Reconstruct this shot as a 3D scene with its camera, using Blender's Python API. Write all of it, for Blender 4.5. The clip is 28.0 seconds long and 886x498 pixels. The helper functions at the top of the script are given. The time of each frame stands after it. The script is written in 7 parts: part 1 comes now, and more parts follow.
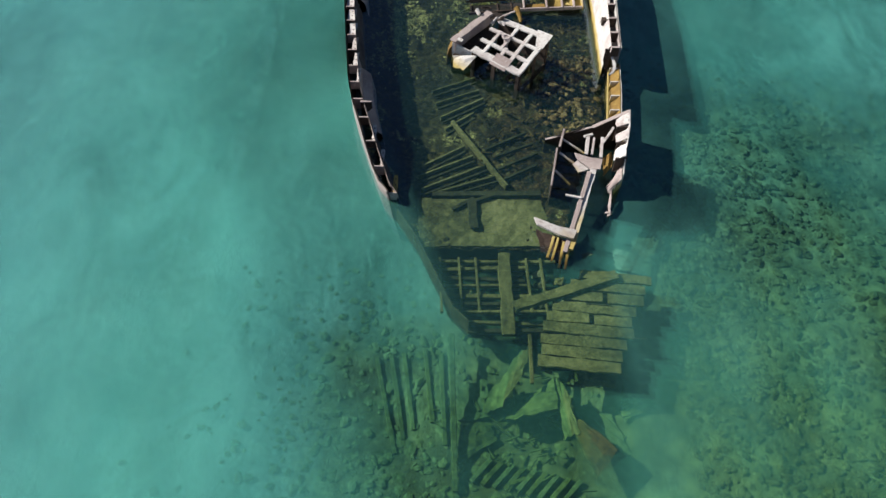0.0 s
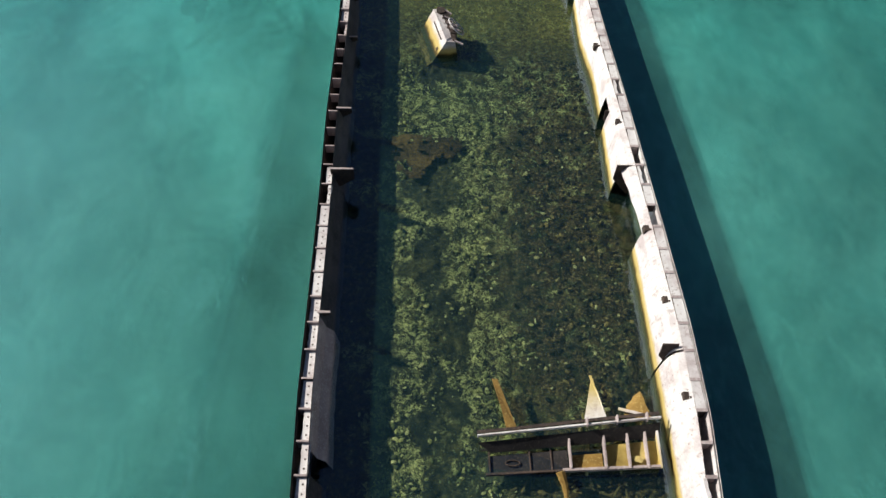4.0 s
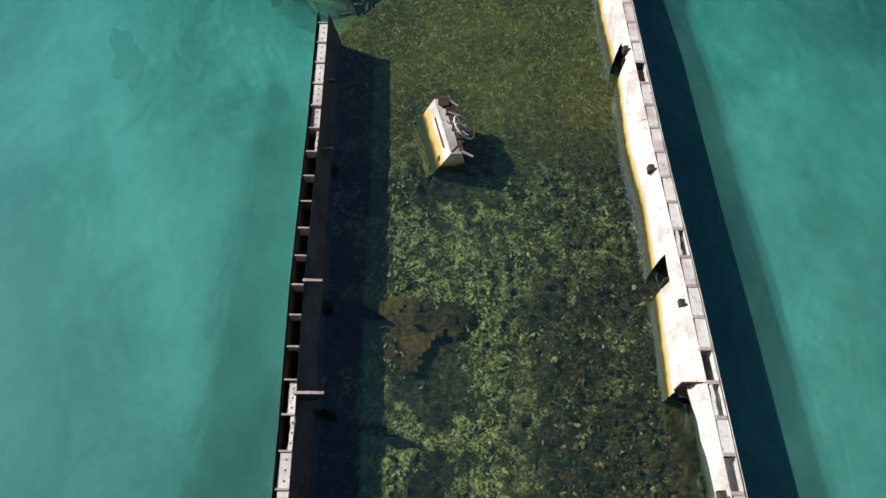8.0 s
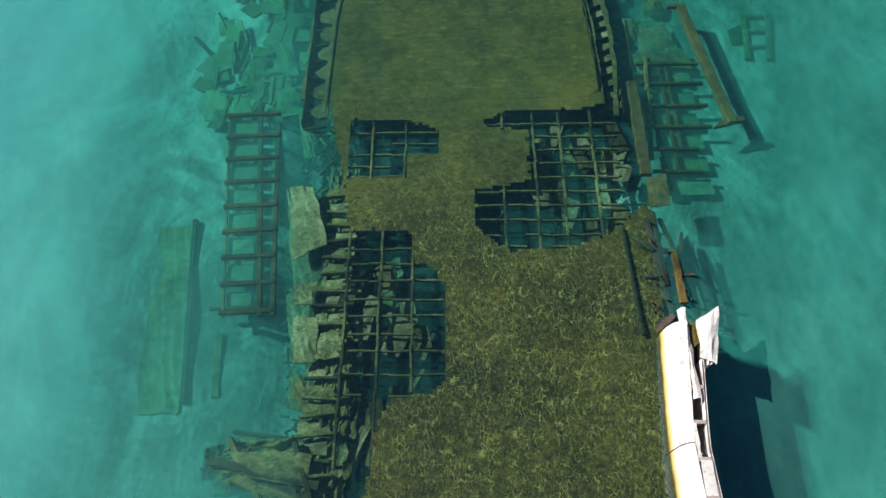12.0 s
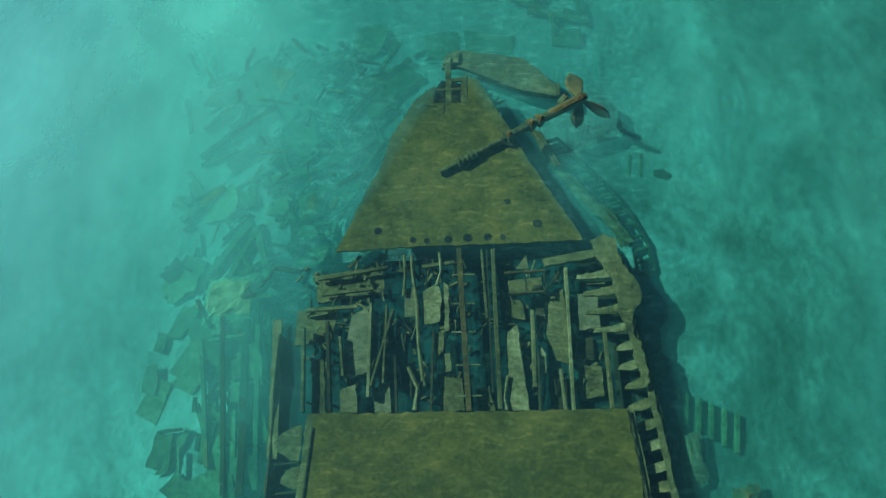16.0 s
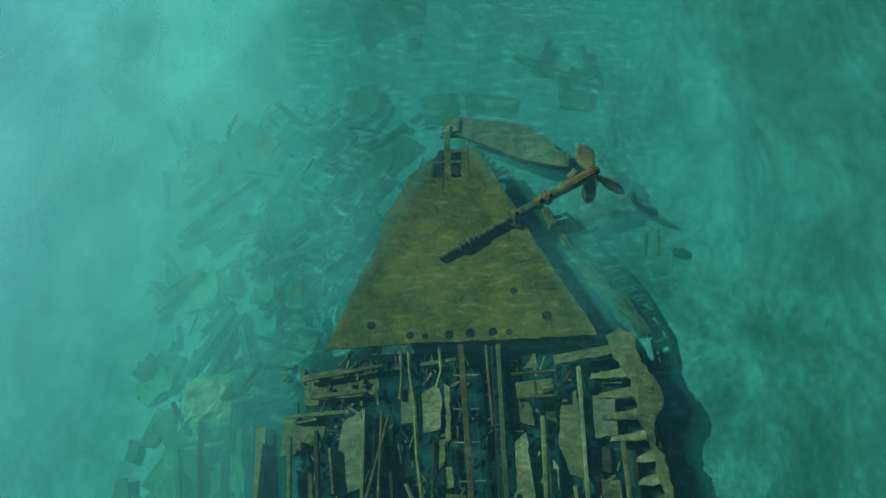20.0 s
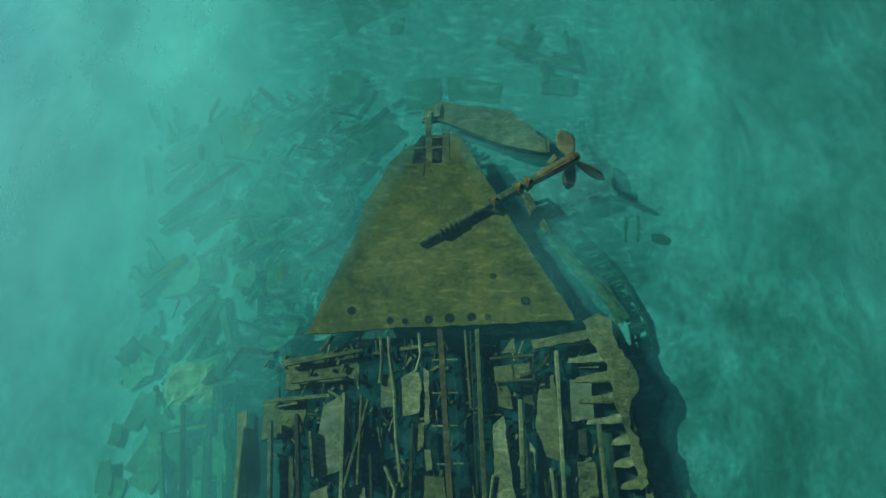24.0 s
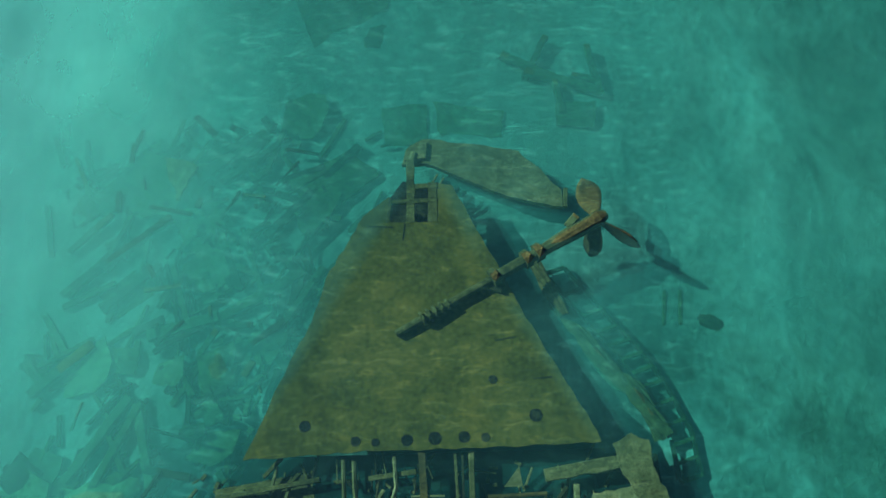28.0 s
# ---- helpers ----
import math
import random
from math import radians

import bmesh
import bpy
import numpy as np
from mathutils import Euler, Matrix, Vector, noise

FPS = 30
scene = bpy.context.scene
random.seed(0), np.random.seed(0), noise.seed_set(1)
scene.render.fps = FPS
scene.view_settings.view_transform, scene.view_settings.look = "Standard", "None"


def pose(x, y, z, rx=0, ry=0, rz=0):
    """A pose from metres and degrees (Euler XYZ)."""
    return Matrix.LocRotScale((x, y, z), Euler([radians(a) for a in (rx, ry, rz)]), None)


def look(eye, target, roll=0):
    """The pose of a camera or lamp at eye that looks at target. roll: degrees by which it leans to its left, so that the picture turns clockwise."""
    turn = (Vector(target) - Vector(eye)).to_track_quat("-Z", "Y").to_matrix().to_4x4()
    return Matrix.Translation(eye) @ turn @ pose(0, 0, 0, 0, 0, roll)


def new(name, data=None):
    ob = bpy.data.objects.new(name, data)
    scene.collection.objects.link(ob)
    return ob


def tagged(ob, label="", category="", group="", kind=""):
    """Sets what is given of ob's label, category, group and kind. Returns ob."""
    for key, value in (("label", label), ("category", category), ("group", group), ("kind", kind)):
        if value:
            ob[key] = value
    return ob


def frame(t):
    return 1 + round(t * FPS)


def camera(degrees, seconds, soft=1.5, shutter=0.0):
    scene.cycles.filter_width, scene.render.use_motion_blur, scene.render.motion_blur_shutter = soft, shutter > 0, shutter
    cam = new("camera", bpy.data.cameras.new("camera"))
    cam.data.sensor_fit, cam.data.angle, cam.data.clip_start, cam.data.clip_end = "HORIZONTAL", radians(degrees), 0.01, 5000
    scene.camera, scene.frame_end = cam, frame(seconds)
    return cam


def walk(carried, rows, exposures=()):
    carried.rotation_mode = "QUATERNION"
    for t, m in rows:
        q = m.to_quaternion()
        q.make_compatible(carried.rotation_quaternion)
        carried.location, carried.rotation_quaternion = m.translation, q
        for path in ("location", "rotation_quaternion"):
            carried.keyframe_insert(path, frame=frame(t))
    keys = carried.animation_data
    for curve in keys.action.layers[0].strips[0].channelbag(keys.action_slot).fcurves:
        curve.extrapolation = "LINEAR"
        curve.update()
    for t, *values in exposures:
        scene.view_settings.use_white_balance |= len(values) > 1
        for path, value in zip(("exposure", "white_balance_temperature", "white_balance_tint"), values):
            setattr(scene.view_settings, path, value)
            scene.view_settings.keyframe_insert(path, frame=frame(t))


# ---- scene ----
import functools

cam = camera(65.0, 28.0)
PATH = [
    (0, (-0.391, -1.538, 11.227), (-0.362, -0.341, 9.625), 1.8),
    (0.5, (-0.392, 0.09, 11.227), (-0.362, 1.299, 9.634), 1.8),
    (1, (-0.392, 1.908, 11.361), (-0.363, 3.114, 9.765), 1.8),
    (1.5, (-0.416, 3.904, 11.567), (-0.384, 5.097, 9.962), 1.8),
    (2, (-0.44, 6.0, 11.713), (-0.416, 7.182, 10.1), 2.1),
    (2.5, (-0.445, 8.016, 11.936), (-0.424, 9.194, 10.32), 2.0),
    (3, (-0.459, 9.5, 12.01), (-0.434, 10.685, 10.399), 2.1),
    (3.5, (-0.526, 10.358, 12.056), (-0.491, 11.552, 10.451), 2.5),
    (4, (-0.538, 10.772, 12.126), (-0.503, 11.962, 10.519), 2.4),
    (4.5, (-0.573, 11.125, 12.154), (-0.536, 12.316, 10.548), 2.4),
    (6.5, (-0.452, 14.259, 11.94), (-0.433, 15.274, 10.217), 1.9),
    (7, (-0.454, 15.434, 11.926), (-0.435, 16.392, 10.17), 1.9),
    (7.5, (-0.481, 16.682, 11.915), (-0.461, 17.634, 10.156), 2.0),
    (8, (-0.486, 18.004, 11.913), (-0.467, 18.95, 10.151), 1.9),
    (8.5, (-0.46, 19.418, 11.883), (-0.447, 20.362, 10.12), 1.5),
    (9, (-0.473, 20.851, 11.888), (-0.461, 21.794, 10.125), 1.2),
    (9.5, (-0.488, 22.27, 11.842), (-0.477, 23.222, 10.083), 1.1),
    (10, (-0.504, 23.75, 11.864), (-0.494, 24.704, 10.106), 0.9),
    (10.5, (-0.482, 25.237, 11.875), (-0.477, 26.181, 10.112), 0.5),
    (11, (-0.404, 26.808, 11.966), (-0.412, 27.726, 10.19), -0.4),
    (11.5, (-0.293, 28.374, 11.999), (-0.318, 29.288, 10.22), -1.6),
    (12, (-0.151, 29.769, 11.946), (-0.198, 30.705, 10.179), -3.0),
    (12.5, (-0.01, 31.083, 11.902), (-0.077, 32.054, 10.155), -4.1),
    (14.5, (-0.234, 38.286, 12.426), (-0.277, 39.074, 10.588), -3.8),
    (15, (-0.256, 39.662, 12.368), (-0.296, 40.451, 10.531), -3.8),
    (15.5, (-0.259, 41.162, 12.323), (-0.298, 41.948, 10.485), -3.9),
    (16, (-0.253, 42.731, 12.325), (-0.292, 43.502, 10.48), -3.9),
    (16.5, (-0.247, 43.94, 12.272), (-0.285, 44.72, 10.43), -4.1),
    (17, (-0.253, 44.609, 12.222), (-0.293, 45.395, 10.383), -4.5),
    (17.5, (-0.248, 44.763, 12.24), (-0.29, 45.549, 10.401), -4.7),
    (18, (-0.231, 44.749, 12.178), (-0.278, 45.536, 10.34), -4.9),
    (18.5, (-0.208, 44.719, 12.083), (-0.258, 45.506, 10.246), -5.1),
    (19, (-0.235, 44.754, 12.005), (-0.279, 45.533, 10.163), -5.0),
    (19.5, (-0.261, 44.82, 11.922), (-0.3, 45.59, 10.077), -4.5),
    (20, (-0.269, 44.748, 11.792), (-0.302, 45.529, 9.952), -3.9),
    (20.5, (-0.244, 44.71, 11.71), (-0.273, 45.5, 9.873), -3.6),
    (21, (-0.168, 44.744, 11.687), (-0.198, 45.53, 9.848), -3.7),
    (21.5, (-0.057, 44.796, 11.707), (-0.087, 45.573, 9.864), -3.7),
    (23.5, (0.013, 44.818, 11.903), (-0.007, 45.538, 10.038), -3.1),
    (24, (0.024, 44.803, 11.908), (0.002, 45.531, 10.046), -3.2),
    (24.5, (0.045, 45.112, 11.886), (0.019, 45.842, 10.024), -3.5),
    (25, (0.056, 45.771, 11.882), (0.029, 46.491, 10.016), -3.7),
    (25.5, (0.063, 46.433, 11.861), (0.037, 47.159, 9.998), -3.6),
    (26, (0.053, 46.728, 11.619), (0.028, 47.459, 9.757), -3.4),
    (26.5, (0.082, 46.81, 10.898), (0.056, 47.553, 9.042), -3.5),
    (27, (0.133, 46.964, 10.21), (0.106, 47.696, 8.349), -3.5),
    (27.5, (0.185, 47.17, 9.788), (0.161, 47.879, 7.918), -3.1),
    (28, (0.223, 47.423, 9.494), (0.205, 48.103, 7.613), -2.7),
]
walk(cam, [(t, look(eye, target, roll)) for t, eye, target, roll in PATH], exposures=((0, 0.28), (9.5, 0.28), (12, 0.58), (15, 0.76), (17, 0.60), (20, 0.50), (28, 0.50)))

# ---- world, sun, exposure ----
SUN_AZ = (-0.94, 0.34)          # horizontal direction towards the sun
SUN_EL = 35.0
world = bpy.data.worlds.new("sky")
scene.world = world
world.use_nodes = True
wn = world.node_tree
sky = wn.nodes.new("ShaderNodeTexSky")
sky.sky_type = 'NISHITA'
sky.sun_disc = False
sky.sun_elevation = radians(SUN_EL)
sky.ozone_density = 4.0
sky.sun_rotation = math.atan2(SUN_AZ[0], SUN_AZ[1])
bg = wn.nodes["Background"]
wn.links.new(sky.outputs[0], bg.inputs[0])
bg.inputs[1].default_value = 0.038
sun_data = bpy.data.lights.new("sun", 'SUN')
sun_data.energy = 5.0
sun_data.angle = radians(0.55)
sun_data.color = (1.0, 0.95, 0.87)
sun = new("sun", sun_data)
ce = math.cos(radians(SUN_EL))
sun.matrix_world = look(Vector((SUN_AZ[0] * ce, SUN_AZ[1] * ce, math.sin(radians(SUN_EL)))) * 60, (0, 0, 0))
scene.view_settings.exposure = 0.0


# ---- small helpers ----
WORLD_AT = {}


def thing(name, at, label, category, group="", kind=""):
    """An empty at the base of a thing that parents its parts."""
    ob = new(name)
    ob.location = at
    WORLD_AT[ob] = Vector(at)
    return tagged(ob, label, category, group, kind)


def mesh_object(name, verts, faces, material, parent=None, label="", smooth=False):
    """One mesh from world coordinates, with its origin in its middle."""
    vs = [Vector(v) for v in verts]
    lo = Vector((min(v.x for v in vs), min(v.y for v in vs), min(v.z for v in vs)))
    hi = Vector((max(v.x for v in vs), max(v.y for v in vs), max(v.z for v in vs)))
    c = Vector(((lo.x + hi.x) / 2, (lo.y + hi.y) / 2, lo.z))
    me = bpy.data.meshes.new(name)
    me.from_pydata([v - c for v in vs], [], faces)
    me.materials.append(material)
    if smooth:
        me.polygons.foreach_set("use_smooth", [True] * len(me.polygons))
    ob = new(name, me)
    WORLD_AT[ob] = c
    ob.location = c
    if parent is not None:
        ob.parent = parent
        ob.location = c - WORLD_AT[parent]
    if label:
        tagged(ob, label)
    return ob


def part(name, shape, material, parent=None, label="", smooth=False):
    return mesh_object(name, shape[0], shape[1], material, parent, label, smooth)


def joined(*shapes):
    vs, fs = [], []
    for v, f in shapes:
        n = len(vs)
        vs += list(v)
        fs += [tuple(i + n for i in face) for face in f]
    return vs, fs


def ragged(outline, step=0.15, amount=0.02, seed=1, closed=True):
    """An outline with more corners and an uneven, corroded edge."""
    rnd = random.Random(seed)
    out = []
    n = len(outline)
    for i in range(n if closed else n - 1):
        a, b = Vector(outline[i]), Vector(outline[(i + 1) % n])
        m = max(1, int((b - a).length / step))
        out.append(a)
        for k in range(1, m):
            p = a.lerp(b, k / m)
            p.x += rnd.uniform(-1, 1) * amount
            p.y += rnd.uniform(-1, 1) * amount
            out.append(p)
    return [tuple(p) for p in out]


def slab(outline, z=0.0, thick=0.03):
    """A plate with the outline's (x, y) or (x, y, z) corners on top."""
    top = [(p[0], p[1], p[2] if len(p) > 2 else z) for p in outline]
    n = len(top)
    verts = top + [(x, y, h - thick) for x, y, h in top]
    faces = [tuple(range(n)), tuple(range(2 * n - 1, n - 1, -1))]
    faces += [(i, n + i, n + (i + 1) % n, (i + 1) % n) for i in range(n)]
    area = sum(top[i][0] * top[(i + 1) % n][1] - top[(i + 1) % n][0] * top[i][1] for i in range(n))
    if area < 0:
        faces = [tuple(reversed(f)) for f in faces]
    return verts, faces


def block(p, q, w, h, up=(0, 0, 1), bev=0.12):
    """A bar from p to q, w wide and h high, with its long edges taken off."""
    p, q = Vector(p), Vector(q)
    d = (q - p).normalized()
    u = Vector(up)
    s = d.cross(u)
    s = s.normalized() if s.length > 1e-4 else Vector((1, 0, 0))
    u = s.cross(d).normalized()
    b = min(w, h) * bev
    prof = [(-w / 2 + b, -h / 2), (w / 2 - b, -h / 2), (w / 2, -h / 2 + b), (w / 2, h / 2 - b),
            (w / 2 - b, h / 2), (-w / 2 + b, h / 2), (-w / 2, h / 2 - b), (-w / 2, -h / 2 + b)]
    n = max(1, min(14, int((q - p).length / 0.16)))
    r = random.Random(int(p.x * 977 + p.y * 613 + q.x * 389 + q.y * 211))
    centres, rings = [], []
    for k in range(n + 1):
        g, c2 = r.uniform(0.86, 1.08), r.uniform(0.92, 1.05)
        centres.append(p.lerp(q, k / n) + s * r.uniform(-0.05, 0.05) * w)
        rings.append([s * a * g + u * c * c2 for a, c in prof])
    return sweep_profile(centres, rings)


def sweep_profile(centres, rings):
    n = len(rings[0])
    verts = [tuple(c + o) for c, ring in zip(centres, rings) for o in ring]
    faces = []
    for k in range(len(centres) - 1):
        for i in range(n):
            j = (i + 1) % n
            faces.append((k * n + i, k * n + j, (k + 1) * n + j, (k + 1) * n + i))
    faces.append(tuple(range(n - 1, -1, -1)))
    m = (len(centres) - 1) * n
    faces.append(tuple(range(m, m + n)))
    return verts, faces


def rod(points, radius, sides=10, wobble=0.0, seed=3):
    """A round bar through the points; radius may be one for each point."""
    rnd = random.Random(seed)
    pts = [Vector(p) for p in points]
    rad = radius if isinstance(radius, (list, tuple)) else [radius] * len(pts)
    rings = []
    for k, p in enumerate(pts):
        d = (pts[min(k + 1, len(pts) - 1)] - pts[max(k - 1, 0)]).normalized()
        s = d.cross(Vector((0, 0, 1)))
        s = s.normalized() if s.length > 1e-3 else Vector((1, 0, 0))
        u = s.cross(d)
        ring = []
        for i in range(sides):
            a = 2 * math.pi * i / sides
            r = rad[k] * (1 + wobble * rnd.uniform(-1, 1))
            ring.append(s * math.cos(a) * r + u * math.sin(a) * r)
        rings.append(ring)
    return sweep_profile(pts, rings)


def angle_bar(p, q, w, h, t=0.02, side=1):
    """An L-shaped bar: a flat top leaf and an upright leaf on one side."""
    p, q = Vector(p), Vector(q)
    d = (q - p).normalized()
    s = d.cross(Vector((0, 0, 1))).normalized()
    u = Vector((0, 0, 1))
    a = block(p, q, w, t)
    o = s * (w / 2 - t / 2) * side - u * (h / 2 + t / 2)
    return joined(a, block(p + o, q + o, t, h))


def bent_plate(corners, nx, ny, sag, thick=0.025, seed=1, rough=0.02):
    """A four-cornered plate, buckled by sag and with uneven edges."""
    a, b, c, d = [Vector(p) for p in corners]
    rnd = random.Random(seed)
    verts, faces = [], []
    for j in range(ny + 1):
        for i in range(nx + 1):
            u, v = i / nx, j / ny
            p = a.lerp(b, u).lerp(d.lerp(c, u), v)
            p.z += sag * math.sin(math.pi * u) * math.sin(math.pi * v) + rnd.uniform(-1, 1) * rough * 0.6
            if i in (0, nx) or j in (0, ny):
                p.x += rnd.uniform(-1, 1) * rough
                p.y += rnd.uniform(-1, 1) * rough
            verts.append(tuple(p))
    n = len(verts)
    w = nx + 1
    verts += [(x, y, z - thick) for x, y, z in verts]
    for j in range(ny):
        for i in range(nx):
            k = j * w + i
            faces.append((k, k + 1, k + w + 1, k + w))
            faces.append((n + k, n + k + w, n + k + w + 1, n + k + 1))
    rim = [i for i in range(w)] + [j * w + nx for j in range(1, ny + 1)] + [ny * w + i for i in range(nx - 1, -1, -1)] + [j * w for j in range(ny - 1, 0, -1)]
    for k in range(len(rim)):
        i, j = rim[k], rim[(k + 1) % len(rim)]
        faces.append((i, n + i, n + j, j))
    return verts, faces


def inside(x, y, poly):
    hit = False
    j = len(poly) - 1
    for i in range(len(poly)):
        (xi, yi), (xj, yj) = poly[i][:2], poly[j][:2]
        if (yi > y) != (yj > y) and x < (xj - xi) * (y - yi) / (yj - yi) + xi:
            hit = not hit
        j = i
    return hit


def curve_at(table, y):
    """A value read off a table of (y, value), in a straight line between rows."""
    if y <= table[0][0]:
        return table[0][1]
    for (a, va), (b, vb) in zip(table, table[1:]):
        if y <= b:
            return va + (vb - va) * (y - a) / (b - a)
    return table[-1][1]


# ---- materials ----
class Nodes:
    """Short names for building a node material on world positions."""

    def __init__(self, name):
        self.mat = bpy.data.materials.new(name)
        self.mat.use_nodes = True
        self.t = self.mat.node_tree
        self.t.nodes.clear()
        self.out = self.n("ShaderNodeOutputMaterial")
        self.pos = self.n("ShaderNodeNewGeometry").outputs["Position"]

    def n(self, kind, **props):
        node = self.t.nodes.new(kind)
        for key, value in props.items():
            setattr(node, key, value)
        return node

    def put(self, socket, value):
        if hasattr(value, "links"):
            self.t.links.new(value, socket)
        else:
            socket.default_value = value

    def noise(self, scale, detail=4.0, rough=0.55, stretch=(1, 1, 1), distort=0.0):
        m = self.n("ShaderNodeMapping")
        m.inputs["Scale"].default_value = stretch
        self.put(m.inputs[0], self.pos)
        k = self.n("ShaderNodeTexNoise")
        self.put(k.inputs["Vector"], m.outputs[0])
        k.inputs["Scale"].default_value = scale
        k.inputs["Detail"].default_value = detail
        k.inputs["Roughness"].default_value = rough
        k.inputs["Distortion"].default_value = distort
        return k.outputs[0]

    def cells(self, scale, feature='F1', stretch=(1, 1, 1), warp=0.0):
        m = self.n("ShaderNodeMapping")
        m.inputs["Scale"].default_value = stretch
        src = self.pos
        if warp:
            k = self.n("ShaderNodeTexNoise")
            self.put(k.inputs["Vector"], self.pos)
            k.inputs["Scale"].default_value = scale * 0.6
            mix = self.n("ShaderNodeVectorMath", operation='MULTIPLY_ADD')
            self.put(mix.inputs[0], k.outputs[1])
            mix.inputs[1].default_value = (warp, warp, 0)
            self.put(mix.inputs[2], self.pos)
            src = mix.outputs[0]
        self.put(m.inputs[0], src)
        k = self.n("ShaderNodeTexVoronoi", feature=feature)
        self.put(k.inputs["Vector"], m.outputs[0])
        k.inputs["Scale"].default_value = scale
        return k.outputs[0]

    def ramp(self, fac, stops):
        r = self.n("ShaderNodeValToRGB")
        els = r.color_ramp.elements
        while len(els) < len(stops):
            els.new(0.5)
        for e, (p, c) in zip(els, stops):
            e.position = p
            e.color = (c, c, c, 1) if isinstance(c, (int, float)) else (*c, 1)
        self.put(r.inputs[0], fac)
        return r.outputs[0]

    def mix(self, fac, a, b, blend='MIX'):
        m = self.n("ShaderNodeMix", data_type='RGBA', blend_type=blend)
        self.put(m.inputs[0], fac)
        for s, v in ((m.inputs[6], a), (m.inputs[7], b)):
            self.put(s, (*v, 1) if isinstance(v, tuple) else v)
        return m.outputs[2]

    def math(self, op, a, b=0.0, clamp=False):
        m = self.n("ShaderNodeMath", operation=op, use_clamp=clamp)
        self.put(m.inputs[0], a)
        self.put(m.inputs[1], b)
        return m.outputs[0]

    def axis(self, which):
        s = self.n("ShaderNodeSeparateXYZ")
        self.put(s.inputs[0], self.pos)
        return s.outputs[which]

    def span(self, value, a, b):
        """0 at a, 1 at b, held beyond."""
        m = self.n("ShaderNodeMapRange", clamp=True)
        self.put(m.inputs[0], value)
        m.inputs[1].default_value, m.inputs[2].default_value = a, b
        return m.outputs[0]

    def bump(self, height, strength, distance):
        b = self.n("ShaderNodeBump")
        b.inputs["Strength"].default_value = strength
        b.inputs["Distance"].default_value = distance
        self.put(b.inputs["Height"], height)
        return b.outputs[0]

    def principled(self, color, rough=0.8, metal=0.0, normal=None, spec=0.3):
        p = self.n("ShaderNodeBsdfPrincipled")
        self.put(p.inputs["Base Color"], (*color, 1) if isinstance(color, tuple) else color)
        self.put(p.inputs["Roughness"], rough)
        p.inputs["Metallic"].default_value = metal
        p.inputs["Specular IOR Level"].default_value = spec
        if normal is not None:
            self.put(p.inputs["Normal"], normal)
        self.t.links.new(p.outputs[0], self.out.inputs[0])
        return self.mat


def bleached_steel():
    """Bird-limed, sun-bleached old plating: chalky white over pinkish grey rust, ochre at the tide line."""
    k = Nodes("bleached_steel")
    big, fine = k.noise(1.3, 5, 0.65), k.noise(14, 5, 0.6)
    base = k.mix(k.ramp(big, [(0.36, 0.0), (0.55, 1.0)]), (0.48, 0.42, 0.41), (0.70, 0.68, 0.66))
    base = k.mix(k.ramp(k.noise(6.0, 6, 0.7), [(0.55, 0.0), (0.68, 0.8)]), base, (0.36, 0.29, 0.27))
    base = k.mix(k.ramp(fine, [(0.26, 1.0), (0.38, 0.0)]), base, (0.22, 0.16, 0.13))
    streak = k.noise(5, 4, 0.6, (3.0, 3.0, 0.25))
    base = k.mix(k.ramp(streak, [(0.58, 0.0), (0.74, 0.6)]), base, (0.32, 0.23, 0.18))
    z = k.math('ADD', k.axis(2), k.math('MULTIPLY', k.math('SUBTRACT', k.noise(3.0, 5), 0.5), 0.20))
    base = k.mix(k.ramp(k.span(z, -0.1, 0.45), [(0.0, 1.0), (0.50, 0.85), (0.74, 0.0)]), base, (0.50, 0.37, 0.075))
    base = k.mix(k.ramp(k.span(z, -0.1, 0.45), [(0.0, 1.0), (0.20, 1.0), (0.40, 0.0)]), base, (0.12, 0.075, 0.016))
    base = k.mix(k.span(z, 0.04, -0.06), base, (0.035, 0.036, 0.010))
    return k.principled(base, 0.85, 0.0, k.bump(k.math('ADD', fine, big), 0.5, 0.02))


def rusty_steel(name, light, dark, wear=(0.32, 0.30, 0.28)):
    k = Nodes(name)
    big, fine = k.noise(1.8, 5, 0.6), k.noise(22, 5, 0.65)
    base = k.mix(k.ramp(big, [(0.35, 0.0), (0.65, 1.0)]), dark, light)
    base = k.mix(k.ramp(fine, [(0.52, 0.0), (0.66, 0.7)]), base, wear)
    info = k.n("ShaderNodeObjectInfo").outputs["Random"]
    base = k.mix(k.math('MULTIPLY', info, 0.35), base, dark)
    return k.principled(base, 0.85, 0.0, k.bump(k.math('ADD', fine, big), 0.6, 0.02))


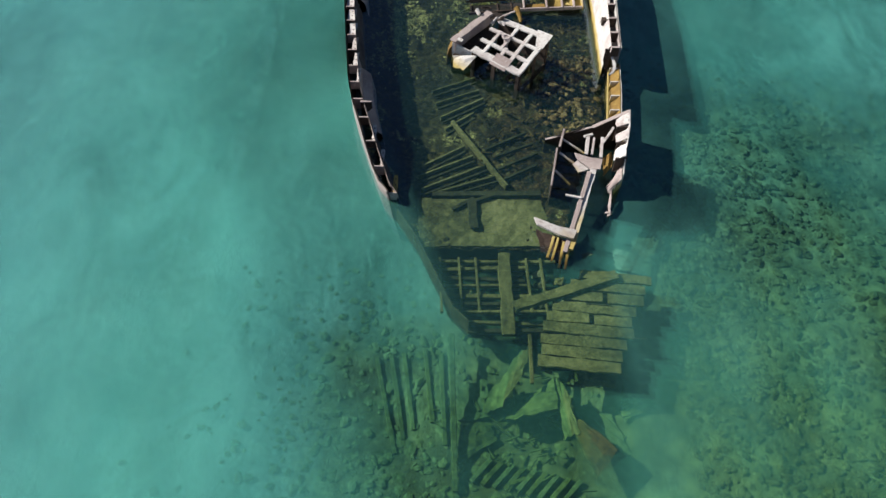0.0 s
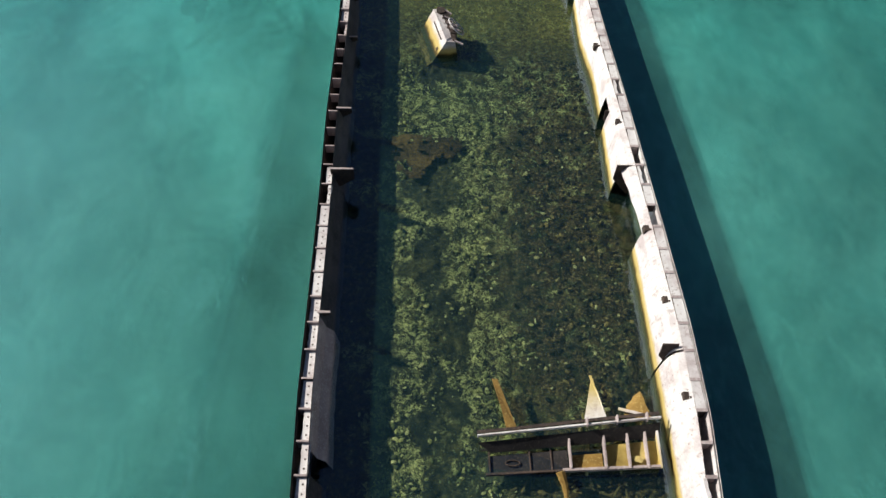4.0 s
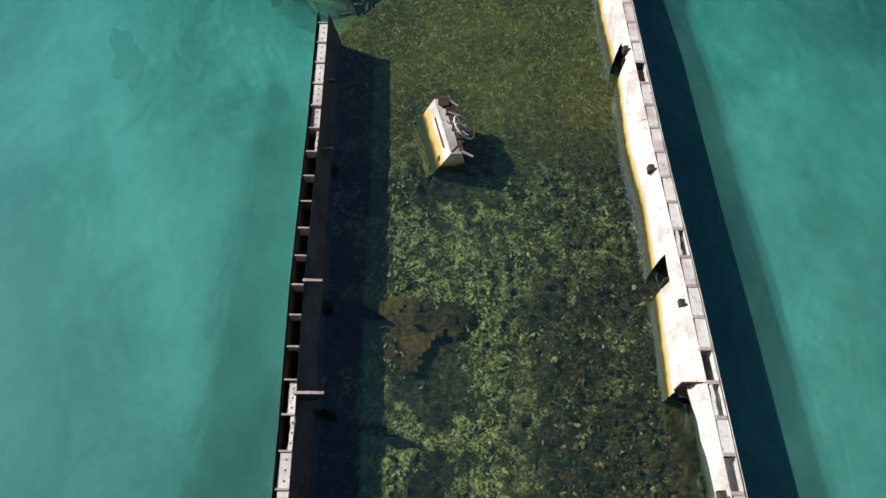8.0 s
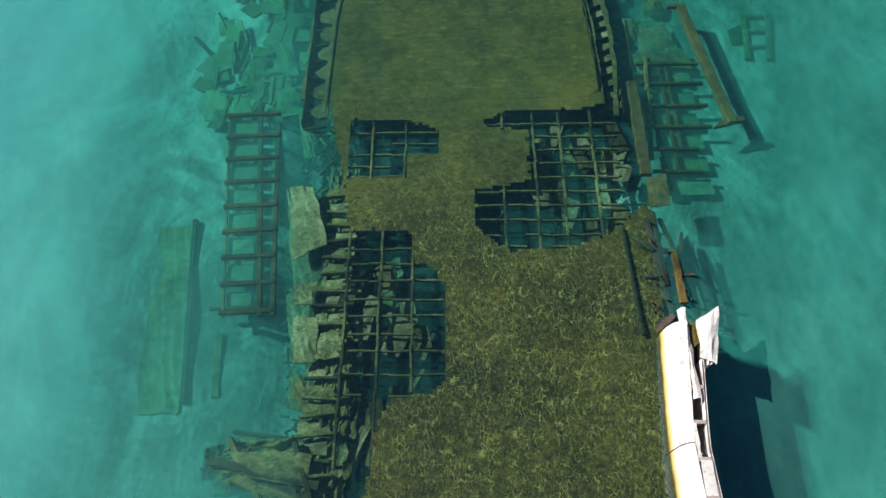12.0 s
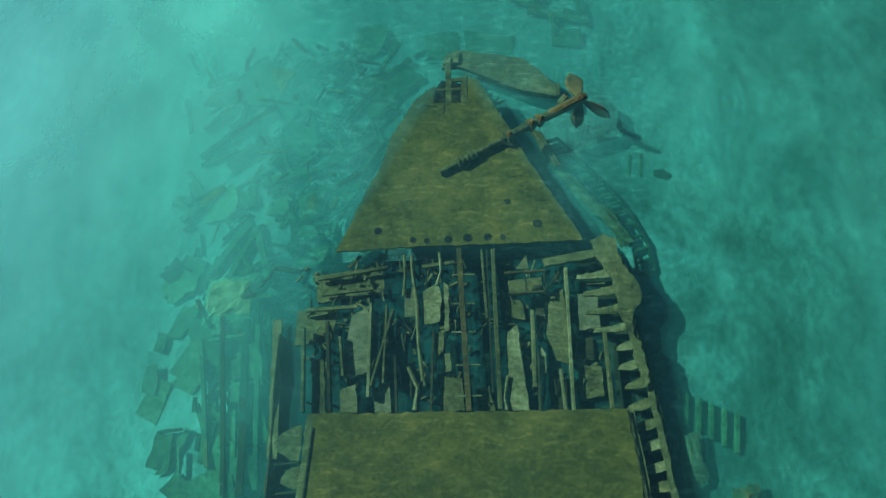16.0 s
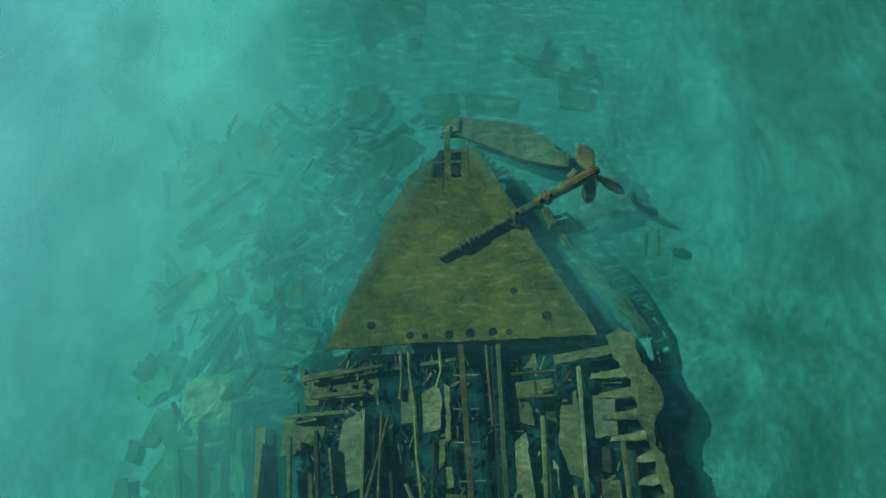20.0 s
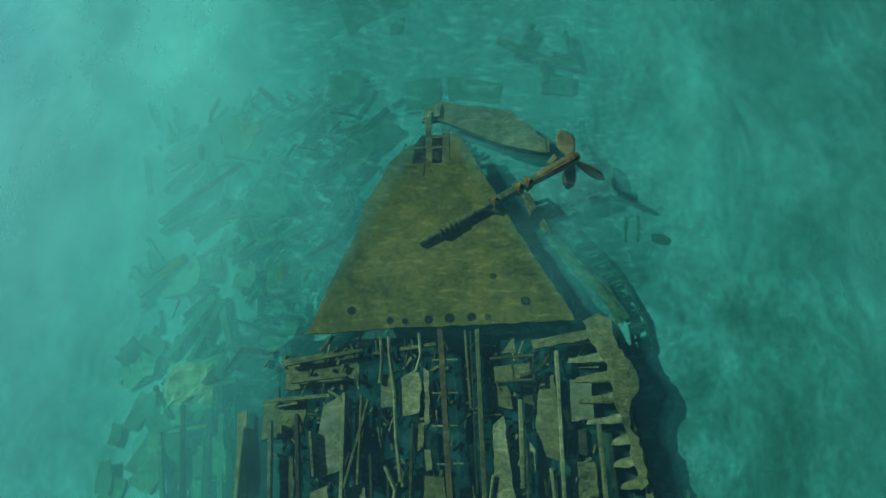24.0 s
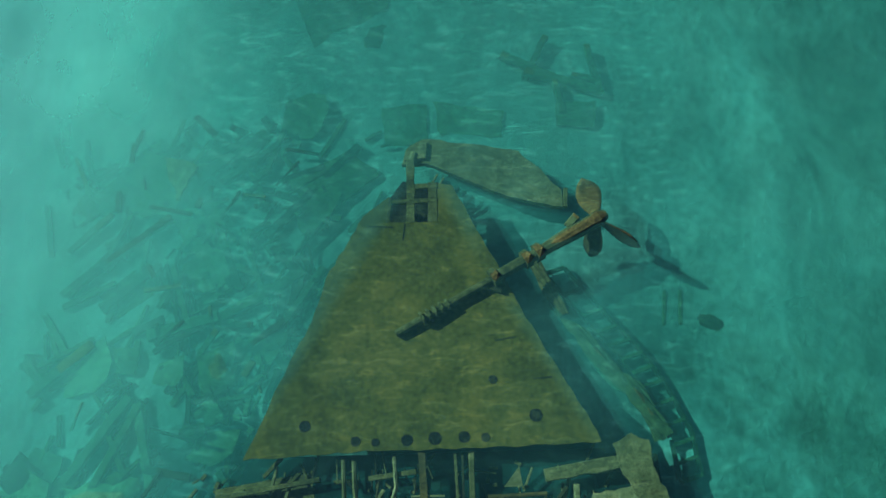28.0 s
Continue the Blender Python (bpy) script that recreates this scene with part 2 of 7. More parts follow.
def growth(name, stops, scale=9.0, spots=(0.30, 0.29, 0.11), spot_amount=0.0, relief=0.03, fibres=0.0):
    """Sunken plating under silt and algae."""
    k = Nodes(name)
    big, mid, fine = k.noise(0.7, 4, 0.6), k.noise(scale, 5, 0.65, distort=0.4), k.noise(scale * 5, 4, 0.6)
    f = k.math('ADD', k.math('MULTIPLY', big, 0.35), k.math('ADD', k.math('MULTIPLY', mid, 0.35), k.math('MULTIPLY', fine, 0.30)))
    base = k.ramp(f, [(0.5 + (p - 0.5) * 0.62, c) for p, c in stops])
    if spot_amount:
        patch = k.math('MULTIPLY', k.ramp(k.noise(0.55, 3, 0.55), [(0.46, 0.0), (0.60, 1.0)]),
                       k.ramp(k.noise(6.5, 4, 0.7), [(0.50, 0.0), (0.62, 1.0)]))
        base = k.mix(k.math('MULTIPLY', patch, spot_amount), base, spots)
    if fibres:
        strand = k.noise(16, 4, 0.6, (1.6, 0.5, 1), 1.5)
        base = k.mix(k.ramp(strand, [(0.52, 0.0), (0.66, fibres)]), base, spots)
    info = k.n("ShaderNodeObjectInfo").outputs["Random"]
    base = k.mix(k.math('MULTIPLY', info, 0.35), base, stops[0][1])
    return k.principled(base, 0.9, 0.0, k.bump(k.math('ADD', mid, k.math('MULTIPLY', fine, 0.5)), 0.8, relief), 0.2)


def sea_bed():
    k = Nodes("sea_bed")
    x, y = k.axis(0), k.axis(1)
    big, mid, fine = k.noise(0.16, 4, 0.6, (1.0, 0.55, 1.0)), k.noise(0.5, 7, 0.68, (1.0, 0.6, 1.0), 0.9), k.noise(9, 5, 0.65)
    f = k.math('ADD', k.math('MULTIPLY', big, 0.45), k.math('ADD', k.math('MULTIPLY', mid, 0.43), k.math('MULTIPLY', fine, 0.12)))
    sand = k.ramp(f, [(0.40, (0.085, 0.115, 0.075)), (0.455, (0.18, 0.205, 0.155)), (0.50, (0.32, 0.33, 0.26)), (0.57, (0.58, 0.56, 0.47))])
    sand = k.mix(k.ramp(k.noise(0.33, 5, 0.6, (1.0, 0.7, 1.0), 0.7), [(0.56, 0.0), (0.66, 0.75)]), sand, (0.055, 0.08, 0.055))
    streak = k.noise(1.1, 6, 0.7, (1.6, 0.5, 1.0), 1.4)
    sand = k.mix(k.ramp(streak, [(0.56, 0.0), (0.68, 0.4)]), sand, (0.62, 0.60, 0.50))
    sand = k.mix(k.math('MULTIPLY', k.math('MULTIPLY', k.span(y, 44.0, 53.0), k.span(x, 4.0, 0.0)), 0.55), sand, (0.60, 0.58, 0.48))
    stones = k.cells(2.6, warp=0.35)
    stony = k.ramp(stones, [(0.05, (0.42, 0.37, 0.18)), (0.45, (0.33, 0.295, 0.15)), (0.8, (0.18, 0.17, 0.09))])
    stony = k.mix(k.ramp(fine, [(0.45, 0.0), (0.70, 0.6)]), stony, (0.20, 0.19, 0.10))
    stony = k.mix(k.ramp(k.noise(0.45, 5, 0.65), [(0.40, 0.8), (0.58, 0.0)]), stony, (0.075, 0.07, 0.032))
    reef = k.math('MULTIPLY', k.span(x, 2.8, 5.2), k.span(y, 17.0, 9.0))
    shoal = k.math('MULTIPLY', k.math('MULTIPLY', k.span(x, -5.2, -2.0), k.span(y, 7.5, 5.0)), 0.75)
    edge = k.math('ADD', k.math('MAXIMUM', reef, shoal), k.math('MULTIPLY', k.math('SUBTRACT', mid, 0.5), 1.2))
    base = k.mix(k.ramp(edge, [(0.40, 0.0), (0.65, 1.0)]), sand, stony)
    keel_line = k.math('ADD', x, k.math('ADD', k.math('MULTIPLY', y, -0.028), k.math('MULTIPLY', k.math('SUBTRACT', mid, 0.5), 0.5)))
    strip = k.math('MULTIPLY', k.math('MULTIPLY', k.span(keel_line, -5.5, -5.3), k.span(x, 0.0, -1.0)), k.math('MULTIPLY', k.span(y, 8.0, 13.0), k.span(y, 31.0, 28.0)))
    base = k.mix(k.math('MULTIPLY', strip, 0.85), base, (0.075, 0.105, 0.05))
    meadow = k.math('MULTIPLY', k.math('MULTIPLY', k.span(x, 3.0, 8.0), k.span(y, 16.0, 24.0)), k.ramp(k.noise(0.22, 5, 0.65, (1.0, 0.6, 1.0), 0.6), [(0.40, 1.0), (0.60, 0.25)]))
    base = k.mix(k.math('MULTIPLY', meadow, 0.7), base, (0.09, 0.12, 0.075))
    return k.principled(base, 0.95, 0.0, k.bump(k.math('ADD', fine, stones), 0.6, 0.06), 0.1)


def water_surface():
    """Clear, rippled surface: ripple light and glints are painted into its see-through tint."""
    k = Nodes("water_surface")
    x, y = k.axis(0), k.axis(1)
    # cell edges give the painted bright lines, the rest of the tint is darker
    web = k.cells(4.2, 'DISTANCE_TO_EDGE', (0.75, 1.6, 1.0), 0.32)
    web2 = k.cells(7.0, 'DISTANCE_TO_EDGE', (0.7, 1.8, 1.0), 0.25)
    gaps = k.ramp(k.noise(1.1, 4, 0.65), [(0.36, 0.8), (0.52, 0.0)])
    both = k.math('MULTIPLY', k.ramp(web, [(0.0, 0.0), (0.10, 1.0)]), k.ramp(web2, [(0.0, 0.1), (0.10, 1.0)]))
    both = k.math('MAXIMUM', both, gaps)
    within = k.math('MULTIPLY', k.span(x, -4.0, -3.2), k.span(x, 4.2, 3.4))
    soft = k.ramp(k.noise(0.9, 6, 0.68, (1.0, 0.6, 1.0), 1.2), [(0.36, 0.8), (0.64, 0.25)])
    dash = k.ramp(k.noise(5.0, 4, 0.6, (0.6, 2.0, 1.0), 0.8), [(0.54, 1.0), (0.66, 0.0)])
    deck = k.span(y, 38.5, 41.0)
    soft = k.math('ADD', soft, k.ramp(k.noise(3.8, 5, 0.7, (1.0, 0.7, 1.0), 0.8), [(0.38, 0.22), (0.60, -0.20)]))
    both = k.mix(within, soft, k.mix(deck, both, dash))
    deeper_tint = k.math('MAXIMUM', k.math('MULTIPLY', k.span(y, 22.0, 32.0), k.span(x, -4.6, -3.6)), k.math('MULTIPLY', k.span(x, 5.0, 7.0), 0.6))
    tint = k.mix(both, (0.98, 1.0, 0.97), k.mix(deeper_tint, (0.86, 0.92, 0.91), (0.66, 0.76, 0.75)))
    wave = k.math('ADD', k.noise(3.2, 3, 0.5, (1.0, 1.6, 1.0), 0.5), k.math('MULTIPLY', k.noise(11, 2, 0.5), 0.35))
    normal = k.bump(wave, 0.14, 0.05)
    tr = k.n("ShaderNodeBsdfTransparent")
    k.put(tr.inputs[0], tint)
    gl = k.n("ShaderNodeBsdfGlossy")
    gl.inputs["Roughness"].default_value = 0.06
    gl.inputs[0].default_value = (0.62, 0.78, 1.0, 1)
    k.put(gl.inputs["Normal"], normal)
    lw = k.n("ShaderNodeLayerWeight")
    lw.inputs[0].default_value = 0.5
    k.put(lw.inputs["Normal"], normal)
    gloss = k.math('ADD', 0.09, k.math('MULTIPLY', k.math('POWER', lw.outputs["Facing"], 5.0), 0.95))
    mix = k.n("ShaderNodeMixShader")
    k.put(mix.inputs[0], gloss)
    k.t.links.new(tr.outputs[0], mix.inputs[1])
    k.t.links.new(gl.outputs[0], mix.inputs[2])
    k.t.links.new(mix.outputs[0], k.out.inputs[0])
    return k.mat


def haze_sheet(name, fore, aft_sea, in_hull, tone):
    """Haze of silty turquoise water painted on a flat sheet, thicker off the port side and in drifting clouds, thin
    over the wreck.
    """
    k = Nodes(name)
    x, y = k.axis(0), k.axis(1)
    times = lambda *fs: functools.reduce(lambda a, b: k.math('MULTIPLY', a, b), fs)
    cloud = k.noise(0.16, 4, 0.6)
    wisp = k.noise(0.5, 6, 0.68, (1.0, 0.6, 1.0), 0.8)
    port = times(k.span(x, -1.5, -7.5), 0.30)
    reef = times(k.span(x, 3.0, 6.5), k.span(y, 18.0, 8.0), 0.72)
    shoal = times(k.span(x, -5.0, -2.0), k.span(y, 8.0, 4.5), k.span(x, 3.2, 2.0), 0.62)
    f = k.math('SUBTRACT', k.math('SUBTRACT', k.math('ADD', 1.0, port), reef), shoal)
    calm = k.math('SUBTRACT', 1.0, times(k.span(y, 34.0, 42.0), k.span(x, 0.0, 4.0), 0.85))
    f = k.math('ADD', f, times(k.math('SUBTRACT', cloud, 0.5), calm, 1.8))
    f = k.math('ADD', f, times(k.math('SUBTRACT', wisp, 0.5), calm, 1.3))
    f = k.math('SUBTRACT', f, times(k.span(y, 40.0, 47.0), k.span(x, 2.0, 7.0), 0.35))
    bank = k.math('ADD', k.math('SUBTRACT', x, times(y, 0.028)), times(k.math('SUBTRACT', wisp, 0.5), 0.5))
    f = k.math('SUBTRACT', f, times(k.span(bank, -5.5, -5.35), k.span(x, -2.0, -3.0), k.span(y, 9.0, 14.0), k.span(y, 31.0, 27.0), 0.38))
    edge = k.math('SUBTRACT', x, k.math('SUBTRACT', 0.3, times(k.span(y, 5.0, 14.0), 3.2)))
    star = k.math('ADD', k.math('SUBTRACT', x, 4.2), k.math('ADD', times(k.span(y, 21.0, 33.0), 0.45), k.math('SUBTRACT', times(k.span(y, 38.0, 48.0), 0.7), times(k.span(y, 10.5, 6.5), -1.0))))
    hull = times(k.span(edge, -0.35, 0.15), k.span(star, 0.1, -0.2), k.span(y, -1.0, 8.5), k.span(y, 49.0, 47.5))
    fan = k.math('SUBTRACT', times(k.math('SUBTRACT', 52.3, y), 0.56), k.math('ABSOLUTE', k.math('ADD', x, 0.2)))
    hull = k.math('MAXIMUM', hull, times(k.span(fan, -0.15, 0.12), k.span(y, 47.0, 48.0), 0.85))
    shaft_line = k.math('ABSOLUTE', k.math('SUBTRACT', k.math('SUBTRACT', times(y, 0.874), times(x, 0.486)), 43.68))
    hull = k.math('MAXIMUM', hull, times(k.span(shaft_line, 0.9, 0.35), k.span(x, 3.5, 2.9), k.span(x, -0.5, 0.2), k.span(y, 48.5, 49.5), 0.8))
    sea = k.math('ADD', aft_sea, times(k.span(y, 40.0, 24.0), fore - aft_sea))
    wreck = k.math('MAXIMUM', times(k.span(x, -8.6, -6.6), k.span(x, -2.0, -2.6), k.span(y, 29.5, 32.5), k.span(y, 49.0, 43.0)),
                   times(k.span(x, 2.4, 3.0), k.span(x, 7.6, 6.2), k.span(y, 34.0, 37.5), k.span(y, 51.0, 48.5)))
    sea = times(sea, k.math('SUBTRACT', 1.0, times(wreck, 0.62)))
    # far to port a paler, bluer colour stands in for sky glare
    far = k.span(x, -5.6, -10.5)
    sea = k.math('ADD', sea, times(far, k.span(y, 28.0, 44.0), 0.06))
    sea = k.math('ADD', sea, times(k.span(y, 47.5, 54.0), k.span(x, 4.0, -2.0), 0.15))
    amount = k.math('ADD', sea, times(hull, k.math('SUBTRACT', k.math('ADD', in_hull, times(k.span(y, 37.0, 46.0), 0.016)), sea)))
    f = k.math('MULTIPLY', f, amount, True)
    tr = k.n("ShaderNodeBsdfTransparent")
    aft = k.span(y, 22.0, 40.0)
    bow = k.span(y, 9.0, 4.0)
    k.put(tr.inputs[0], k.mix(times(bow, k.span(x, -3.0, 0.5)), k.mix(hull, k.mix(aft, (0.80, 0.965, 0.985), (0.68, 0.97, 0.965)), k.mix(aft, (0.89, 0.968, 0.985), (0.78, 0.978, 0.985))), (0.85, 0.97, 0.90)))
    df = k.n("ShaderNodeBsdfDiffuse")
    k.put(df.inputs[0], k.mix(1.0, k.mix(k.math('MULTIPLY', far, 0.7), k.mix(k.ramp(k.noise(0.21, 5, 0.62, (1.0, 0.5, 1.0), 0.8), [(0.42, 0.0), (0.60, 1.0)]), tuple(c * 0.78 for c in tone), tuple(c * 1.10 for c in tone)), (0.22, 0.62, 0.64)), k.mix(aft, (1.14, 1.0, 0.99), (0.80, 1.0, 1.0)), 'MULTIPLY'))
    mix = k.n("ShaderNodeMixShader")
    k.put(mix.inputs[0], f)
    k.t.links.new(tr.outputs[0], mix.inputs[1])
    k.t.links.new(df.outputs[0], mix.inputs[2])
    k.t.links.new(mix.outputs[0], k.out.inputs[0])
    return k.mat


STEEL = bleached_steel()
PINK = rusty_steel("pink_grey_steel", (0.50, 0.42, 0.40), (0.30, 0.24, 0.23), (0.62, 0.58, 0.55))
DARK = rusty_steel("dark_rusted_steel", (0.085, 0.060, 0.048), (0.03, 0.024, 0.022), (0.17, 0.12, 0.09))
# dark colour carries the shade on the port side's inner plates
SHADED_INNER = rusty_steel("shaded_inner_plate", (0.10, 0.10, 0.105), (0.035, 0.035, 0.038), (0.17, 0.15, 0.13))
NEAR_BLACK = rusty_steel("near_black_steel", (0.035, 0.032, 0.032), (0.012, 0.011, 0.011), (0.09, 0.075, 0.06))
OCHRE = rusty_steel("ochre_rust", (0.32, 0.20, 0.05), (0.15, 0.085, 0.022), (0.42, 0.32, 0.11))
def hold_floor():
    """Black-green weed with pale crusts forward, turning to olive sea grass aft."""
    k = Nodes("hold_floor")
    x, y = k.axis(0), k.axis(1)
    big, mid, fine = k.noise(0.7, 4, 0.6), k.noise(8.5, 7, 0.75, distort=0.4), k.noise(38, 6, 0.75)
    f = k.math('ADD', k.math('MULTIPLY', big, 0.22), k.math('ADD', k.math('MULTIPLY', mid, 0.42), k.math('MULTIPLY', fine, 0.36)))
    weed = k.ramp(f, [(0.43, (0.004, 0.006, 0.004)), (0.50, (0.022, 0.025, 0.009)), (0.56, (0.085, 0.072, 0.019)), (0.63, (0.27, 0.215, 0.062))])
    column = k.math('ADD', k.math('MULTIPLY', k.span(x, -2.3, -1.5), k.span(x, -0.4, -0.9)), k.math('MULTIPLY', k.span(x, -0.2, 0.3), k.span(x, 1.7, 0.9)))
    column = k.math('MULTIPLY', column, k.span(y, 13.5, 16.0))
    band = k.math('MULTIPLY', k.span(y, 23.6, 24.6), k.span(y, 26.6, 25.6))
    patch = k.math('ADD', k.math('MULTIPLY', k.math('MAXIMUM', column, band), 0.12), k.noise(0.9, 5, 0.62))
    patch = k.ramp(patch, [(0.56, 0.0), (0.61, 1.0)])
    torn = k.math('MULTIPLY', k.ramp(k.noise(3.6, 7, 0.82, distort=0.8), [(0.46, 0.0), (0.53, 1.0)]), k.ramp(k.noise(15, 6, 0.82, distort=0.6), [(0.46, 0.0), (0.53, 1.0)]))
    loose = k.math('MULTIPLY', k.ramp(k.noise(2.2, 6, 0.8, distort=0.8), [(0.56, 0.0), (0.63, 0.45)]), k.ramp(k.noise(21, 6, 0.82), [(0.49, 0.0), (0.57, 1.0)]))
    weed = k.mix(k.math('MAXIMUM', k.math('MULTIPLY', patch, torn), loose), weed, k.ramp(fine, [(0.40, (0.22, 0.24, 0.075)), (0.58, (0.62, 0.55, 0.19))]))
    brown = k.math('MULTIPLY', k.span(x, 0.2, 1.8), k.ramp(k.noise(3.2, 6, 0.75), [(0.44, 0.0), (0.55, 0.9)]))
    weed = k.mix(brown, weed, k.ramp(k.noise(16, 6, 0.8), [(0.40, (0.006, 0.005, 0.003)), (0.52, (0.055, 0.034, 0.010)), (0.62, (0.27, 0.18, 0.06))]))
    # bright strands and web lines: weed, with ripple light painted into its colour
    strand = k.noise(15, 4, 0.65, (1.5, 0.6, 1), 1.6)
    grass = k.ramp(f, [(0.42, (0.018, 0.016, 0.004)), (0.50, (0.085, 0.060, 0.010)), (0.60, (0.23, 0.155, 0.026))])
    grass = k.mix(k.ramp(strand, [(0.53, 0.0), (0.66, 0.7)]), grass, (0.34, 0.27, 0.06))
    weed_glints = k.math('MULTIPLY', k.ramp(k.cells(8.0, 'DISTANCE_TO_EDGE', (1.5, 0.5, 1), 0.3), [(0.0, 1.0), (0.06, 0.0)]), k.ramp(k.noise(4.5, 4, 0.65), [(0.42, 0.0), (0.60, 1.0)]))
    grass = k.mix(weed_glints, grass, (0.55, 0.46, 0.12))
    aft = k.span(k.math('ADD', k.axis(1), k.math('MULTIPLY', k.math('SUBTRACT', mid, 0.5), 5.0)), 26.2, 28.6)
    base = k.mix(aft, weed, grass)
    smooth = k.span(k.axis(1), 35.5, 39.6)
    plate = k.ramp(k.math('ADD', k.math('MULTIPLY', big, 0.55), k.math('MULTIPLY', mid, 0.45)), [(0.40, (0.078, 0.076, 0.013)), (0.5, (0.15, 0.132, 0.024)), (0.60, (0.25, 0.185, 0.036))])
    base = k.mix(smooth, base, plate)
    return k.principled(base, 0.9, 0.0, k.bump(k.math('ADD', mid, k.math('MULTIPLY', fine, 0.6)), 0.9, 0.05), 0.2)


FLOOR = hold_floor()
SUNKRUST = growth("sunken_rust", [(0.34, (0.045, 0.036, 0.012)), (0.5, (0.112, 0.084, 0.026)), (0.64, (0.19, 0.135, 0.042))], 6.0, (0.3, 0.28, 0.12), 0.0, 0.02)
DECK = growth("silted_deck_plate", [(0.38, (0.078, 0.076, 0.013)), (0.5, (0.15, 0.132, 0.024)), (0.62, (0.25, 0.185, 0.036))], 3.0, (0.3, 0.28, 0.12), 0.0, 0.012)
SUNK = growth("algae_covered_steel", [(0.34, (0.045, 0.048, 0.018)), (0.5, (0.15, 0.145, 0.05)), (0.64, (0.27, 0.25, 0.10))], 6.0, (0.3, 0.28, 0.12), 0.0, 0.02)
PALE = growth("silt_dusted_plate", [(0.34, (0.09, 0.10, 0.045)), (0.5, (0.18, 0.185, 0.09)), (0.64, (0.28, 0.27, 0.15))], 5.0, (0.3, 0.28, 0.12), 0.0, 0.02)
SANDED = growth("sand_dusted_steel", [(0.36, (0.11, 0.112, 0.042)), (0.5, (0.235, 0.225, 0.095)), (0.62, (0.38, 0.355, 0.175))], 4.0, (0.3, 0.28, 0.12), 0.0, 0.02)
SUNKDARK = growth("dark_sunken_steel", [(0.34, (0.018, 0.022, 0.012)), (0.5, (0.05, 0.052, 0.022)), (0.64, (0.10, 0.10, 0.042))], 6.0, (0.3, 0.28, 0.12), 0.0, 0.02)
# near-black colour that stands in for shade in deep, open places
DEEP = growth("deep_shade_black", [(0.36, (0.006, 0.008, 0.007)), (0.5, (0.016, 0.018, 0.012)), (0.62, (0.06, 0.06, 0.03))], 4.0, (0.3, 0.28, 0.12), 0.0, 0.03)
RUBBLE = growth("brown_rubble", [(0.36, (0.06, 0.036, 0.012)), (0.5, (0.20, 0.125, 0.045)), (0.62, (0.46, 0.33, 0.14))], 4.0, (0.3, 0.28, 0.12), 0.0, 0.03)
STONE = growth("weedy_stone", [(0.36, (0.055, 0.050, 0.020)), (0.5, (0.18, 0.155, 0.068)), (0.64, (0.40, 0.345, 0.17))], 4.0, (0.3, 0.28, 0.12), 0.0, 0.03)
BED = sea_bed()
WATER = water_surface()
# sheet colours that imitate light scattered in murky water
HAZE_TOP = haze_sheet("haze_near_surface", 0.195, 0.15, 0.020, (0.185, 0.65, 0.565))
HAZE = haze_sheet("water_haze", 0.195, 0.15, 0.05, (0.185, 0.65, 0.565))

# ---- water and sea bed ----
def grid_lines(lo, hi, fine_lo, fine_hi, step):
    xs = list(np.arange(fine_lo, fine_hi + 1e-6, step))
    d, x = step, fine_lo
    while x > lo:
        d *= 1.5
        x -= d
        xs.insert(0, x)
    d, x = step, fine_hi
    while x < hi:
        d *= 1.5
        x += d
        xs.append(x)
    return [float(v) for v in xs]


def bed_height(x, y):
    z = -1.30 + 0.10 * noise.noise((x * 0.12, y * 0.12, 0.3)) + 0.07 * noise.noise((x * 0.7, y * 0.7, 4.0))
    rise = max(0.0, min(1.0, (x - 2.5) / 2.5)) * max(0.0, min(1.0, (17 - y) / 8.0))
    inner = max(0.0, min(1.0, (x + 4.1) / 0.5, (3.6 - x) / 0.6, (48.6 - y) / 0.6))
    aft = max(0.0, min(1.0, (y - 31) / 8.0))
    # bed lifted to starboard so the hull's shadow edge fits the camera's view
    shadow_lift = max(0.0, min(1.0, (x - 3.8) / 1.0, (11.0 - x) / 3.0, (y - 4.0) / 4.0, (37.0 - y) / 3.0))
    rise = max(rise, 1.3 * shadow_lift)
    return z - 0.1 * inner + 0.25 * rise + 0.33 * aft * (1 - inner)


def sheet(name, xs, ys, height, material, smooth=True, keep=None):
    verts = [(x, y, height(x, y)) for y in ys for x in xs]
    w = len(xs)
    faces = []
    for j in range(len(ys) - 1):
        for i in range(w - 1):
            if keep is None or keep((xs[i] + xs[i + 1]) / 2, (ys[j] + ys[j + 1]) / 2):
                faces.append((j * w + i, j * w + i + 1, (j + 1) * w + i + 1, (j + 1) * w + i))
    return mesh_object(name, verts, faces, material, smooth=smooth)


gx, gy = grid_lines(-900, 900, -16, 16, 0.35), grid_lines(-900, 950, -6, 64, 0.35)
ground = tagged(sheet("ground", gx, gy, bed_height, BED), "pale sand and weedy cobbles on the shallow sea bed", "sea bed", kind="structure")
cx, cy = grid_lines(-900, 900, -30, 30, 30), grid_lines(-900, 950, -30, 90, 30)
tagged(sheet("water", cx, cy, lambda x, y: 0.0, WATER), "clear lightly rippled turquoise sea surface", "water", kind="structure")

# The haze sheets are painted thinner over the wreck's inner floor.
PORT_OUT = [(8.1, -1.34), (8.3, -1.55), (9.2, -1.87), (10.4, -2.24), (11.2, -2.40), (12.4, -2.54), (14.0, -2.72), (16.0, -2.84), (18.9, -2.92), (20.8, -2.98), (23.2, -3.08), (26.8, -3.13), (30.0, -3.22), (34, -3.4), (40, -3.7), (46.5, -3.85)]
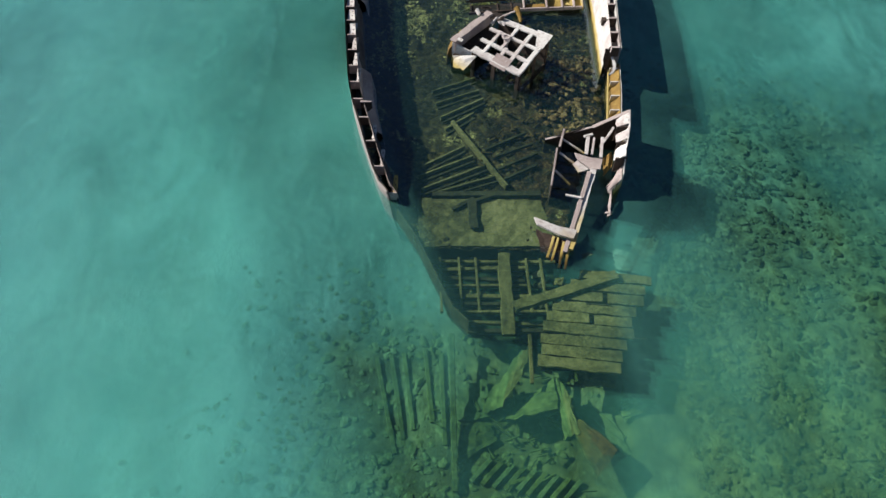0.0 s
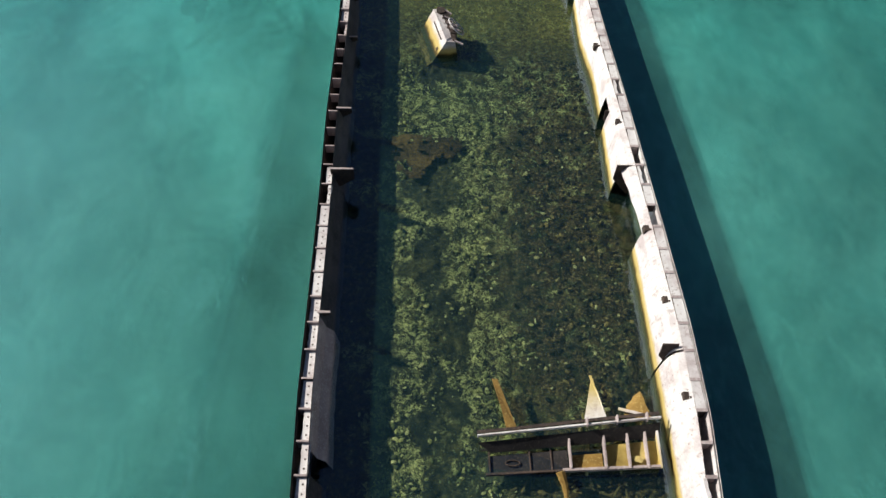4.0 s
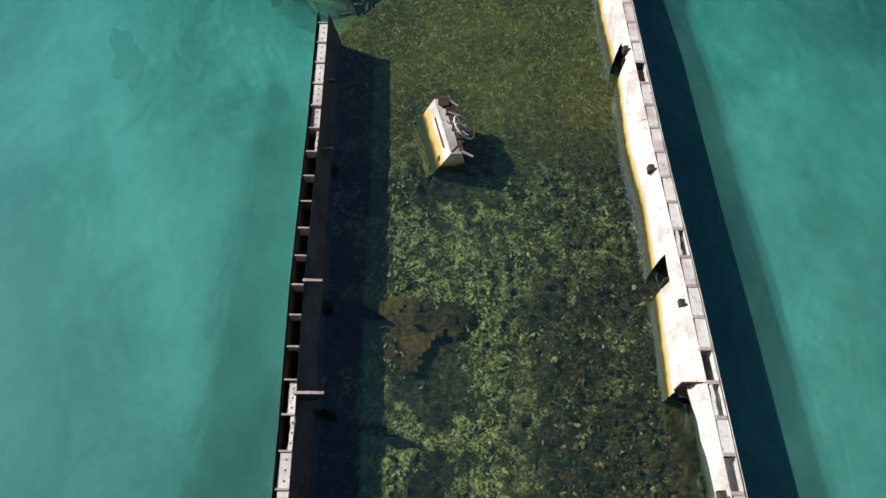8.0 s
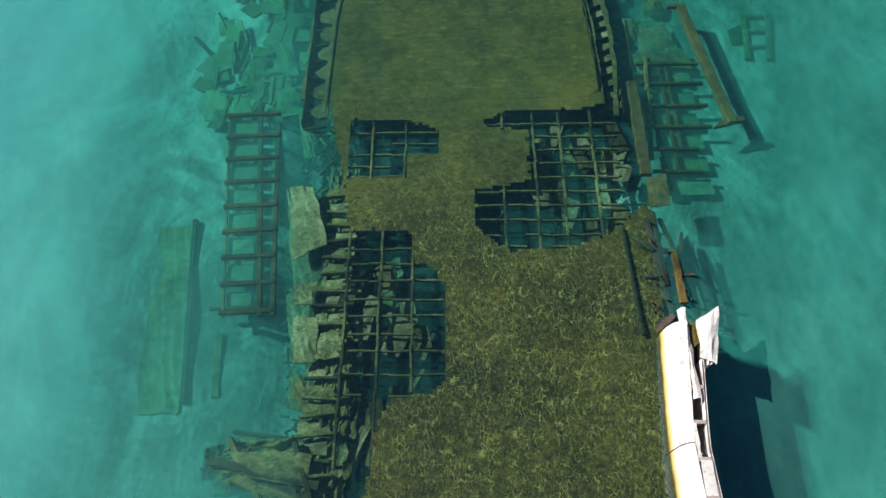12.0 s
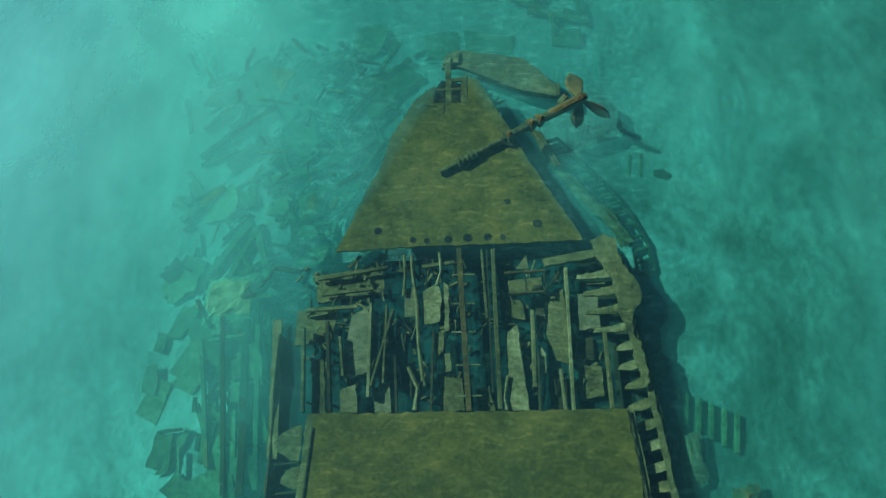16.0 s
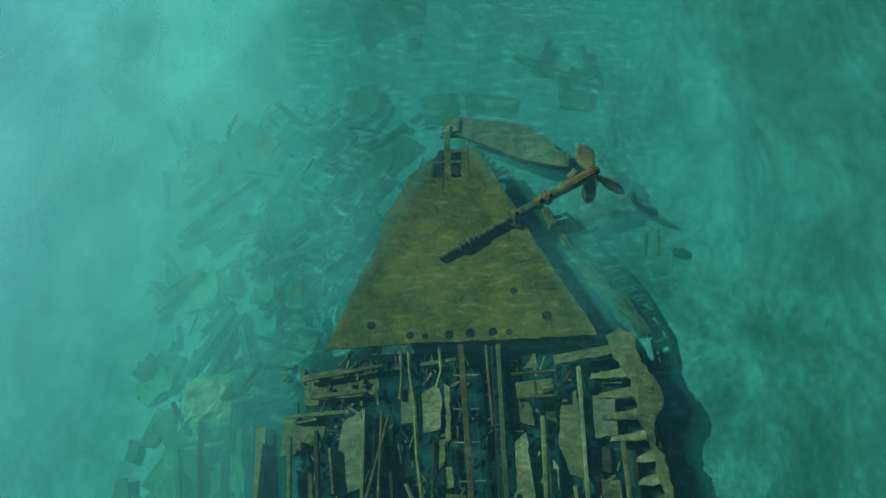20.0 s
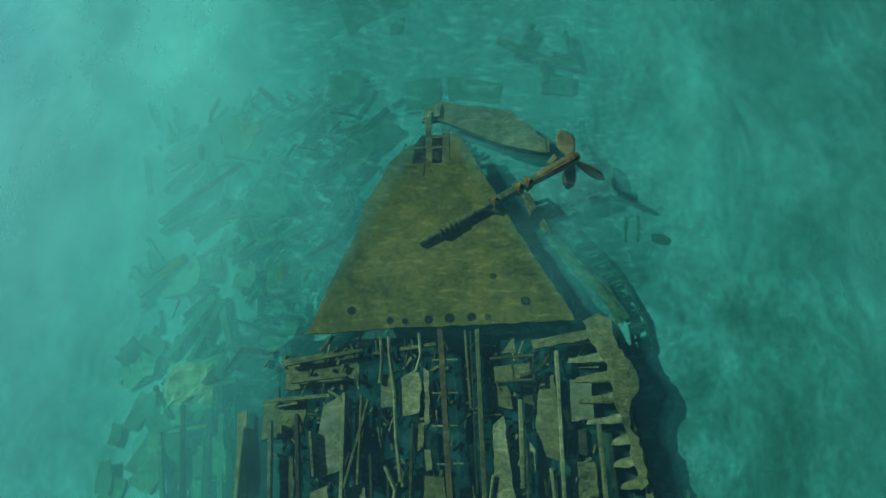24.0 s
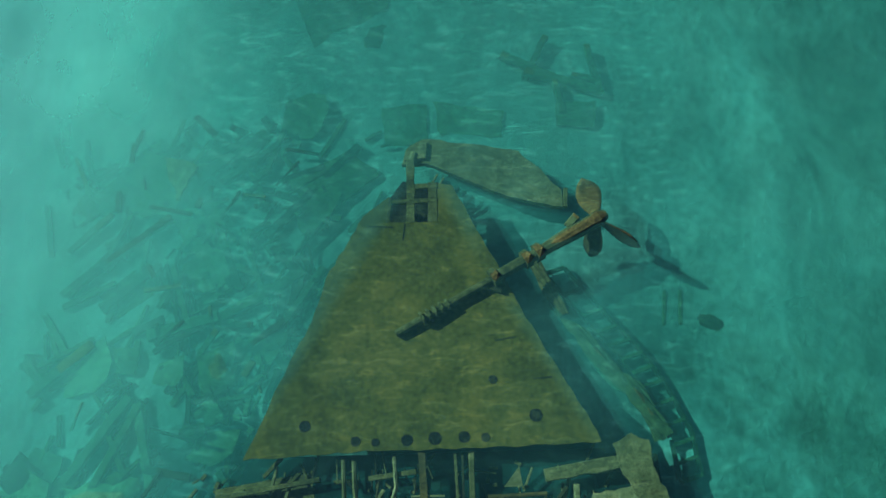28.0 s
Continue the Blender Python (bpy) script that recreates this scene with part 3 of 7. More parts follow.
STAR_OUT = [(8.4, 3.60), (9.0, 3.70), (10.2, 3.92), (12.3, 4.05), (13.8, 4.18), (15.6, 4.34), (17.4, 4.37), (20.0, 4.28), (23.3, 4.14), (26.1, 3.98), (28.7, 3.87), (30.0, 3.82), (32.2, 3.75), (34.4, 4.0), (38, 3.8), (44, 3.4), (48, 2.9)]
# stacked see-through sheets stand in for haze through the water's depth
for depth, silt in ((-0.05, HAZE_TOP), (-0.68, HAZE), (-0.78, HAZE)):
    tagged(sheet("water", cx, cy, lambda x, y: depth, silt), "turquoise haze of silty sea water painted on a sheet", "water", kind="structure")


# ---- hull sides ----
CELL = 0.58


def hull_profile_strip(y0, y1, section, material, name, parent, step=0.29, ragged_low=0.0, label="", seed=1):
    """A plate that follows section(y), a list of (x, z) points, with a thickness of 2 cm."""
    rnd = random.Random(seed)
    n = max(1, int((y1 - y0) / step))
    rows = []
    for k in range(n + 1):
        y = y0 + (y1 - y0) * k / n
        pts = section(y)
        low = rnd.uniform(-1, 1) * ragged_low
        rows.append([(x + (low if i == len(pts) - 1 else 0) * 0.3, y, z + (low if i == len(pts) - 1 else 0)) for i, (x, z) in enumerate(pts)])
    m = len(rows[0])
    verts = [p for r in rows for p in r]
    total = len(verts)
    verts += [(x, y, z - 0.025) for x, y, z in verts]
    faces = []
    for k in range(n):
        for i in range(m - 1):
            a = k * m + i
            faces.append((a, a + 1, a + m + 1, a + m))
            faces.append((total + a, total + a + m, total + a + m + 1, total + a + 1))
    rim = [k * m for k in range(n + 1)] + [n * m + i for i in range(1, m)] + [k * m + m - 1 for k in range(n - 1, -1, -1)] + [i for i in range(m - 2, 0, -1)]
    for k in range(len(rim)):
        i, j = rim[k], rim[(k + 1) % len(rim)]
        faces.append((i, j, total + j, total + i))
    return part(name, (verts, faces), material, parent, label)


def gutter(parent, sign, out_table, y0, y1, top, holes, floor_z, width, seed):
    """The open box along the gunwale: outer strake, inner coaming, floor plates and a web at every frame."""
    rnd = random.Random(seed)
    out = lambda y: curve_at(out_table, y)
    inner = lambda y: out(y) - sign * width
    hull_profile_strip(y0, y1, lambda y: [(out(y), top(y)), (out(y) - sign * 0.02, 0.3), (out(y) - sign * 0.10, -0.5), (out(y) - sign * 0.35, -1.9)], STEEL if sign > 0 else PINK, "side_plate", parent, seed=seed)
    # port lining takes the dark colour in place of the outer plate's shade
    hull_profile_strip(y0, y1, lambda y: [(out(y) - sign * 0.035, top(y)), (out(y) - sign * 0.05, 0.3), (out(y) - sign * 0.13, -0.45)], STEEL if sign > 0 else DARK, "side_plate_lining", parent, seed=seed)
    hull_profile_strip(y0, y1, lambda y: [(inner(y), top(y) - 0.015), (inner(y) - sign * 0.012, top(y) - 0.14)], PINK, "coaming", parent, seed=seed)
    n = int((y1 - y0) / CELL)
    for k in range(n + 1):
        y = y0 + CELL * k + 0.02
        zt = top(y) - 0.012
        a, b = inner(y), out(y) - sign * 0.04
        part("web", slab([(a, y), (b, y), (b, y + 0.022), (a, y + 0.022)], zt, rnd.uniform(0.20, 0.3)), PINK if rnd.random() < 0.7 else DARK, parent)
        lip = 0.018 if sign > 0 else 0.004
        part("web_flange", slab([(a, y - lip), (b, y - lip), (b, y + 0.022 + lip), (a, y + 0.022 + lip)], zt + 0.012, 0.012), PINK, parent)
        if k < n:
            frac = holes(y + CELL / 2, rnd)
            if frac > 0.02:
                ya, yb = y + 0.03, y + CELL - 0.01
                f0 = inner(y) + sign * 0.005
                f1 = inner(y) + sign * (width - 0.05) * frac
                edge = ragged([(f0, ya), (f1, ya), (f1, yb), (f0, yb)], 0.07, 0.012 if frac < 0.99 else 0.0, seed * 50 + k)
                fl = part("gutter_plate", slab(edge, floor_z(y), 0.015), STEEL, parent)
                for q in range(3 if sign < 0 else 0):
                    yy = ya + (yb - ya) * (0.2 + 0.3 * q)
                    xx = f0 + (f1 - f0) * 0.45
                    part("rivet_hole", rod([(xx, yy, floor_z(y) + 0.001), (xx, yy, floor_z(y) + 0.004)], 0.018, 6), DARK, fl)


# port side
port = thing("wreck_hull", (-2.6, 19.0, -1.9), "long rusted hull side with open boxed gunwale, shaded inside", "ship hull", "hull sides of the wreck")
port_top = lambda y: 0.72 - 0.56 * max(0.0, (10.0 - y) / 1.9) ** 1.2 if y < 10 else 0.72


def port_holes(y, rnd):
    if y > 26.8:
        return 1.0
    if 21.5 < y < 26.8:
        return 0.0 if rnd.random() < 0.65 else 0.3
    if 17.5 < y <= 20.5:
        return 1.0
    if y < 10.8:
        return 0.45 if rnd.random() < 0.4 else 0.0
    return rnd.choice((0.6, 0.75, 0.9, 1.0, 0.4))


gutter(port, -1, PORT_OUT, 8.15, 30.0, port_top, port_holes, lambda y: port_top(y) - (0.03 if y > 26.8 or 17.5 < y < 20.5 else 0.07), 0.25, 3)


def port_skin(w):
    def section(y):
        o, t = curve_at(PORT_OUT, y), port_top(y)
        return [(o + 0.26, t - 0.03), (o + 0.30, t * 0.72), (o + 0.34, t * 0.4), (o + 0.36 + w * 0.4, 0.12), (o + 0.40 + w * 0.5, -0.32)]
    return section


# most of these plates have their shade put into the colour
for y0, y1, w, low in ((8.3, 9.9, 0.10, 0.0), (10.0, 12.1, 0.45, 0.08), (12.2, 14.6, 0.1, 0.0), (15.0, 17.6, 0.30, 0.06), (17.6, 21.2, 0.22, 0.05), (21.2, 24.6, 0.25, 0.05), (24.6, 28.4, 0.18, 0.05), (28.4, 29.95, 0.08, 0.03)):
    hull_profile_strip(y0, y1, port_skin(w), PINK if y0 in (10.0, 15.0) else SHADED_INNER, "inner_plate", port, ragged_low=low, seed=int(y0 * 10))


def knee(parent, y, x0, x1, z0, z1, lean=0.0, material=DARK, flange=True):
    """An upright bracket plate across the side, with a narrow flange on its free edge."""
    pts = [(x0, z0), (x1, z0 + (z1 - z0) * 0.55), (x1, z1), (x0, z1)]
    verts = [(x, y + (z - z0) * lean, z) for x, z in pts] + [(x, y + 0.025 + (z - z0) * lean, z) for x, z in pts]
    faces = [(0, 1, 2, 3), (7, 6, 5, 4), (0, 4, 5, 1), (1, 5, 6, 2), (2, 6, 7, 3), (3, 7, 4, 0)]
    kn = part("knee", (verts, faces), material, parent)
    if flange:
        part("flange", block((x0, y + (z1 - z0) * lean, z1), (x1, y + (z1 - z0) * lean, z1), 0.05, 0.02), PINK, kn)
    return kn


for y, x0, x1, z0, z1, lean in ((21.3, -2.78, -2.27, 0.1, 0.86, -0.05), (23.55, -2.85, -2.5, 0.2, 0.75, -0.4), (17.75, -2.66, -2.42, 0.4, 0.8, -0.3), (26.6, -2.9, -2.6, 0.1, 0.5, -0.5), (28.3, -2.98, -2.72, 0.2, 0.5, -0.3), (10.55, -2.05, -1.8, 0.15, 0.75, -0.3)):
    knee(port, y, x0, x1, z0, z1, lean)

# starboard side
star = thing("wreck_hull", (3.9, 21.0, -1.9), "long starboard hull side, sunlit chalky white, yellow tide line", "ship hull", "hull sides of the wreck")
STAR_TOP = lambda y: 0.92 if y < 30 else 0.92 - 0.05 * (y - 30)
STAR_BAD = ((12.0, 15.7), (19.6, 20.4), (21.1, 21.9), (27.7, 28.5), (32.2, 33.8), (24.0, 24.3))


def star_holes(y, rnd):
    return rnd.choice((0.0, 0.35)) if any(a < y < b for a, b in STAR_BAD) else 1.0


gutter(star, 1, STAR_OUT, 12.2, 33.6, STAR_TOP, star_holes, lambda y: STAR_TOP(y) - 0.015, 0.23, 5)
STAR_WL = [(12.3, 3.72), (14.9, 3.82), (17.0, 3.83), (19.8, 3.84), (21.5, 3.62), (23.4, 3.66), (25.4, 3.66), (27.0, 3.48), (28.8, 3.50), (30.7, 3.34), (32.4, 3.33), (34.3, 3.45)]


def star_skin(cut=None, shift=0.0):
    def section(y):
        o, w, t = curve_at(STAR_OUT, y) - 0.235, curve_at(STAR_WL, y) + shift, STAR_TOP(y)
        pts = [(o, t - 0.02), (o - (o - w) * 0.45, t * 0.92), (o - (o - w) * 0.72, t * 0.78), (o - (o - w) * 0.88, t * 0.56), (o - (o - w) * 0.97, t * 0.30), (w, 0.06), (w - 0.02, -0.35)]
        return pts if cut is None else pts[:cut]
    return section


for y0, y1, cut, shift, low in ((12.3, 14.2, None, 0.0, 0.03), (14.2, 16.85, None, 0.0, 0.05), (16.9, 19.75, None, 0.0, 0.05), (19.75, 21.5, 3, 0.0, 0.03), (21.52, 23.45, None, 0.0, 0.04), (23.45, 24.0, 3, 0.0, 0.03), (24.0, 26.95, None, 0.0, 0.05), (26.97, 28.75, None, 0.02, 0.06), (28.75, 29.25, 3, 0.0, 0.02), (29.25, 32.2, None, 0.0, 0.07), (32.22, 34.3, None, 0.0, 0.05)):
    hull_profile_strip(y0, y1, star_skin(cut, shift), STEEL, "inner_plate", star, ragged_low=low, seed=int(y0 * 7))
for y, x0, x1, z0, z1, lean in ((21.5, 4.02, 3.58, -0.1, 0.88, 0.0), (23.42, 3.95, 3.62, 0.1, 0.7, 0.1), (16.85, 4.05, 3.75, 0.2, 0.95, 0.15), (28.75, 3.7, 3.5, 0.1, 0.75, 0.1), (12.3, 3.86, 3.7, 0.05, 0.8, 0.0)):
    knee(star, y, x0, x1, z0, z1, lean, flange=False)
for y in (19.75, 16.0, 18.0, 22.95, 28.9, 25.8, 13.4):
    x = curve_at(STAR_OUT, y) - 0.34
    part("stub", joined(block((x, y - 0.07, 0.80), (x, y + 0.07, 0.80), 0.12, 0.16), block((x + 0.05, y - 0.05, 0.84), (x + 0.13, y - 0.02, 0.84), 0.05, 0.1)), DARK, star)

# ---- inner floor of the hull ----
HATCHES = [
    [(-2.55, 39.49), (-1.25, 39.47), (-0.59, 39.20), (-0.58, 38.60), (-1.25, 38.58), (-1.26, 37.96), (-2.50, 38.00)],
    [(-3.2, 37.9), (-2.42, 36.71), (-1.14, 36.70), (-1.09, 35.97), (-0.66, 35.86), (-0.45, 35.47), (-0.44, 33.55), (-0.67, 33.32), (-1.45, 33.2), (-1.66, 32.6), (-1.75, 31.7), (-2.3, 31.0), (-4.0, 30.4), (-4.6, 38)],
    [(0.36, 39.40), (0.97, 39.70), (2.10, 39.73), (2.58, 39.72), (3.9, 40.1), (4.3, 37.92), (3.84, 37.41), (2.81, 36.52), (1.83, 36.24), (1.46, 36.24), (0.82, 36.19), (0.20, 36.72), (0.18, 37.64), (1.34, 37.88), (1.35, 39.17), (0.48, 39.25)],
]


def floor_left(y):
    return curve_at([(7.1, -0.64), (8.4, -1.15), (9.2, -1.6), (10.4, -1.95), (12.4, -2.3), (16, -2.6), (20.8, -2.75), (30.0, -3.0), (31, -2.4), (34, -2.3), (37, -2.42), (38, -2.6), (40, -3.05)], y)


def floor_right(y):
    return curve_at([(7.1, 2.3), (8.4, 2.6), (10, 3.4), (12.3, 3.95), (17, 4.15), (21.5, 4.1), (27, 3.85), (31, 3.7), (34.5, 3.7), (37, 3.75), (40, 3.1)], y)


def floor_keep(x, y):
    jag = 0.05 * noise.noise((x * 6, y * 6, 0))
    if not floor_left(y) + jag < x < floor_right(y) + jag:
        return False
    return not any(inside(x + jag, y + jag, h) for h in HATCHES)


def weed_height(x, y):
    z = -0.34 + 0.06 * noise.noise((x * 1.1, y * 1.1, 0)) + 0.08 * noise.noise((x * 5, y * 5, 1)) + 0.06 * noise.noise((x * 11, y * 11, 2))
    return z


def grass_height(x, y):
    return -0.30 + 0.03 * noise.noise((x * 1.3, y * 1.3, 0)) + 0.02 * noise.noise((x * 9, y * 5, 1)) * (1 if y < 36 else 0.4)


fx = [float(v) for v in np.arange(-3.2, 4.3, 0.075)]
fy = lambda a, b: [float(v) for v in np.linspace(a, b, int((b - a) / 0.075) + 1)]
hold_height = lambda x, y: weed_height(x, y) + (grass_height(x, y) - weed_height(x, y)) * max(0.0, min(1.0, (y - 25.5) / 3.0)) if y < 38.4 else -0.262 - 0.04 * max(0.0, (39.4 - y))
tagged(sheet("floor", fx, fy(7.1, 40.3), hold_height, FLOOR, keep=floor_keep), "flooded hold floor under dark weed and olive sea grass", "floor", kind="structure")
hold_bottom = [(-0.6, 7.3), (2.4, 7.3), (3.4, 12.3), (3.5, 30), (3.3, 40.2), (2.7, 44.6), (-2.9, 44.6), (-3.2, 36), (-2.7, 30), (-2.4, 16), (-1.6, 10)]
# the hull's bottom, its deep shade put into the colour
tagged(part("floor", slab([(p[0], p[1]) for p in hold_bottom], -1.18, 0.05), DEEP), "hull bottom plating coloured near-black for the shade down there", "floor", kind="structure")

# ---- smooth aft deck plate and triangular stern plate ----
deck = [(-2.87, 44.84), (2.71, 44.83), (2.80, 44.0), (2.95, 41.6), (3.02, 40.3), (2.75, 40.05), (-3.12, 40.05), (-3.06, 41.6), (-3.02, 43.3)]
deck_plate = thing("deck_plate", (0, 42.3, -0.6), "flat olive-brown silted deck plate lying just under water", "ship deck")
part("plate", slab(ragged(deck[:6], 0.12, 0.018, 5, False) + deck[5:], -0.258, 0.05), DECK, deck_plate)
tri = [(-2.63, 47.98), (-1.1, 48.06), (0.6, 48.08), (2.22, 48.13), (2.18, 48.28), (1.25, 50.0), (0.29, 52.0), (0.05, 52.05), (0.05, 51.40), (-0.66, 51.40), (-0.68, 51.83), (-1.08, 51.50), (-1.6, 50.55), (-1.78, 49.9), (-2.2, 49.0)]
stern = thing("stern_plate", (-0.2, 49.6, -0.6), "large triangular olive stern deck plate with round holes, under water", "ship deck")
part("plate", slab(ragged(tri, 0.12, 0.015, 8), -0.27, 0.05), DECK, stern)
for x, y, r in ((-1.81, 48.41, .07), (1.36, 48.50, .08), (0.79, 49.00, .055), (-1.11, 48.2, .06), (-0.84, 48.18, .05), (-0.41, 48.2, .07), (-0.03, 48.22, .08), (0.37, 48.23, .07), (0.66, 48.22, .055)):
    # near-black discs on the plate carry the shade of the holes
    part("hole", rod([(x, y, -0.275), (x, y, -0.264)], r * 1.12, 12, 0.06), DEEP, stern, "dark round bolt hole")


# ---- the broken bow: sunken timbers, plates and stones ----
def settled(p):
    """What lies deep comes to rest on the sea bed."""
    x, y, z = p
    return (x, y, z) if z > -0.9 else (x, y, bed_height(x, y) + 0.06 + 0.35 * (z + 1.1))


def loose_bar(p, q, w, h, material, label, group="loose bars of the wreck", name="steel_bar", category="bar", kind_of=block):
    p, q = settled(p), settled(q)
    ob = part(name, kind_of(p, q, w, h), material)
    return tagged(ob, label, category, group)


def loose_plate(corners, sag, material, label, seed, name="hull_plate", group="loose plates of the wreck", n=6):
    ob = part(name, bent_plate([settled(c) for c in corners], n, n, sag, 0.03, seed, 0.03), material)
    return tagged(ob, label, "plate", group)


raft = thing("plank_raft", (2.7, 5.4, -0.5), "broken raft of weed-green deck planks on two bearers", "deck section")
rnd = random.Random(11)
for k in range(9):
    y = 4.38 + 0.245 * k
    left = curve_at([(4.3, 1.55), (5.4, 1.88), (6.4, 2.55)], y) + rnd.uniform(-0.06, 0.08)
    right = curve_at([(4.3, 3.05), (5.4, 3.52), (6.4, 3.97)], y) + rnd.uniform(-0.06, 0.05)
    tilt = 0.13
    if k in (4, 6):
        mid = left + (right - left) * rnd.uniform(0.45, 0.6)
        part("plank", block((left, y + tilt, -0.30), (mid - 0.05, y + tilt * 0.4, -0.28), 0.232, 0.06), SUNK, raft)
        part("plank", block((mid + 0.06, y + tilt * 0.3, -0.30), (right, y - 0.04, -0.26), 0.232, 0.06), SUNK, raft)
    else:
        part("plank", block((left, y + tilt, -0.30 + rnd.uniform(-0.02, 0.02)), (right, y - 0.04, -0.27 + rnd.uniform(-0.02, 0.02)), 0.236 + rnd.uniform(-0.015, 0.005), 0.06), SUNK, raft)
for u in (0.15, 0.8):
    part("bearer", block((1.55 + 1.5 * u, 4.35, -0.41), (2.45 + 1.5 * u, 6.5, -0.41), 0.14, 0.14), SUNKDARK, raft)
# dark sheet added under the planks to darken the gaps between them
part("backing", slab([(1.62, 4.36), (3.0, 4.34), (3.86, 6.34), (2.5, 6.42), (1.95, 5.4)], -0.37, 0.02), SUNKDARK, raft)
for k, (x, y) in enumerate(((2.62, 5.66), (3.18, 4.92), (2.2, 4.98))):
    part("crack", block((x, y + 0.1, -0.262), (x + 0.5, y + 0.05, -0.255), 0.03, 0.012), SUNKDARK, raft)

loose_bar((1.20, 5.66, -0.22), (3.30, 6.40, -0.16), 0.20, 0.10, SUNK, "long weed-covered iron beam leaning on the plank raft", kind_of=angle_bar)
loose_bar((1.09, 7.20, -0.44), (1.09, 5.15, -0.48), 0.27, 0.10, SUNK, "flat-topped sunken girder of the broken bow", name="girder", category="girder")
loose_bar((1.52, 5.35, -0.62), (1.50, 4.25, -0.70), 0.07, 0.08, SUNK, "thin upright frame bar beside the plank raft")
loose_bar((0.0, 5.36, -0.85), (0.06, 2.43, -1.0), 0.11, 0.10, SUNK, "long straight sunken frame bar on the sea bed")
for (x0, y0), (x1, y1) in (((-0.52, 5.30), (-0.36, 3.75)), ((-0.95, 5.2), (-0.72, 3.6)), ((-1.49, 5.09), (-1.05, 3.14)), ((-0.2, 5.2), (-0.12, 3.3)), ((-1.2, 5.15), (-0.9, 3.4))):
    loose_bar((x0, y0, -1.15), (x1, y1, -1.25), 0.09, 0.08, SUNK, "silted hull frame bar half buried in sand")

loose_plate([(1.15, 4.76, -0.85), (1.55, 5.16, -0.75), (1.36, 4.50, -0.70), (0.92, 3.80, -0.75)], 0.03, SUNK, "bent olive hull plate leaning on sunken bars", 21)
loose_plate([(0.66, 4.20, -0.9), (1.16, 4.74, -0.86), (0.95, 3.80, -0.78), (0.60, 3.90, -0.9)], -0.03, SUNK, "torn hull plate lying among sunken bars", 22)
loose_plate([(1.02, 3.85, -0.9), (1.95, 4.40, -0.8), (1.95, 3.80, -0.8), (1.03, 3.58, -0.85)], 0.06, SUNK, "curved olive hull plate with a dark underside", 23)
loose_plate([(1.98, 4.50, -0.85), (2.16, 4.10, -0.75), (2.30, 3.30, -0.72), (2.03, 3.25, -0.85)], 0.04, SUNK, "narrow bent strake of hull plating", 24)
loose_plate([(2.12, 3.60, -0.8), (2.40, 3.52, -0.7), (2.90, 2.98, -0.62), (2.52, 2.50, -0.8)], 0.06, SUNKRUST, "rust-orange curled plate end under water", 25)
loose_plate([(3.20, 3.95, -1.0), (3.58, 4.30, -0.95), (3.86, 4.02, -0.95), (3.30, 3.72, -1.0)], 0.05, SUNK, "small square plate standing on the sand", 26)
loose_plate([(2.36, 4.46, -0.62), (3.07, 4.42, -0.58), (3.03, 4.14, -0.6), (2.35, 4.20, -0.66)], 0.0, SUNK, "short deck plank piece beside the raft", 27, "plank_piece", n=4)
loose_plate([(0.11, 4.50, -1.0), (0.70, 4.60, -0.98), (0.78, 3.82, -0.95), (0.10, 3.75, -1.0)], -0.03, PALE, "pale silted hull plate on the sea bed", 28)
loose_plate([(0.10, 3.70, -1.05), (0.74, 3.74, -1.0), (0.83, 3.36, -1.0), (0.10, 2.92, -1.05)], 0.05, SUNK, "torn silted plate with a ragged edge", 29)
loose_plate([(2.35, 4.05, -1.15), (3.05, 3.9, -1.1), (3.3, 3.1, -1.15), (2.8, 3.0, -1.2)], 0.04, PALE, "large pale plate sunk in the sand", 30)
rnd = random.Random(31)
for k in range(9):
    x = 0.35 + 0.20 * k
    loose_bar((x, 2.62 - 0.05 * k, -1.15), (x + 0.38, 3.02 - 0.05 * k, -1.1), 0.09, 0.10, SUNK if k % 2 else PALE, "short slanting frame piece under water")

# sunken hull edge and floor frames forward of the hold
bow = thing("bow_bottom", (0.7, 6.4, -1.2), "sunken bow bottom with rusted cross frames and a torn edge", "ship hull")
edge = [(-1.33, 8.38), (-0.70, 7.30), (-0.28, 6.31), (0.0, 5.66), (0.32, 5.30)]
part("bottom_plate", slab(ragged(edge + [(1.9, 5.1), (2.4, 6.2), (2.3, 7.3), (0.8, 7.5), (-0.6, 8.2)], 0.15, 0.03, 4), -0.80, 0.04), SUNKDARK, bow)
for (xa, ya), (xb, yb) in zip(edge, edge[1:]):
    part("hull_edge", block((xa, ya, -0.50), (xb, yb, -0.50), 0.03, 0.55), SUNKDARK, bow)
rnd = random.Random(5)
for k in range(9):
    y = 5.28 + 0.21 * k
    left = curve_at([(5.2, 0.32), (5.66, 0.0), (6.31, -0.28), (7.3, -0.70)], y)
    part("frame", block((left + 0.05, y, -0.58 + rnd.uniform(-0.05, 0.03)), (1.9 + rnd.uniform(-0.5, 0.3), y + rnd.uniform(-0.06, 0.06), -0.58), 0.05 + 0.04 * rnd.random(), 0.09), SUNK if k % 3 else SUNKDARK, bow)
for x in (-0.25, 0.15, 0.5, 1.55, 1.85):
    part("stringer", block((x, 7.0, -0.52), (x + 0.05, 5.7, -0.56), 0.05, 0.08), SUNK, bow)
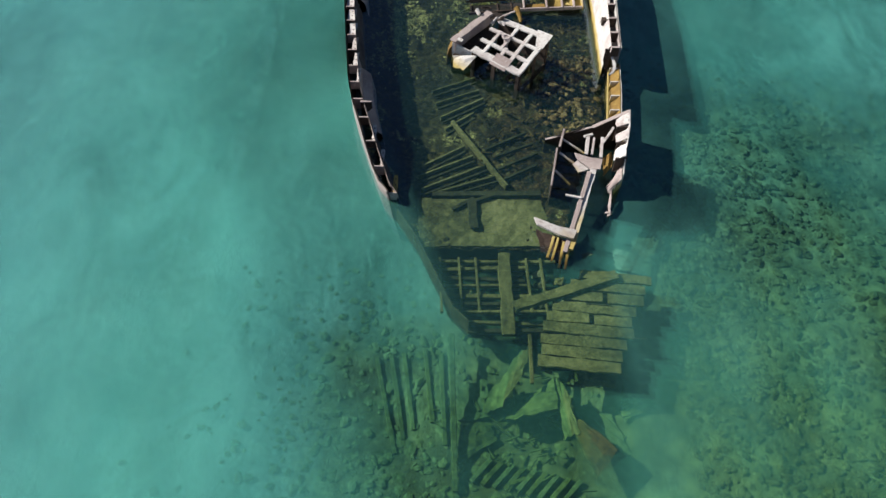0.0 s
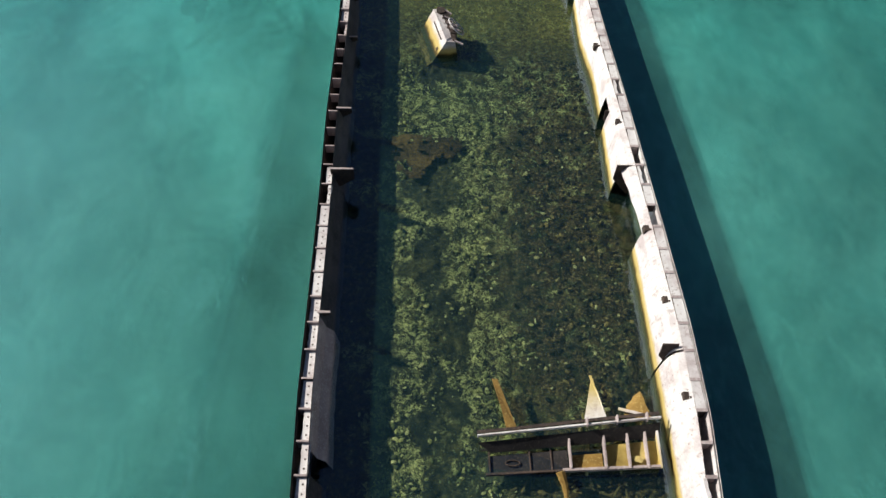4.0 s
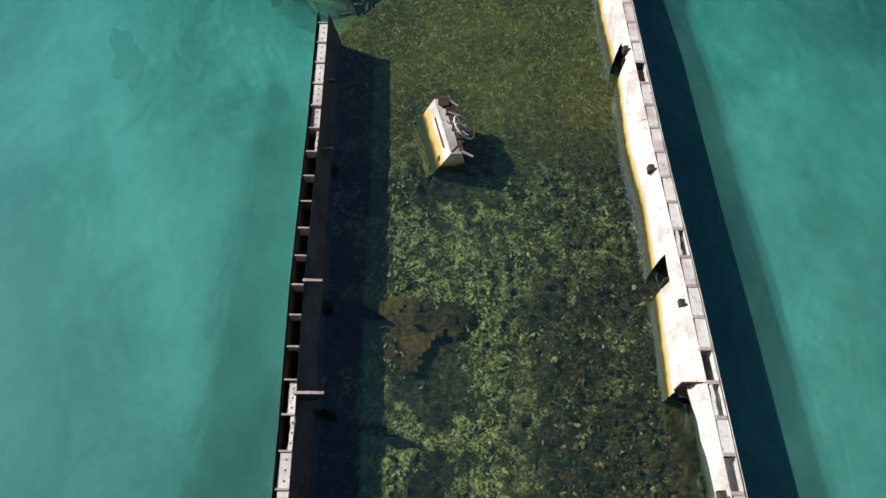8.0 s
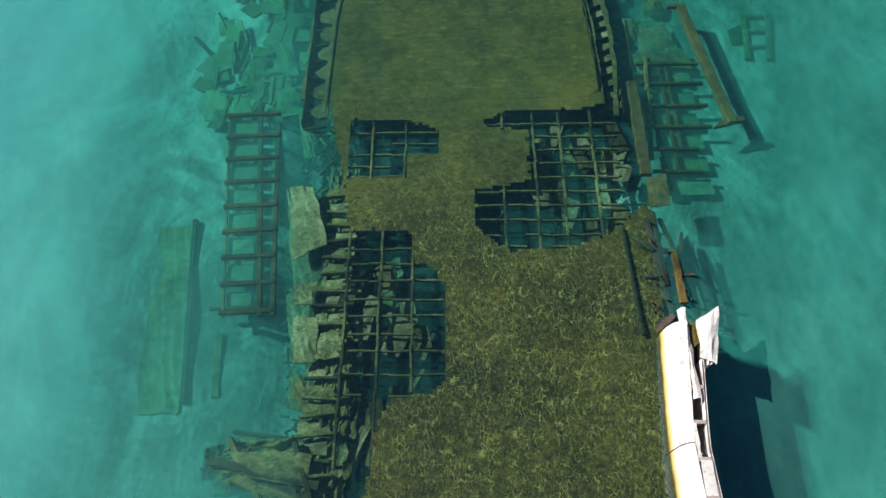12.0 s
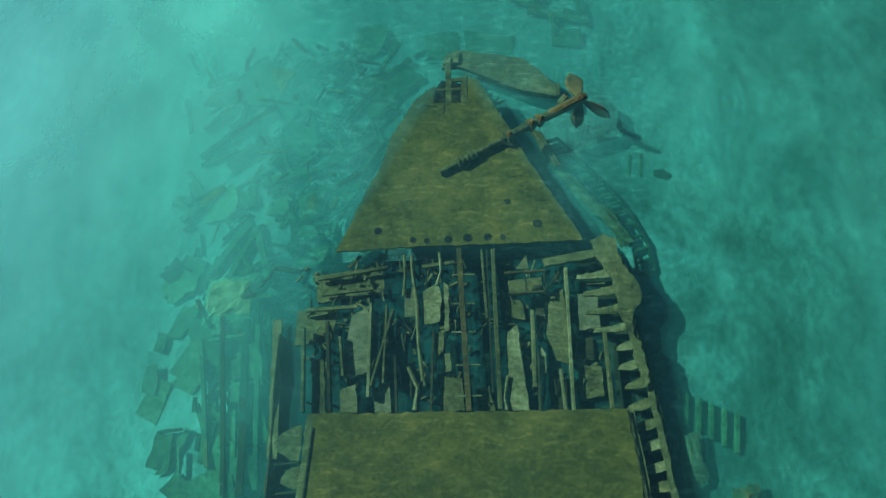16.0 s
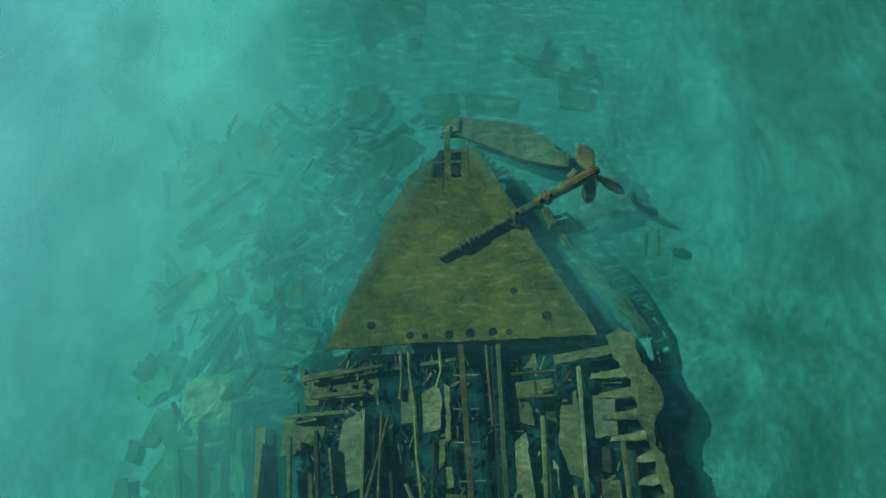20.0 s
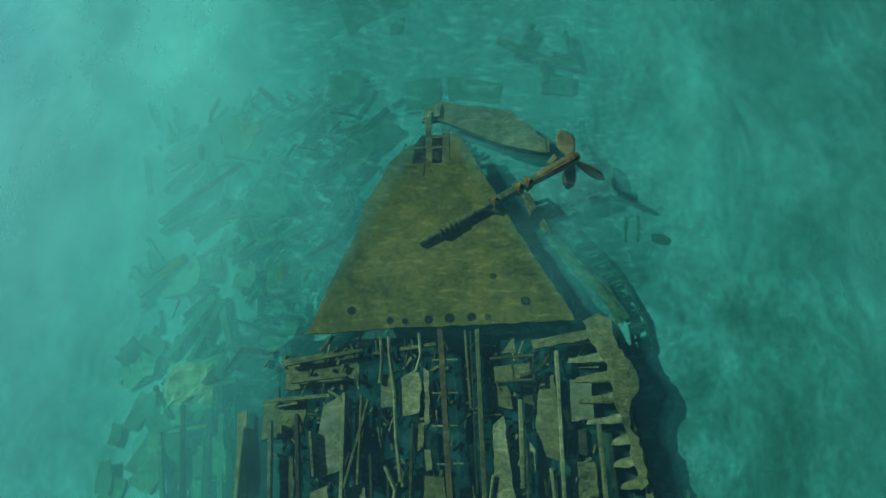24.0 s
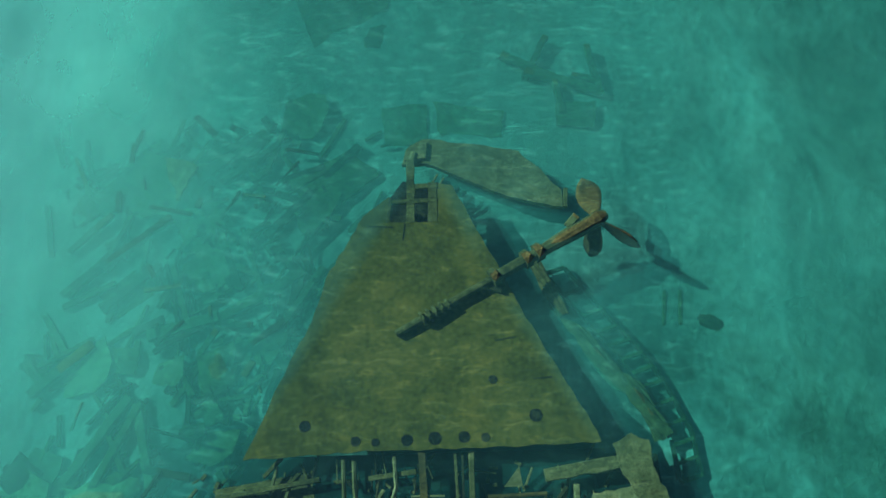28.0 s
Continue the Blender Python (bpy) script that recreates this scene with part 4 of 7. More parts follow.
for k in range(26):
    x, y = rnd.uniform(-0.3, 2.2), rnd.uniform(5.3, 7.0)
    part("flake", bent_plate([(x, y, -0.68), (x + rnd.uniform(.1, .3), y + rnd.uniform(-.05, .05), -0.62), (x + .25, y + rnd.uniform(.1, .25), -0.64), (x, y + .15, -0.7)], 2, 2, 0.03, 0.02, k), rnd.choice((SUNK, PALE, SUNKDARK)), bow)

# fore floor plate and ribs inside the bow
fore = thing("fore_floor", (0.8, 9.0, -0.5), "weed-grown fore floor plate with slanting ribs and a keelson", "ship floor")
part("floor_plate", bent_plate([(-0.66, 7.14, -0.29), (2.2, 7.16, -0.29), (1.95, 8.42, -0.26), (-0.75, 8.42, -0.26)], 22, 10, 0.02, 0.05, 3, 0.02), SUNK, fore)
part("cross_beam", angle_bar((-0.42, 8.50, -0.20), (1.95, 8.54, -0.18), 0.13, 0.1), SUNKDARK, fore)
part("tee_bar", block((0.44, 8.36, -0.20), (0.47, 7.55, -0.20), 0.19, 0.06), SUNKDARK, fore)
part("tee_arm", block((0.02, 8.08, -0.22), (0.48, 8.38, -0.20), 0.09, 0.05), SUNKDARK, fore)
part("tee_arm", block((0.92, 8.50, -0.21), (0.48, 8.30, -0.20), 0.08, 0.05), SUNKDARK, fore)
part("keelson", angle_bar((0.03, 10.82, -0.20), (1.22, 8.75, -0.18), 0.08, 0.12), SUNK, fore)
for a, b in (((-0.46, 11.94), (0.62, 12.45)), ((-0.36, 11.50), (0.70, 11.98)), ((-0.25, 11.00), (0.80, 11.68)), ((-0.14, 10.60), (0.55, 11.15)), ((-0.64, 9.40), (0.30, 10.02)), ((-0.76, 9.06), (0.50, 9.72)), ((-0.66, 8.70), (0.80, 9.45)), ((-0.3, 8.62), (1.00, 9.11))):
    part("rib", block((a[0], a[1], -0.31), (b[0], b[1], -0.29), 0.05, 0.12), SUNK, fore)
    # dark bar laid beside each rib in place of its narrow shadow
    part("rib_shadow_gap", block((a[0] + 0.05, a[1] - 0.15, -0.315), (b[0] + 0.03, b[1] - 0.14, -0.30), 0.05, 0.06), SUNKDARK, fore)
for a, b in (((1.06, 9.34), (1.99, 9.85)), ((1.14, 9.01), (1.95, 9.47)), ((0.95, 9.7), (1.9, 10.15)), ((0.8, 9.95), (1.75, 10.5))):
    part("rib", block((a[0], a[1], -0.30), (b[0], b[1], -0.28), 0.06, 0.08), SUNKDARK, fore)

# ---- wrecked deckhouse corner with its fallen rail frame ----
def wall_plate(points, z_low, material, name, parent, thick=0.025):
    """An upright plate along (x, y, z of the top) points, down to z_low."""
    verts, faces = [], []
    for x, y, z in points:
        verts += [(x, y, z), (x, y, z_low), (x + thick, y + thick, z_low), (x + thick, y + thick, z)]
    n = len(points)
    for k in range(n - 1):
        a, b = 4 * k, 4 * (k + 1)
        for i in range(4):
            j = (i + 1) % 4
            faces.append((a + i, a + j, b + j, b + i))
    faces += [(3, 2, 1, 0), (4 * n - 4, 4 * n - 3, 4 * n - 2, 4 * n - 1)]
    return part(name, (verts, faces), material, parent)


house = thing("deckhouse_wreck", (3.0, 9.2, -0.5), "collapsed deckhouse corner of pale rusted plates, open to water", "deckhouse")
wall_plate([(3.92, 10.16, 0.78), (3.16, 10.02, 0.42), (2.62, 9.94, 0.30), (2.14, 9.98, 0.05)], -0.6, DARK, "front_bulkhead", house)
part("bulkhead_flange", joined(block((3.92, 10.14, 0.79), (3.16, 10.0, 0.43), 0.09, 0.02), block((3.16, 10.0, 0.43), (2.14, 9.96, 0.06), 0.05, 0.02)), PINK, house)
wall_plate([(2.52, 9.88, 0.46), (2.38, 9.4, 0.40), (2.30, 9.36, 0.40), (2.20, 8.9, 0.36), (2.10, 8.32, 0.30)], -0.6, DARK, "inner_bulkhead", house)
part("inner_rim", joined(block((2.50, 9.88, 0.47), (2.36, 9.38, 0.41), 0.045, 0.02), block((2.30, 9.34, 0.41), (2.09, 8.32, 0.31), 0.04, 0.02)), PINK, house)
for y, x0, x1, z in ((9.55, 2.46, 2.95, 0.3), (9.18, 2.36, 2.8, 0.25), (8.70, 2.22, 2.55, 0.2)):
    part("stay", block((x0, y + 0.1, z + 0.08), (x1, y - 0.14, z - 0.12), 0.05, 0.03), STEEL, house)
side = wall_plate([(3.93, 10.16, 0.80), (3.84, 9.6, 0.80), (3.66, 8.92, 0.75), (3.62, 8.52, 0.50), (3.45, 8.34, 0.1)], -1.4, STEEL, "side_plate", house)
rnd = random.Random(9)
for k, (xa, ya, xb, yb) in enumerate(((3.90, 10.10, 3.86, 9.78), (3.84, 9.62, 3.78, 9.32), (3.74, 9.16, 3.62, 8.76))):
    part("side_panel", bent_plate([(xa - 0.26, ya - 0.05, 0.62), (xa, ya, 0.80), (xb, yb, 0.78), (xb - 0.22, yb + 0.03, 0.60)], 4, 4, 0.03, 0.02, k), STEEL, house)
    part("side_web", slab([(xa - 0.3, ya - 0.40), (xa - 0.04, ya - 0.36), (xa - 0.04, ya - 0.33), (xa - 0.3, ya - 0.37)], 0.70, 0.4), DARK, house)
part("torn_flap", bent_plate([(3.30, 8.42, 0.18), (3.62, 8.78, 0.50), (3.58, 8.46, 0.42), (3.36, 8.30, 0.12)], 4, 4, 0.05, 0.02, 7), PINK, house)
part("torn_strip", bent_plate([(3.38, 8.36, 0.15), (3.43, 8.36, 0.15), (3.34, 7.76, 0.05), (3.26, 7.72, 0.02)], 2, 5, 0.06, 0.02, 8), PINK, house)
part("torn_strip", bent_plate([(3.20, 7.82, 0.02), (3.34, 7.78, 0.06), (3.40, 7.86, 0.05), (3.26, 7.88, 0.02)], 3, 2, 0.03, 0.02, 9), PINK, house)
part("ochre_lining", bent_plate([(3.30, 9.2, 0.2), (3.52, 9.3, 0.35), (3.46, 8.9, 0.35), (3.28, 8.7, 0.2)], 3, 3, 0.04, 0.02, 9), OCHRE, house)

rail = thing("fallen_rail_frame", (2.7, 7.8, -0.3), "bleached twin-rail frame with cross arms, fallen against the deckhouse", "frame")
for a, b, w in (((3.10, 8.95, 0.42), (2.36, 6.78, 0.12), 0.13), ((2.92, 8.62, 0.42), (2.24, 6.72, 0.12), 0.10)):
    part("rail", block(a, b, w, 0.06), STEEL if w > 0.12 else PINK, rail)
part("head_plate", slab([(2.66, 9.18, 0.44), (2.72, 8.98, 0.42), (2.98, 8.72, 0.42), (3.16, 8.70, 0.44), (3.24, 8.98, 0.46), (2.98, 9.02, 0.46)], 0.44, 0.04), PINK, rail)
part("cross_arm", slab([(1.66, 7.44, 0.34), (1.70, 7.26, 0.34), (2.14, 7.02, 0.30), (2.42, 6.96, 0.26), (2.52, 7.16, 0.28), (2.14, 7.22, 0.32)], 0.3, 0.05), STEEL, rail)
part("short_arm", block((2.36, 8.04, 0.34), (2.68, 7.95, 0.36), 0.05, 0.04), STEEL, rail)
for a, b, w in (((3.00, 9.62, 0.52), (2.90, 9.10, 0.47), 0.08), ((3.12, 9.55, 0.52), (3.02, 9.10, 0.47), 0.05), ((3.30, 9.55, 0.54), (3.20, 9.0, 0.48), 0.07), ((3.55, 9.75, 0.65), (3.22, 9.3, 0.5), 0.05)):
    part("upper_rail", block(a, b, w, 0.04), STEEL, rail)
part("end_cap", block((2.90, 9.58, 0.53), (3.10, 9.66, 0.53), 0.06, 0.04), STEEL, rail)
part("bracket", bent_plate([(2.62, 8.98, 0.30), (2.72, 9.05, 0.38), (2.98, 8.82, 0.34), (2.72, 8.80, 0.22)], 2, 2, 0.02, 0.02, 3), STEEL, rail)
for a, b in (((2.36, 6.95, 0.16), (2.24, 6.42, -0.05)), ((2.24, 6.95, 0.16), (2.12, 6.45, -0.05)), ((2.14, 7.05, 0.16), (1.98, 6.58, 0.0)), ((2.05, 7.08, 0.16), (1.90, 6.66, 0.0))):
    part("broken_bar", block(a, b, 0.05, 0.04), STEEL, rail)
part("under_plate", bent_plate([(1.70, 7.25, 0.18), (2.3, 7.0, 0.14), (2.2, 6.6, -0.1), (1.8, 6.85, -0.05)], 4, 4, -0.05, 0.02, 12), DARK, rail)
part("hanging_chip", bent_plate([(2.62, 6.82, -0.1), (2.8, 6.88, -0.06), (2.84, 6.78, -0.06), (2.66, 6.74, -0.1)], 2, 2, 0.02, 0.02, 13), PALE, rail)
for a, b in (((2.9, 8.6, 0.3), (2.85, 8.5, -0.45)), ((2.6, 7.6, 0.2), (2.6, 7.55, -0.5))):
    part("leg", block(a, b, 0.05, 0.05), DARK, rail)

# low broken side with ochre bays between the deckhouse and the standing side
low = thing("low_side", (3.85, 11.2, -0.6), "low broken starboard side with ochre rusted bays", "ship hull")
lo_out = lambda y: curve_at([(10.2, 3.86), (11.3, 4.04), (12.4, 4.16)], y)
hull_profile_strip(10.2, 12.4, lambda y: [(lo_out(y), 0.34), (lo_out(y) - 0.02, 0.0), (lo_out(y) - 0.3, -1.8)], STEEL, "side_plate", low)
hull_profile_strip(10.2, 12.4, lambda y: [(lo_out(y) - 0.03, 0.32), (lo_out(y) - 0.22, 0.1), (lo_out(y) - 0.24, -0.3)], OCHRE, "bay_plate", low)
for y in (10.25, 10.7, 11.2, 11.7, 12.2):
    part("bay_web", slab([(lo_out(y) - 0.25, y), (lo_out(y) - 0.03, y), (lo_out(y) - 0.03, y + 0.03), (lo_out(y) - 0.25, y + 0.03)], 0.31, 0.3), STEEL, low)
part("bay_edge", block((3.58, 10.25, 0.14), (3.90, 12.35, 0.14), 0.035, 0.03), STEEL, low)
part("end_tooth", bent_plate([(3.40, 10.15, 0.28), (3.56, 10.12, 0.34), (3.62, 10.45, 0.12), (3.44, 10.5, 0.05)], 3, 3, 0.03, 0.02, 2), OCHRE, low)
loop = [(3.90 - 0.13 + 0.17 * math.sin(a), 12.12 + 0.30 * math.cos(a), 0.62 - 0.2 * a / 3.0) for a in [0.15 * k for k in range(21)]]
tagged(part("curled_strip", sweep_profile([Vector(p) for p in loop], [[Vector((0.035, 0, -.01)), Vector((0.035, 0, .01)), Vector((-0.035, 0, .01)), Vector((-0.035, 0, -.01))]] * len(loop)), STEEL), "curled bleached steel strip hanging off the hull side", "strip")

# stones washed in beside the starboard side
def pebble(seed, size):
    r = random.Random(seed)
    bm = bmesh.new()
    bmesh.ops.create_icosphere(bm, subdivisions=1, radius=1.0)
    for v in bm.verts:
        v.co *= r.uniform(0.6, 1.25)
    shape = ([tuple(Vector((v.co.x * size, v.co.y * size * 0.8, v.co.z * size * 0.55))) for v in bm.verts], [tuple(v.index for v in f.verts) for f in bm.faces])
    bm.free()
    return shape


stone_shapes = [pebble(s, 1.0) for s in range(8)]
stone_meshes = []
for v, f in stone_shapes:
    me = bpy.data.meshes.new("stone")
    me.from_pydata(v, [], f)
    me.materials.append(RUBBLE)
    stone_meshes.append(me)
rnd = random.Random(77)
for k in range(230):
    y = rnd.uniform(10.15, 13.4)
    x = rnd.uniform(curve_at([(10, 2.1), (12.5, 2.2), (13.4, 2.9)], y), curve_at([(10, 3.4), (12.4, 3.75)], y))
    ob = new("stone", rnd.choice(stone_meshes))
    s = rnd.choice((0.04, 0.05, 0.06, 0.07, 0.09, 0.12))
    ob.location, ob.scale, ob.rotation_euler = (x, y, -0.31 + s * 0.25), (s, s, s), (0, 0, rnd.uniform(0, 6))
    tagged(ob, "brown rounded stone on the flooded hull floor", "stone", "stones in the hull")


def rock_field(name, count, seed, area, size, label, avoid=None, flat=0.0, material=STONE):
    r = random.Random(seed)
    vs, fs = [], []
    for k in range(count):
        x, y = area(r)
        if avoid and avoid(x, y):
            continue
        s = size * r.choice((0.4, 0.5, 0.6, 0.8, 1.0, 1.4))
        v, f = stone_shapes[k % 8]
        a = r.uniform(0, 6.28)
        ca, sa = math.cos(a), math.sin(a)
        z = bed_height(x, y) + s * 0.08 + flat * r.uniform(-0.05, 0.05)
        n = len(vs)
        vs += [(x + (p[0] * ca - p[1] * sa) * s, y + (p[0] * sa + p[1] * ca) * s, z + p[2] * s * (1 - 0.72 * flat)) for p in v]
        fs += [tuple(i + n for i in face) for face in f]
    return tagged(mesh_object(name, vs, fs, material, smooth=not flat), label, "stones", kind="stuff")


rock_field("rocks", 8200, 41, lambda r: (4.2 + abs(r.gauss(0, 4.0)), r.uniform(-3, 12.5) + r.gauss(0, 1.0)), 0.09, "weed-covered cobbles spread over the sea bed", lambda x, y: x < 4.4 - 0.2 * (y > 9) or x > 15, 1.0)
rock_field("rocks", 1400, 42, lambda r: (r.gauss(-0.9, 1.7), r.gauss(3.2, 2.2)), 0.085, "small pale stones on the sand round the bow", lambda x, y: y > 7.5 or x > 3.5, 0.5, SANDED)

def island_tones(name, stops):
    """Each small piece has a tone of its own, with a fine grain on it."""
    k = Nodes(name)
    tone = k.n("ShaderNodeNewGeometry").outputs["Random Per Island"]
    base = k.ramp(tone, stops)
    fine = k.noise(45, 5, 0.7)
    base = k.mix(k.ramp(fine, [(0.40, 0.7), (0.58, 0.0)]), base, stops[0][1])
    return k.principled(base, 0.9, 0.0, k.bump(fine, 0.6, 0.02), 0.2)


CLUMP = island_tones("weed_clumps", [(0.0, (0.005, 0.005, 0.003)), (0.50, (0.028, 0.020, 0.007)), (0.78, (0.10, 0.066, 0.018)), (0.93, (0.30, 0.21, 0.06)), (1.0, (0.55, 0.48, 0.20))])
CRUST = island_tones("pale_crusts", [(0.0, (0.05, 0.055, 0.018)), (0.4, (0.16, 0.17, 0.055)), (0.75, (0.40, 0.36, 0.11)), (1.0, (0.66, 0.58, 0.23))])


def clump_field(name, count, seed, area, size, material, label):
    """Weed tufts, shells and rust scabs strewn over the hold floor."""
    r = random.Random(seed)
    vs, fs = [], []
    for k in range(count):
        x, y = area(r)
        s = size * r.choice((0.4, 0.5, 0.6, 0.8, 1.0, 1.5))
        a, st = r.uniform(0, 6.28), r.uniform(0.45, 1.0)
        ca, sa = math.cos(a), math.sin(a)
        z = hold_height(x, y)
        v, f = stone_shapes[k % 8]
        n = len(vs)
        vs += [(x + (p[0] * ca - p[1] * st * sa) * s, y + (p[0] * sa + p[1] * st * ca) * s, z + p[2] * s * 0.9) for p in v]
        fs += [tuple(i + n for i in face) for face in f]
    return tagged(mesh_object(name, vs, fs, material), label, "weed", kind="stuff")


def starboard_floor(r):
    return 3.7 - abs(r.gauss(0, 1.3)), r.uniform(13.2, 26.6)


def patchy_floor(r):
    while True:
        y = r.uniform(12.5, 26.4)
        x = r.choice((r.gauss(-1.25, 0.35), r.gauss(0.7, 0.4), r.uniform(-1.9, 2.2)))
        if noise.noise((x * 1.2, y * 0.9, 6.0)) + 0.5 * noise.noise((x * 3.1, y * 3.1, 2.0)) > r.uniform(-0.05, 0.35):
            return x, y


clump_field("weed_clumps", 3600, 51, starboard_floor, 0.05, CLUMP, "brown weed tufts and rust scabs on the hold floor")
clump_field("shell_crusts", 3400, 52, patchy_floor, 0.044, CRUST, "pale yellow-green crusts in patches on the hold floor")

# ---- capsized lattice frame (winch bed) ----
bed = thing("winch_bed", (1.3, 12.7, -0.4), "tilted bleached steel winch bed with an open lattice top", "machinery")
P0, P1, P2, P3 = Vector((1.22, 13.66, 0.68)), Vector((2.40, 12.82, 0.72)), Vector((1.62, 11.72, 0.42)), Vector((0.50, 12.56, 0.50))
quad = lambda u, v: P0.lerp(P1, u).lerp(P3.lerp(P2, u), v)
for v, w in ((0.03, 0.17), (0.34, 0.10), (0.66, 0.12), (0.95, 0.22)):
    part("long_bar", block(quad(0.0, v), quad(1.0, v), w, 0.05), STEEL, bed)
for u, w, v0, v1 in ((0.20, 0.09, 0.3, 0.98), (0.42, 0.09, 0.0, 0.7), (0.50, 0.09, 0.60, 1.0), (0.70, 0.10, 0.0, 0.98), (0.97, 0.13, 0.0, 1.0)):
    part("cross_bar", block(quad(u, v0) + Vector((0, 0, 0.004)), quad(u, v1) + Vector((0, 0, 0.004)), w, 0.05), STEEL, bed)
part("corner_plate", slab([tuple(quad(u, v) + Vector((0, 0, 0.035))) for u, v in ((0.74, -0.05), (1.04, -0.05), (1.04, 0.30), (0.90, 0.30))], 0, 0.02), STEEL, bed)
part("corner_plate", slab([tuple(quad(u, v) + Vector((0, 0, 0.035))) for u, v in ((0.42, 0.80), (0.74, 0.80), (0.74, 1.08), (0.42, 1.08))], 0, 0.02), PINK, bed)
L0, L1 = Vector((0.02, 12.74, 0.64)), Vector((1.00, 13.92, 0.66))
part("edge_beam", angle_bar(L0, L1, 0.19, 0.25), PINK, bed)
part("beam_lug", block((0.16, 12.80, 0.66), (0.28, 12.72, 0.66), 0.1, 0.04), STEEL, bed)
part("beam_clip", block((0.72, 13.78, 0.68), (0.64, 13.90, 0.74), 0.05, 0.12), STEEL, bed)
part("end_panel", slab([(0.05, 12.66, 0.30), (0.95, 13.75, 0.34), (1.25, 13.62, 0.34), (0.50, 12.50, 0.22)], 0.3, 0.03), DARK, bed)
for a, b, m in ((L0, L1, DARK), (P0, P1, DARK), (P3, L0, STEEL)):
    wall_plate([(a.x, a.y, a.z - 0.05), (b.x, b.y, b.z - 0.05)], -0.36, m, "side_panel", bed)
for p, q in ((P1, P1.lerp(P2, 0.06)), (P2, P2.lerp(P1, 0.06)), (P2, P2.lerp(P3, 0.07)), (P3, P3.lerp(P2, 0.07)), (P1.lerp(P2, 0.45), P1.lerp(P2, 0.52)), (P2.lerp(P3, 0.5), P2.lerp(P3, 0.57))):
    wall_plate([(p.x, p.y, p.z - 0.03), (q.x, q.y, q.z - 0.03)], -0.36, DARK, "leg", bed)
part("sill", block(P1 - Vector((0, 0, P1.z + 0.10)), P2 - Vector((0, 0, P2.z + 0.10)), 0.05, 0.14), DARK, bed)
part("torn_skirt", bent_plate([(0.08, 12.40, 0.14), (0.30, 12.22, 0.18), (0.62, 12.48, 0.40), (0.05, 12.62, 0.30)], 3, 3, 0.03, 0.02, 4), STEEL, bed)
part("bollard", rod([quad(0.38, 0.42) - Vector((0, 0, 0.3)), quad(0.38, 0.42) + Vector((0, 0, 0.06))], [0.06, 0.05], 12), STEEL, bed)
part("bollard_cap", rod([quad(0.38, 0.42) + Vector((0.085 * math.cos(a), 0.085 * math.sin(a), 0.07)) for a in [0.4 * k for k in range(17)]], 0.022, 8), STEEL, bed)
for k, (u, v, du, dv) in enumerate(((0.02, 0.02, 0.10, 0.16), (0.06, 0.14, 0.14, 0.04), (-0.03, 0.08, 0.05, 0.2))):
    part("twisted_scrap", bent_plate([quad(u, v) + Vector((0, 0, 0.06)), quad(u + du, v) + Vector((0, 0, 0.13)), quad(u + du, v + dv) + Vector((0, 0, 0.05)), quad(u, v + dv) + Vector((0, 0, 0.1))], 3, 3, 0.05, 0.02, 60 + k), STEEL if k else DARK, bed)
part("loose_bar", block((1.28, 13.62, 0.74), (1.62, 13.86, 0.74), 0.06, 0.03), PINK, bed)
part("dark_flap", bent_plate([(0.92, 13.9, 0.62), (1.22, 14.16, 0.50), (1.34, 14.05, 0.50), (1.05, 13.65, 0.62)], 3, 3, 0.02, 0.02, 70), DARK, bed)
for k in range(2):
    u = 0.3 + 0.4 * k
    part("hull_lining", block(quad(u, 0.2) - Vector((0, 0, 0.5)), quad(u, 0.9) - Vector((0, 0, 0.45)), 0.05, 0.06), DARK, bed)
tank = []
for j in range(9):
    q = j / 8
    row = []
    for i in range(9):
        u = i / 8
        b = L0.lerp(L1, 0.12 + 0.95 * u)
        d = 0.62 * math.sin(math.pi * (0.12 + 0.80 * u)) ** 0.7
        row.append((b.x - 0.77 * d * math.sin(q * math.pi / 2), b.y + 0.64 * d * math.sin(q * math.pi / 2), -0.36 + (0.74 + 0.12 * u) * math.cos(q * math.pi / 2) ** 0.8 if j < 8 else -0.36))
    tank.append(row)
tv = [p for row in tank for p in row]
tf = [(j * 9 + i, j * 9 + i + 1, (j + 1) * 9 + i + 1, (j + 1) * 9 + i) for j in range(8) for i in range(8)]
tf += [tuple(j * 9 for j in range(8, -1, -1)), tuple(j * 9 + 8 for j in range(9))]
tf_white = [f for f in tf if len(f) == 4 and min(i % 9 for i in f) >= 6] + [tf[-1]]
tf_rust = [f for f in tf if f not in tf_white]
part("drum_casing", (tv, tf_rust), OCHRE, bed, "ochre rusted rounded drum casing", True)
part("drum_end", (tv, tf_white), STEEL, bed, "white bleached drum end", True)

# ---- fallen bulkhead girder ----
girder = thing("bulkhead_girder", (2.1, 15.4, -0.4), "fallen bulkhead girder with stiffener ribs and trays", "girder")
part("top_flange", block((0.34, 15.42, 0.34), (3.62, 15.76, 0.46), 0.03, 0.08), STEEL, girder)
part("web_plate", slab([(0.36, 15.34, 0.22), (3.62, 15.68, 0.40), (3.62, 15.50, 0.18), (0.60, 15.22, 0.06)], 0, 0.02), NEAR_BLACK, girder)
part("back_flange", block((0.34, 15.50, 0.30), (3.62, 15.86, 0.42), 0.06, 0.02), DARK, girder)
for k in range(3, 6):
    u = 0.10 + 0.165 * k
    x, y = 0.34 + 3.28 * u, 15.40 + 0.34 * u
    part("stiffener", block((x, y + 0.12, 0.37 + 0.1 * u), (x, y - 0.02, 0.37 + 0.1 * u), 0.03, 0.14), PINK, girder)
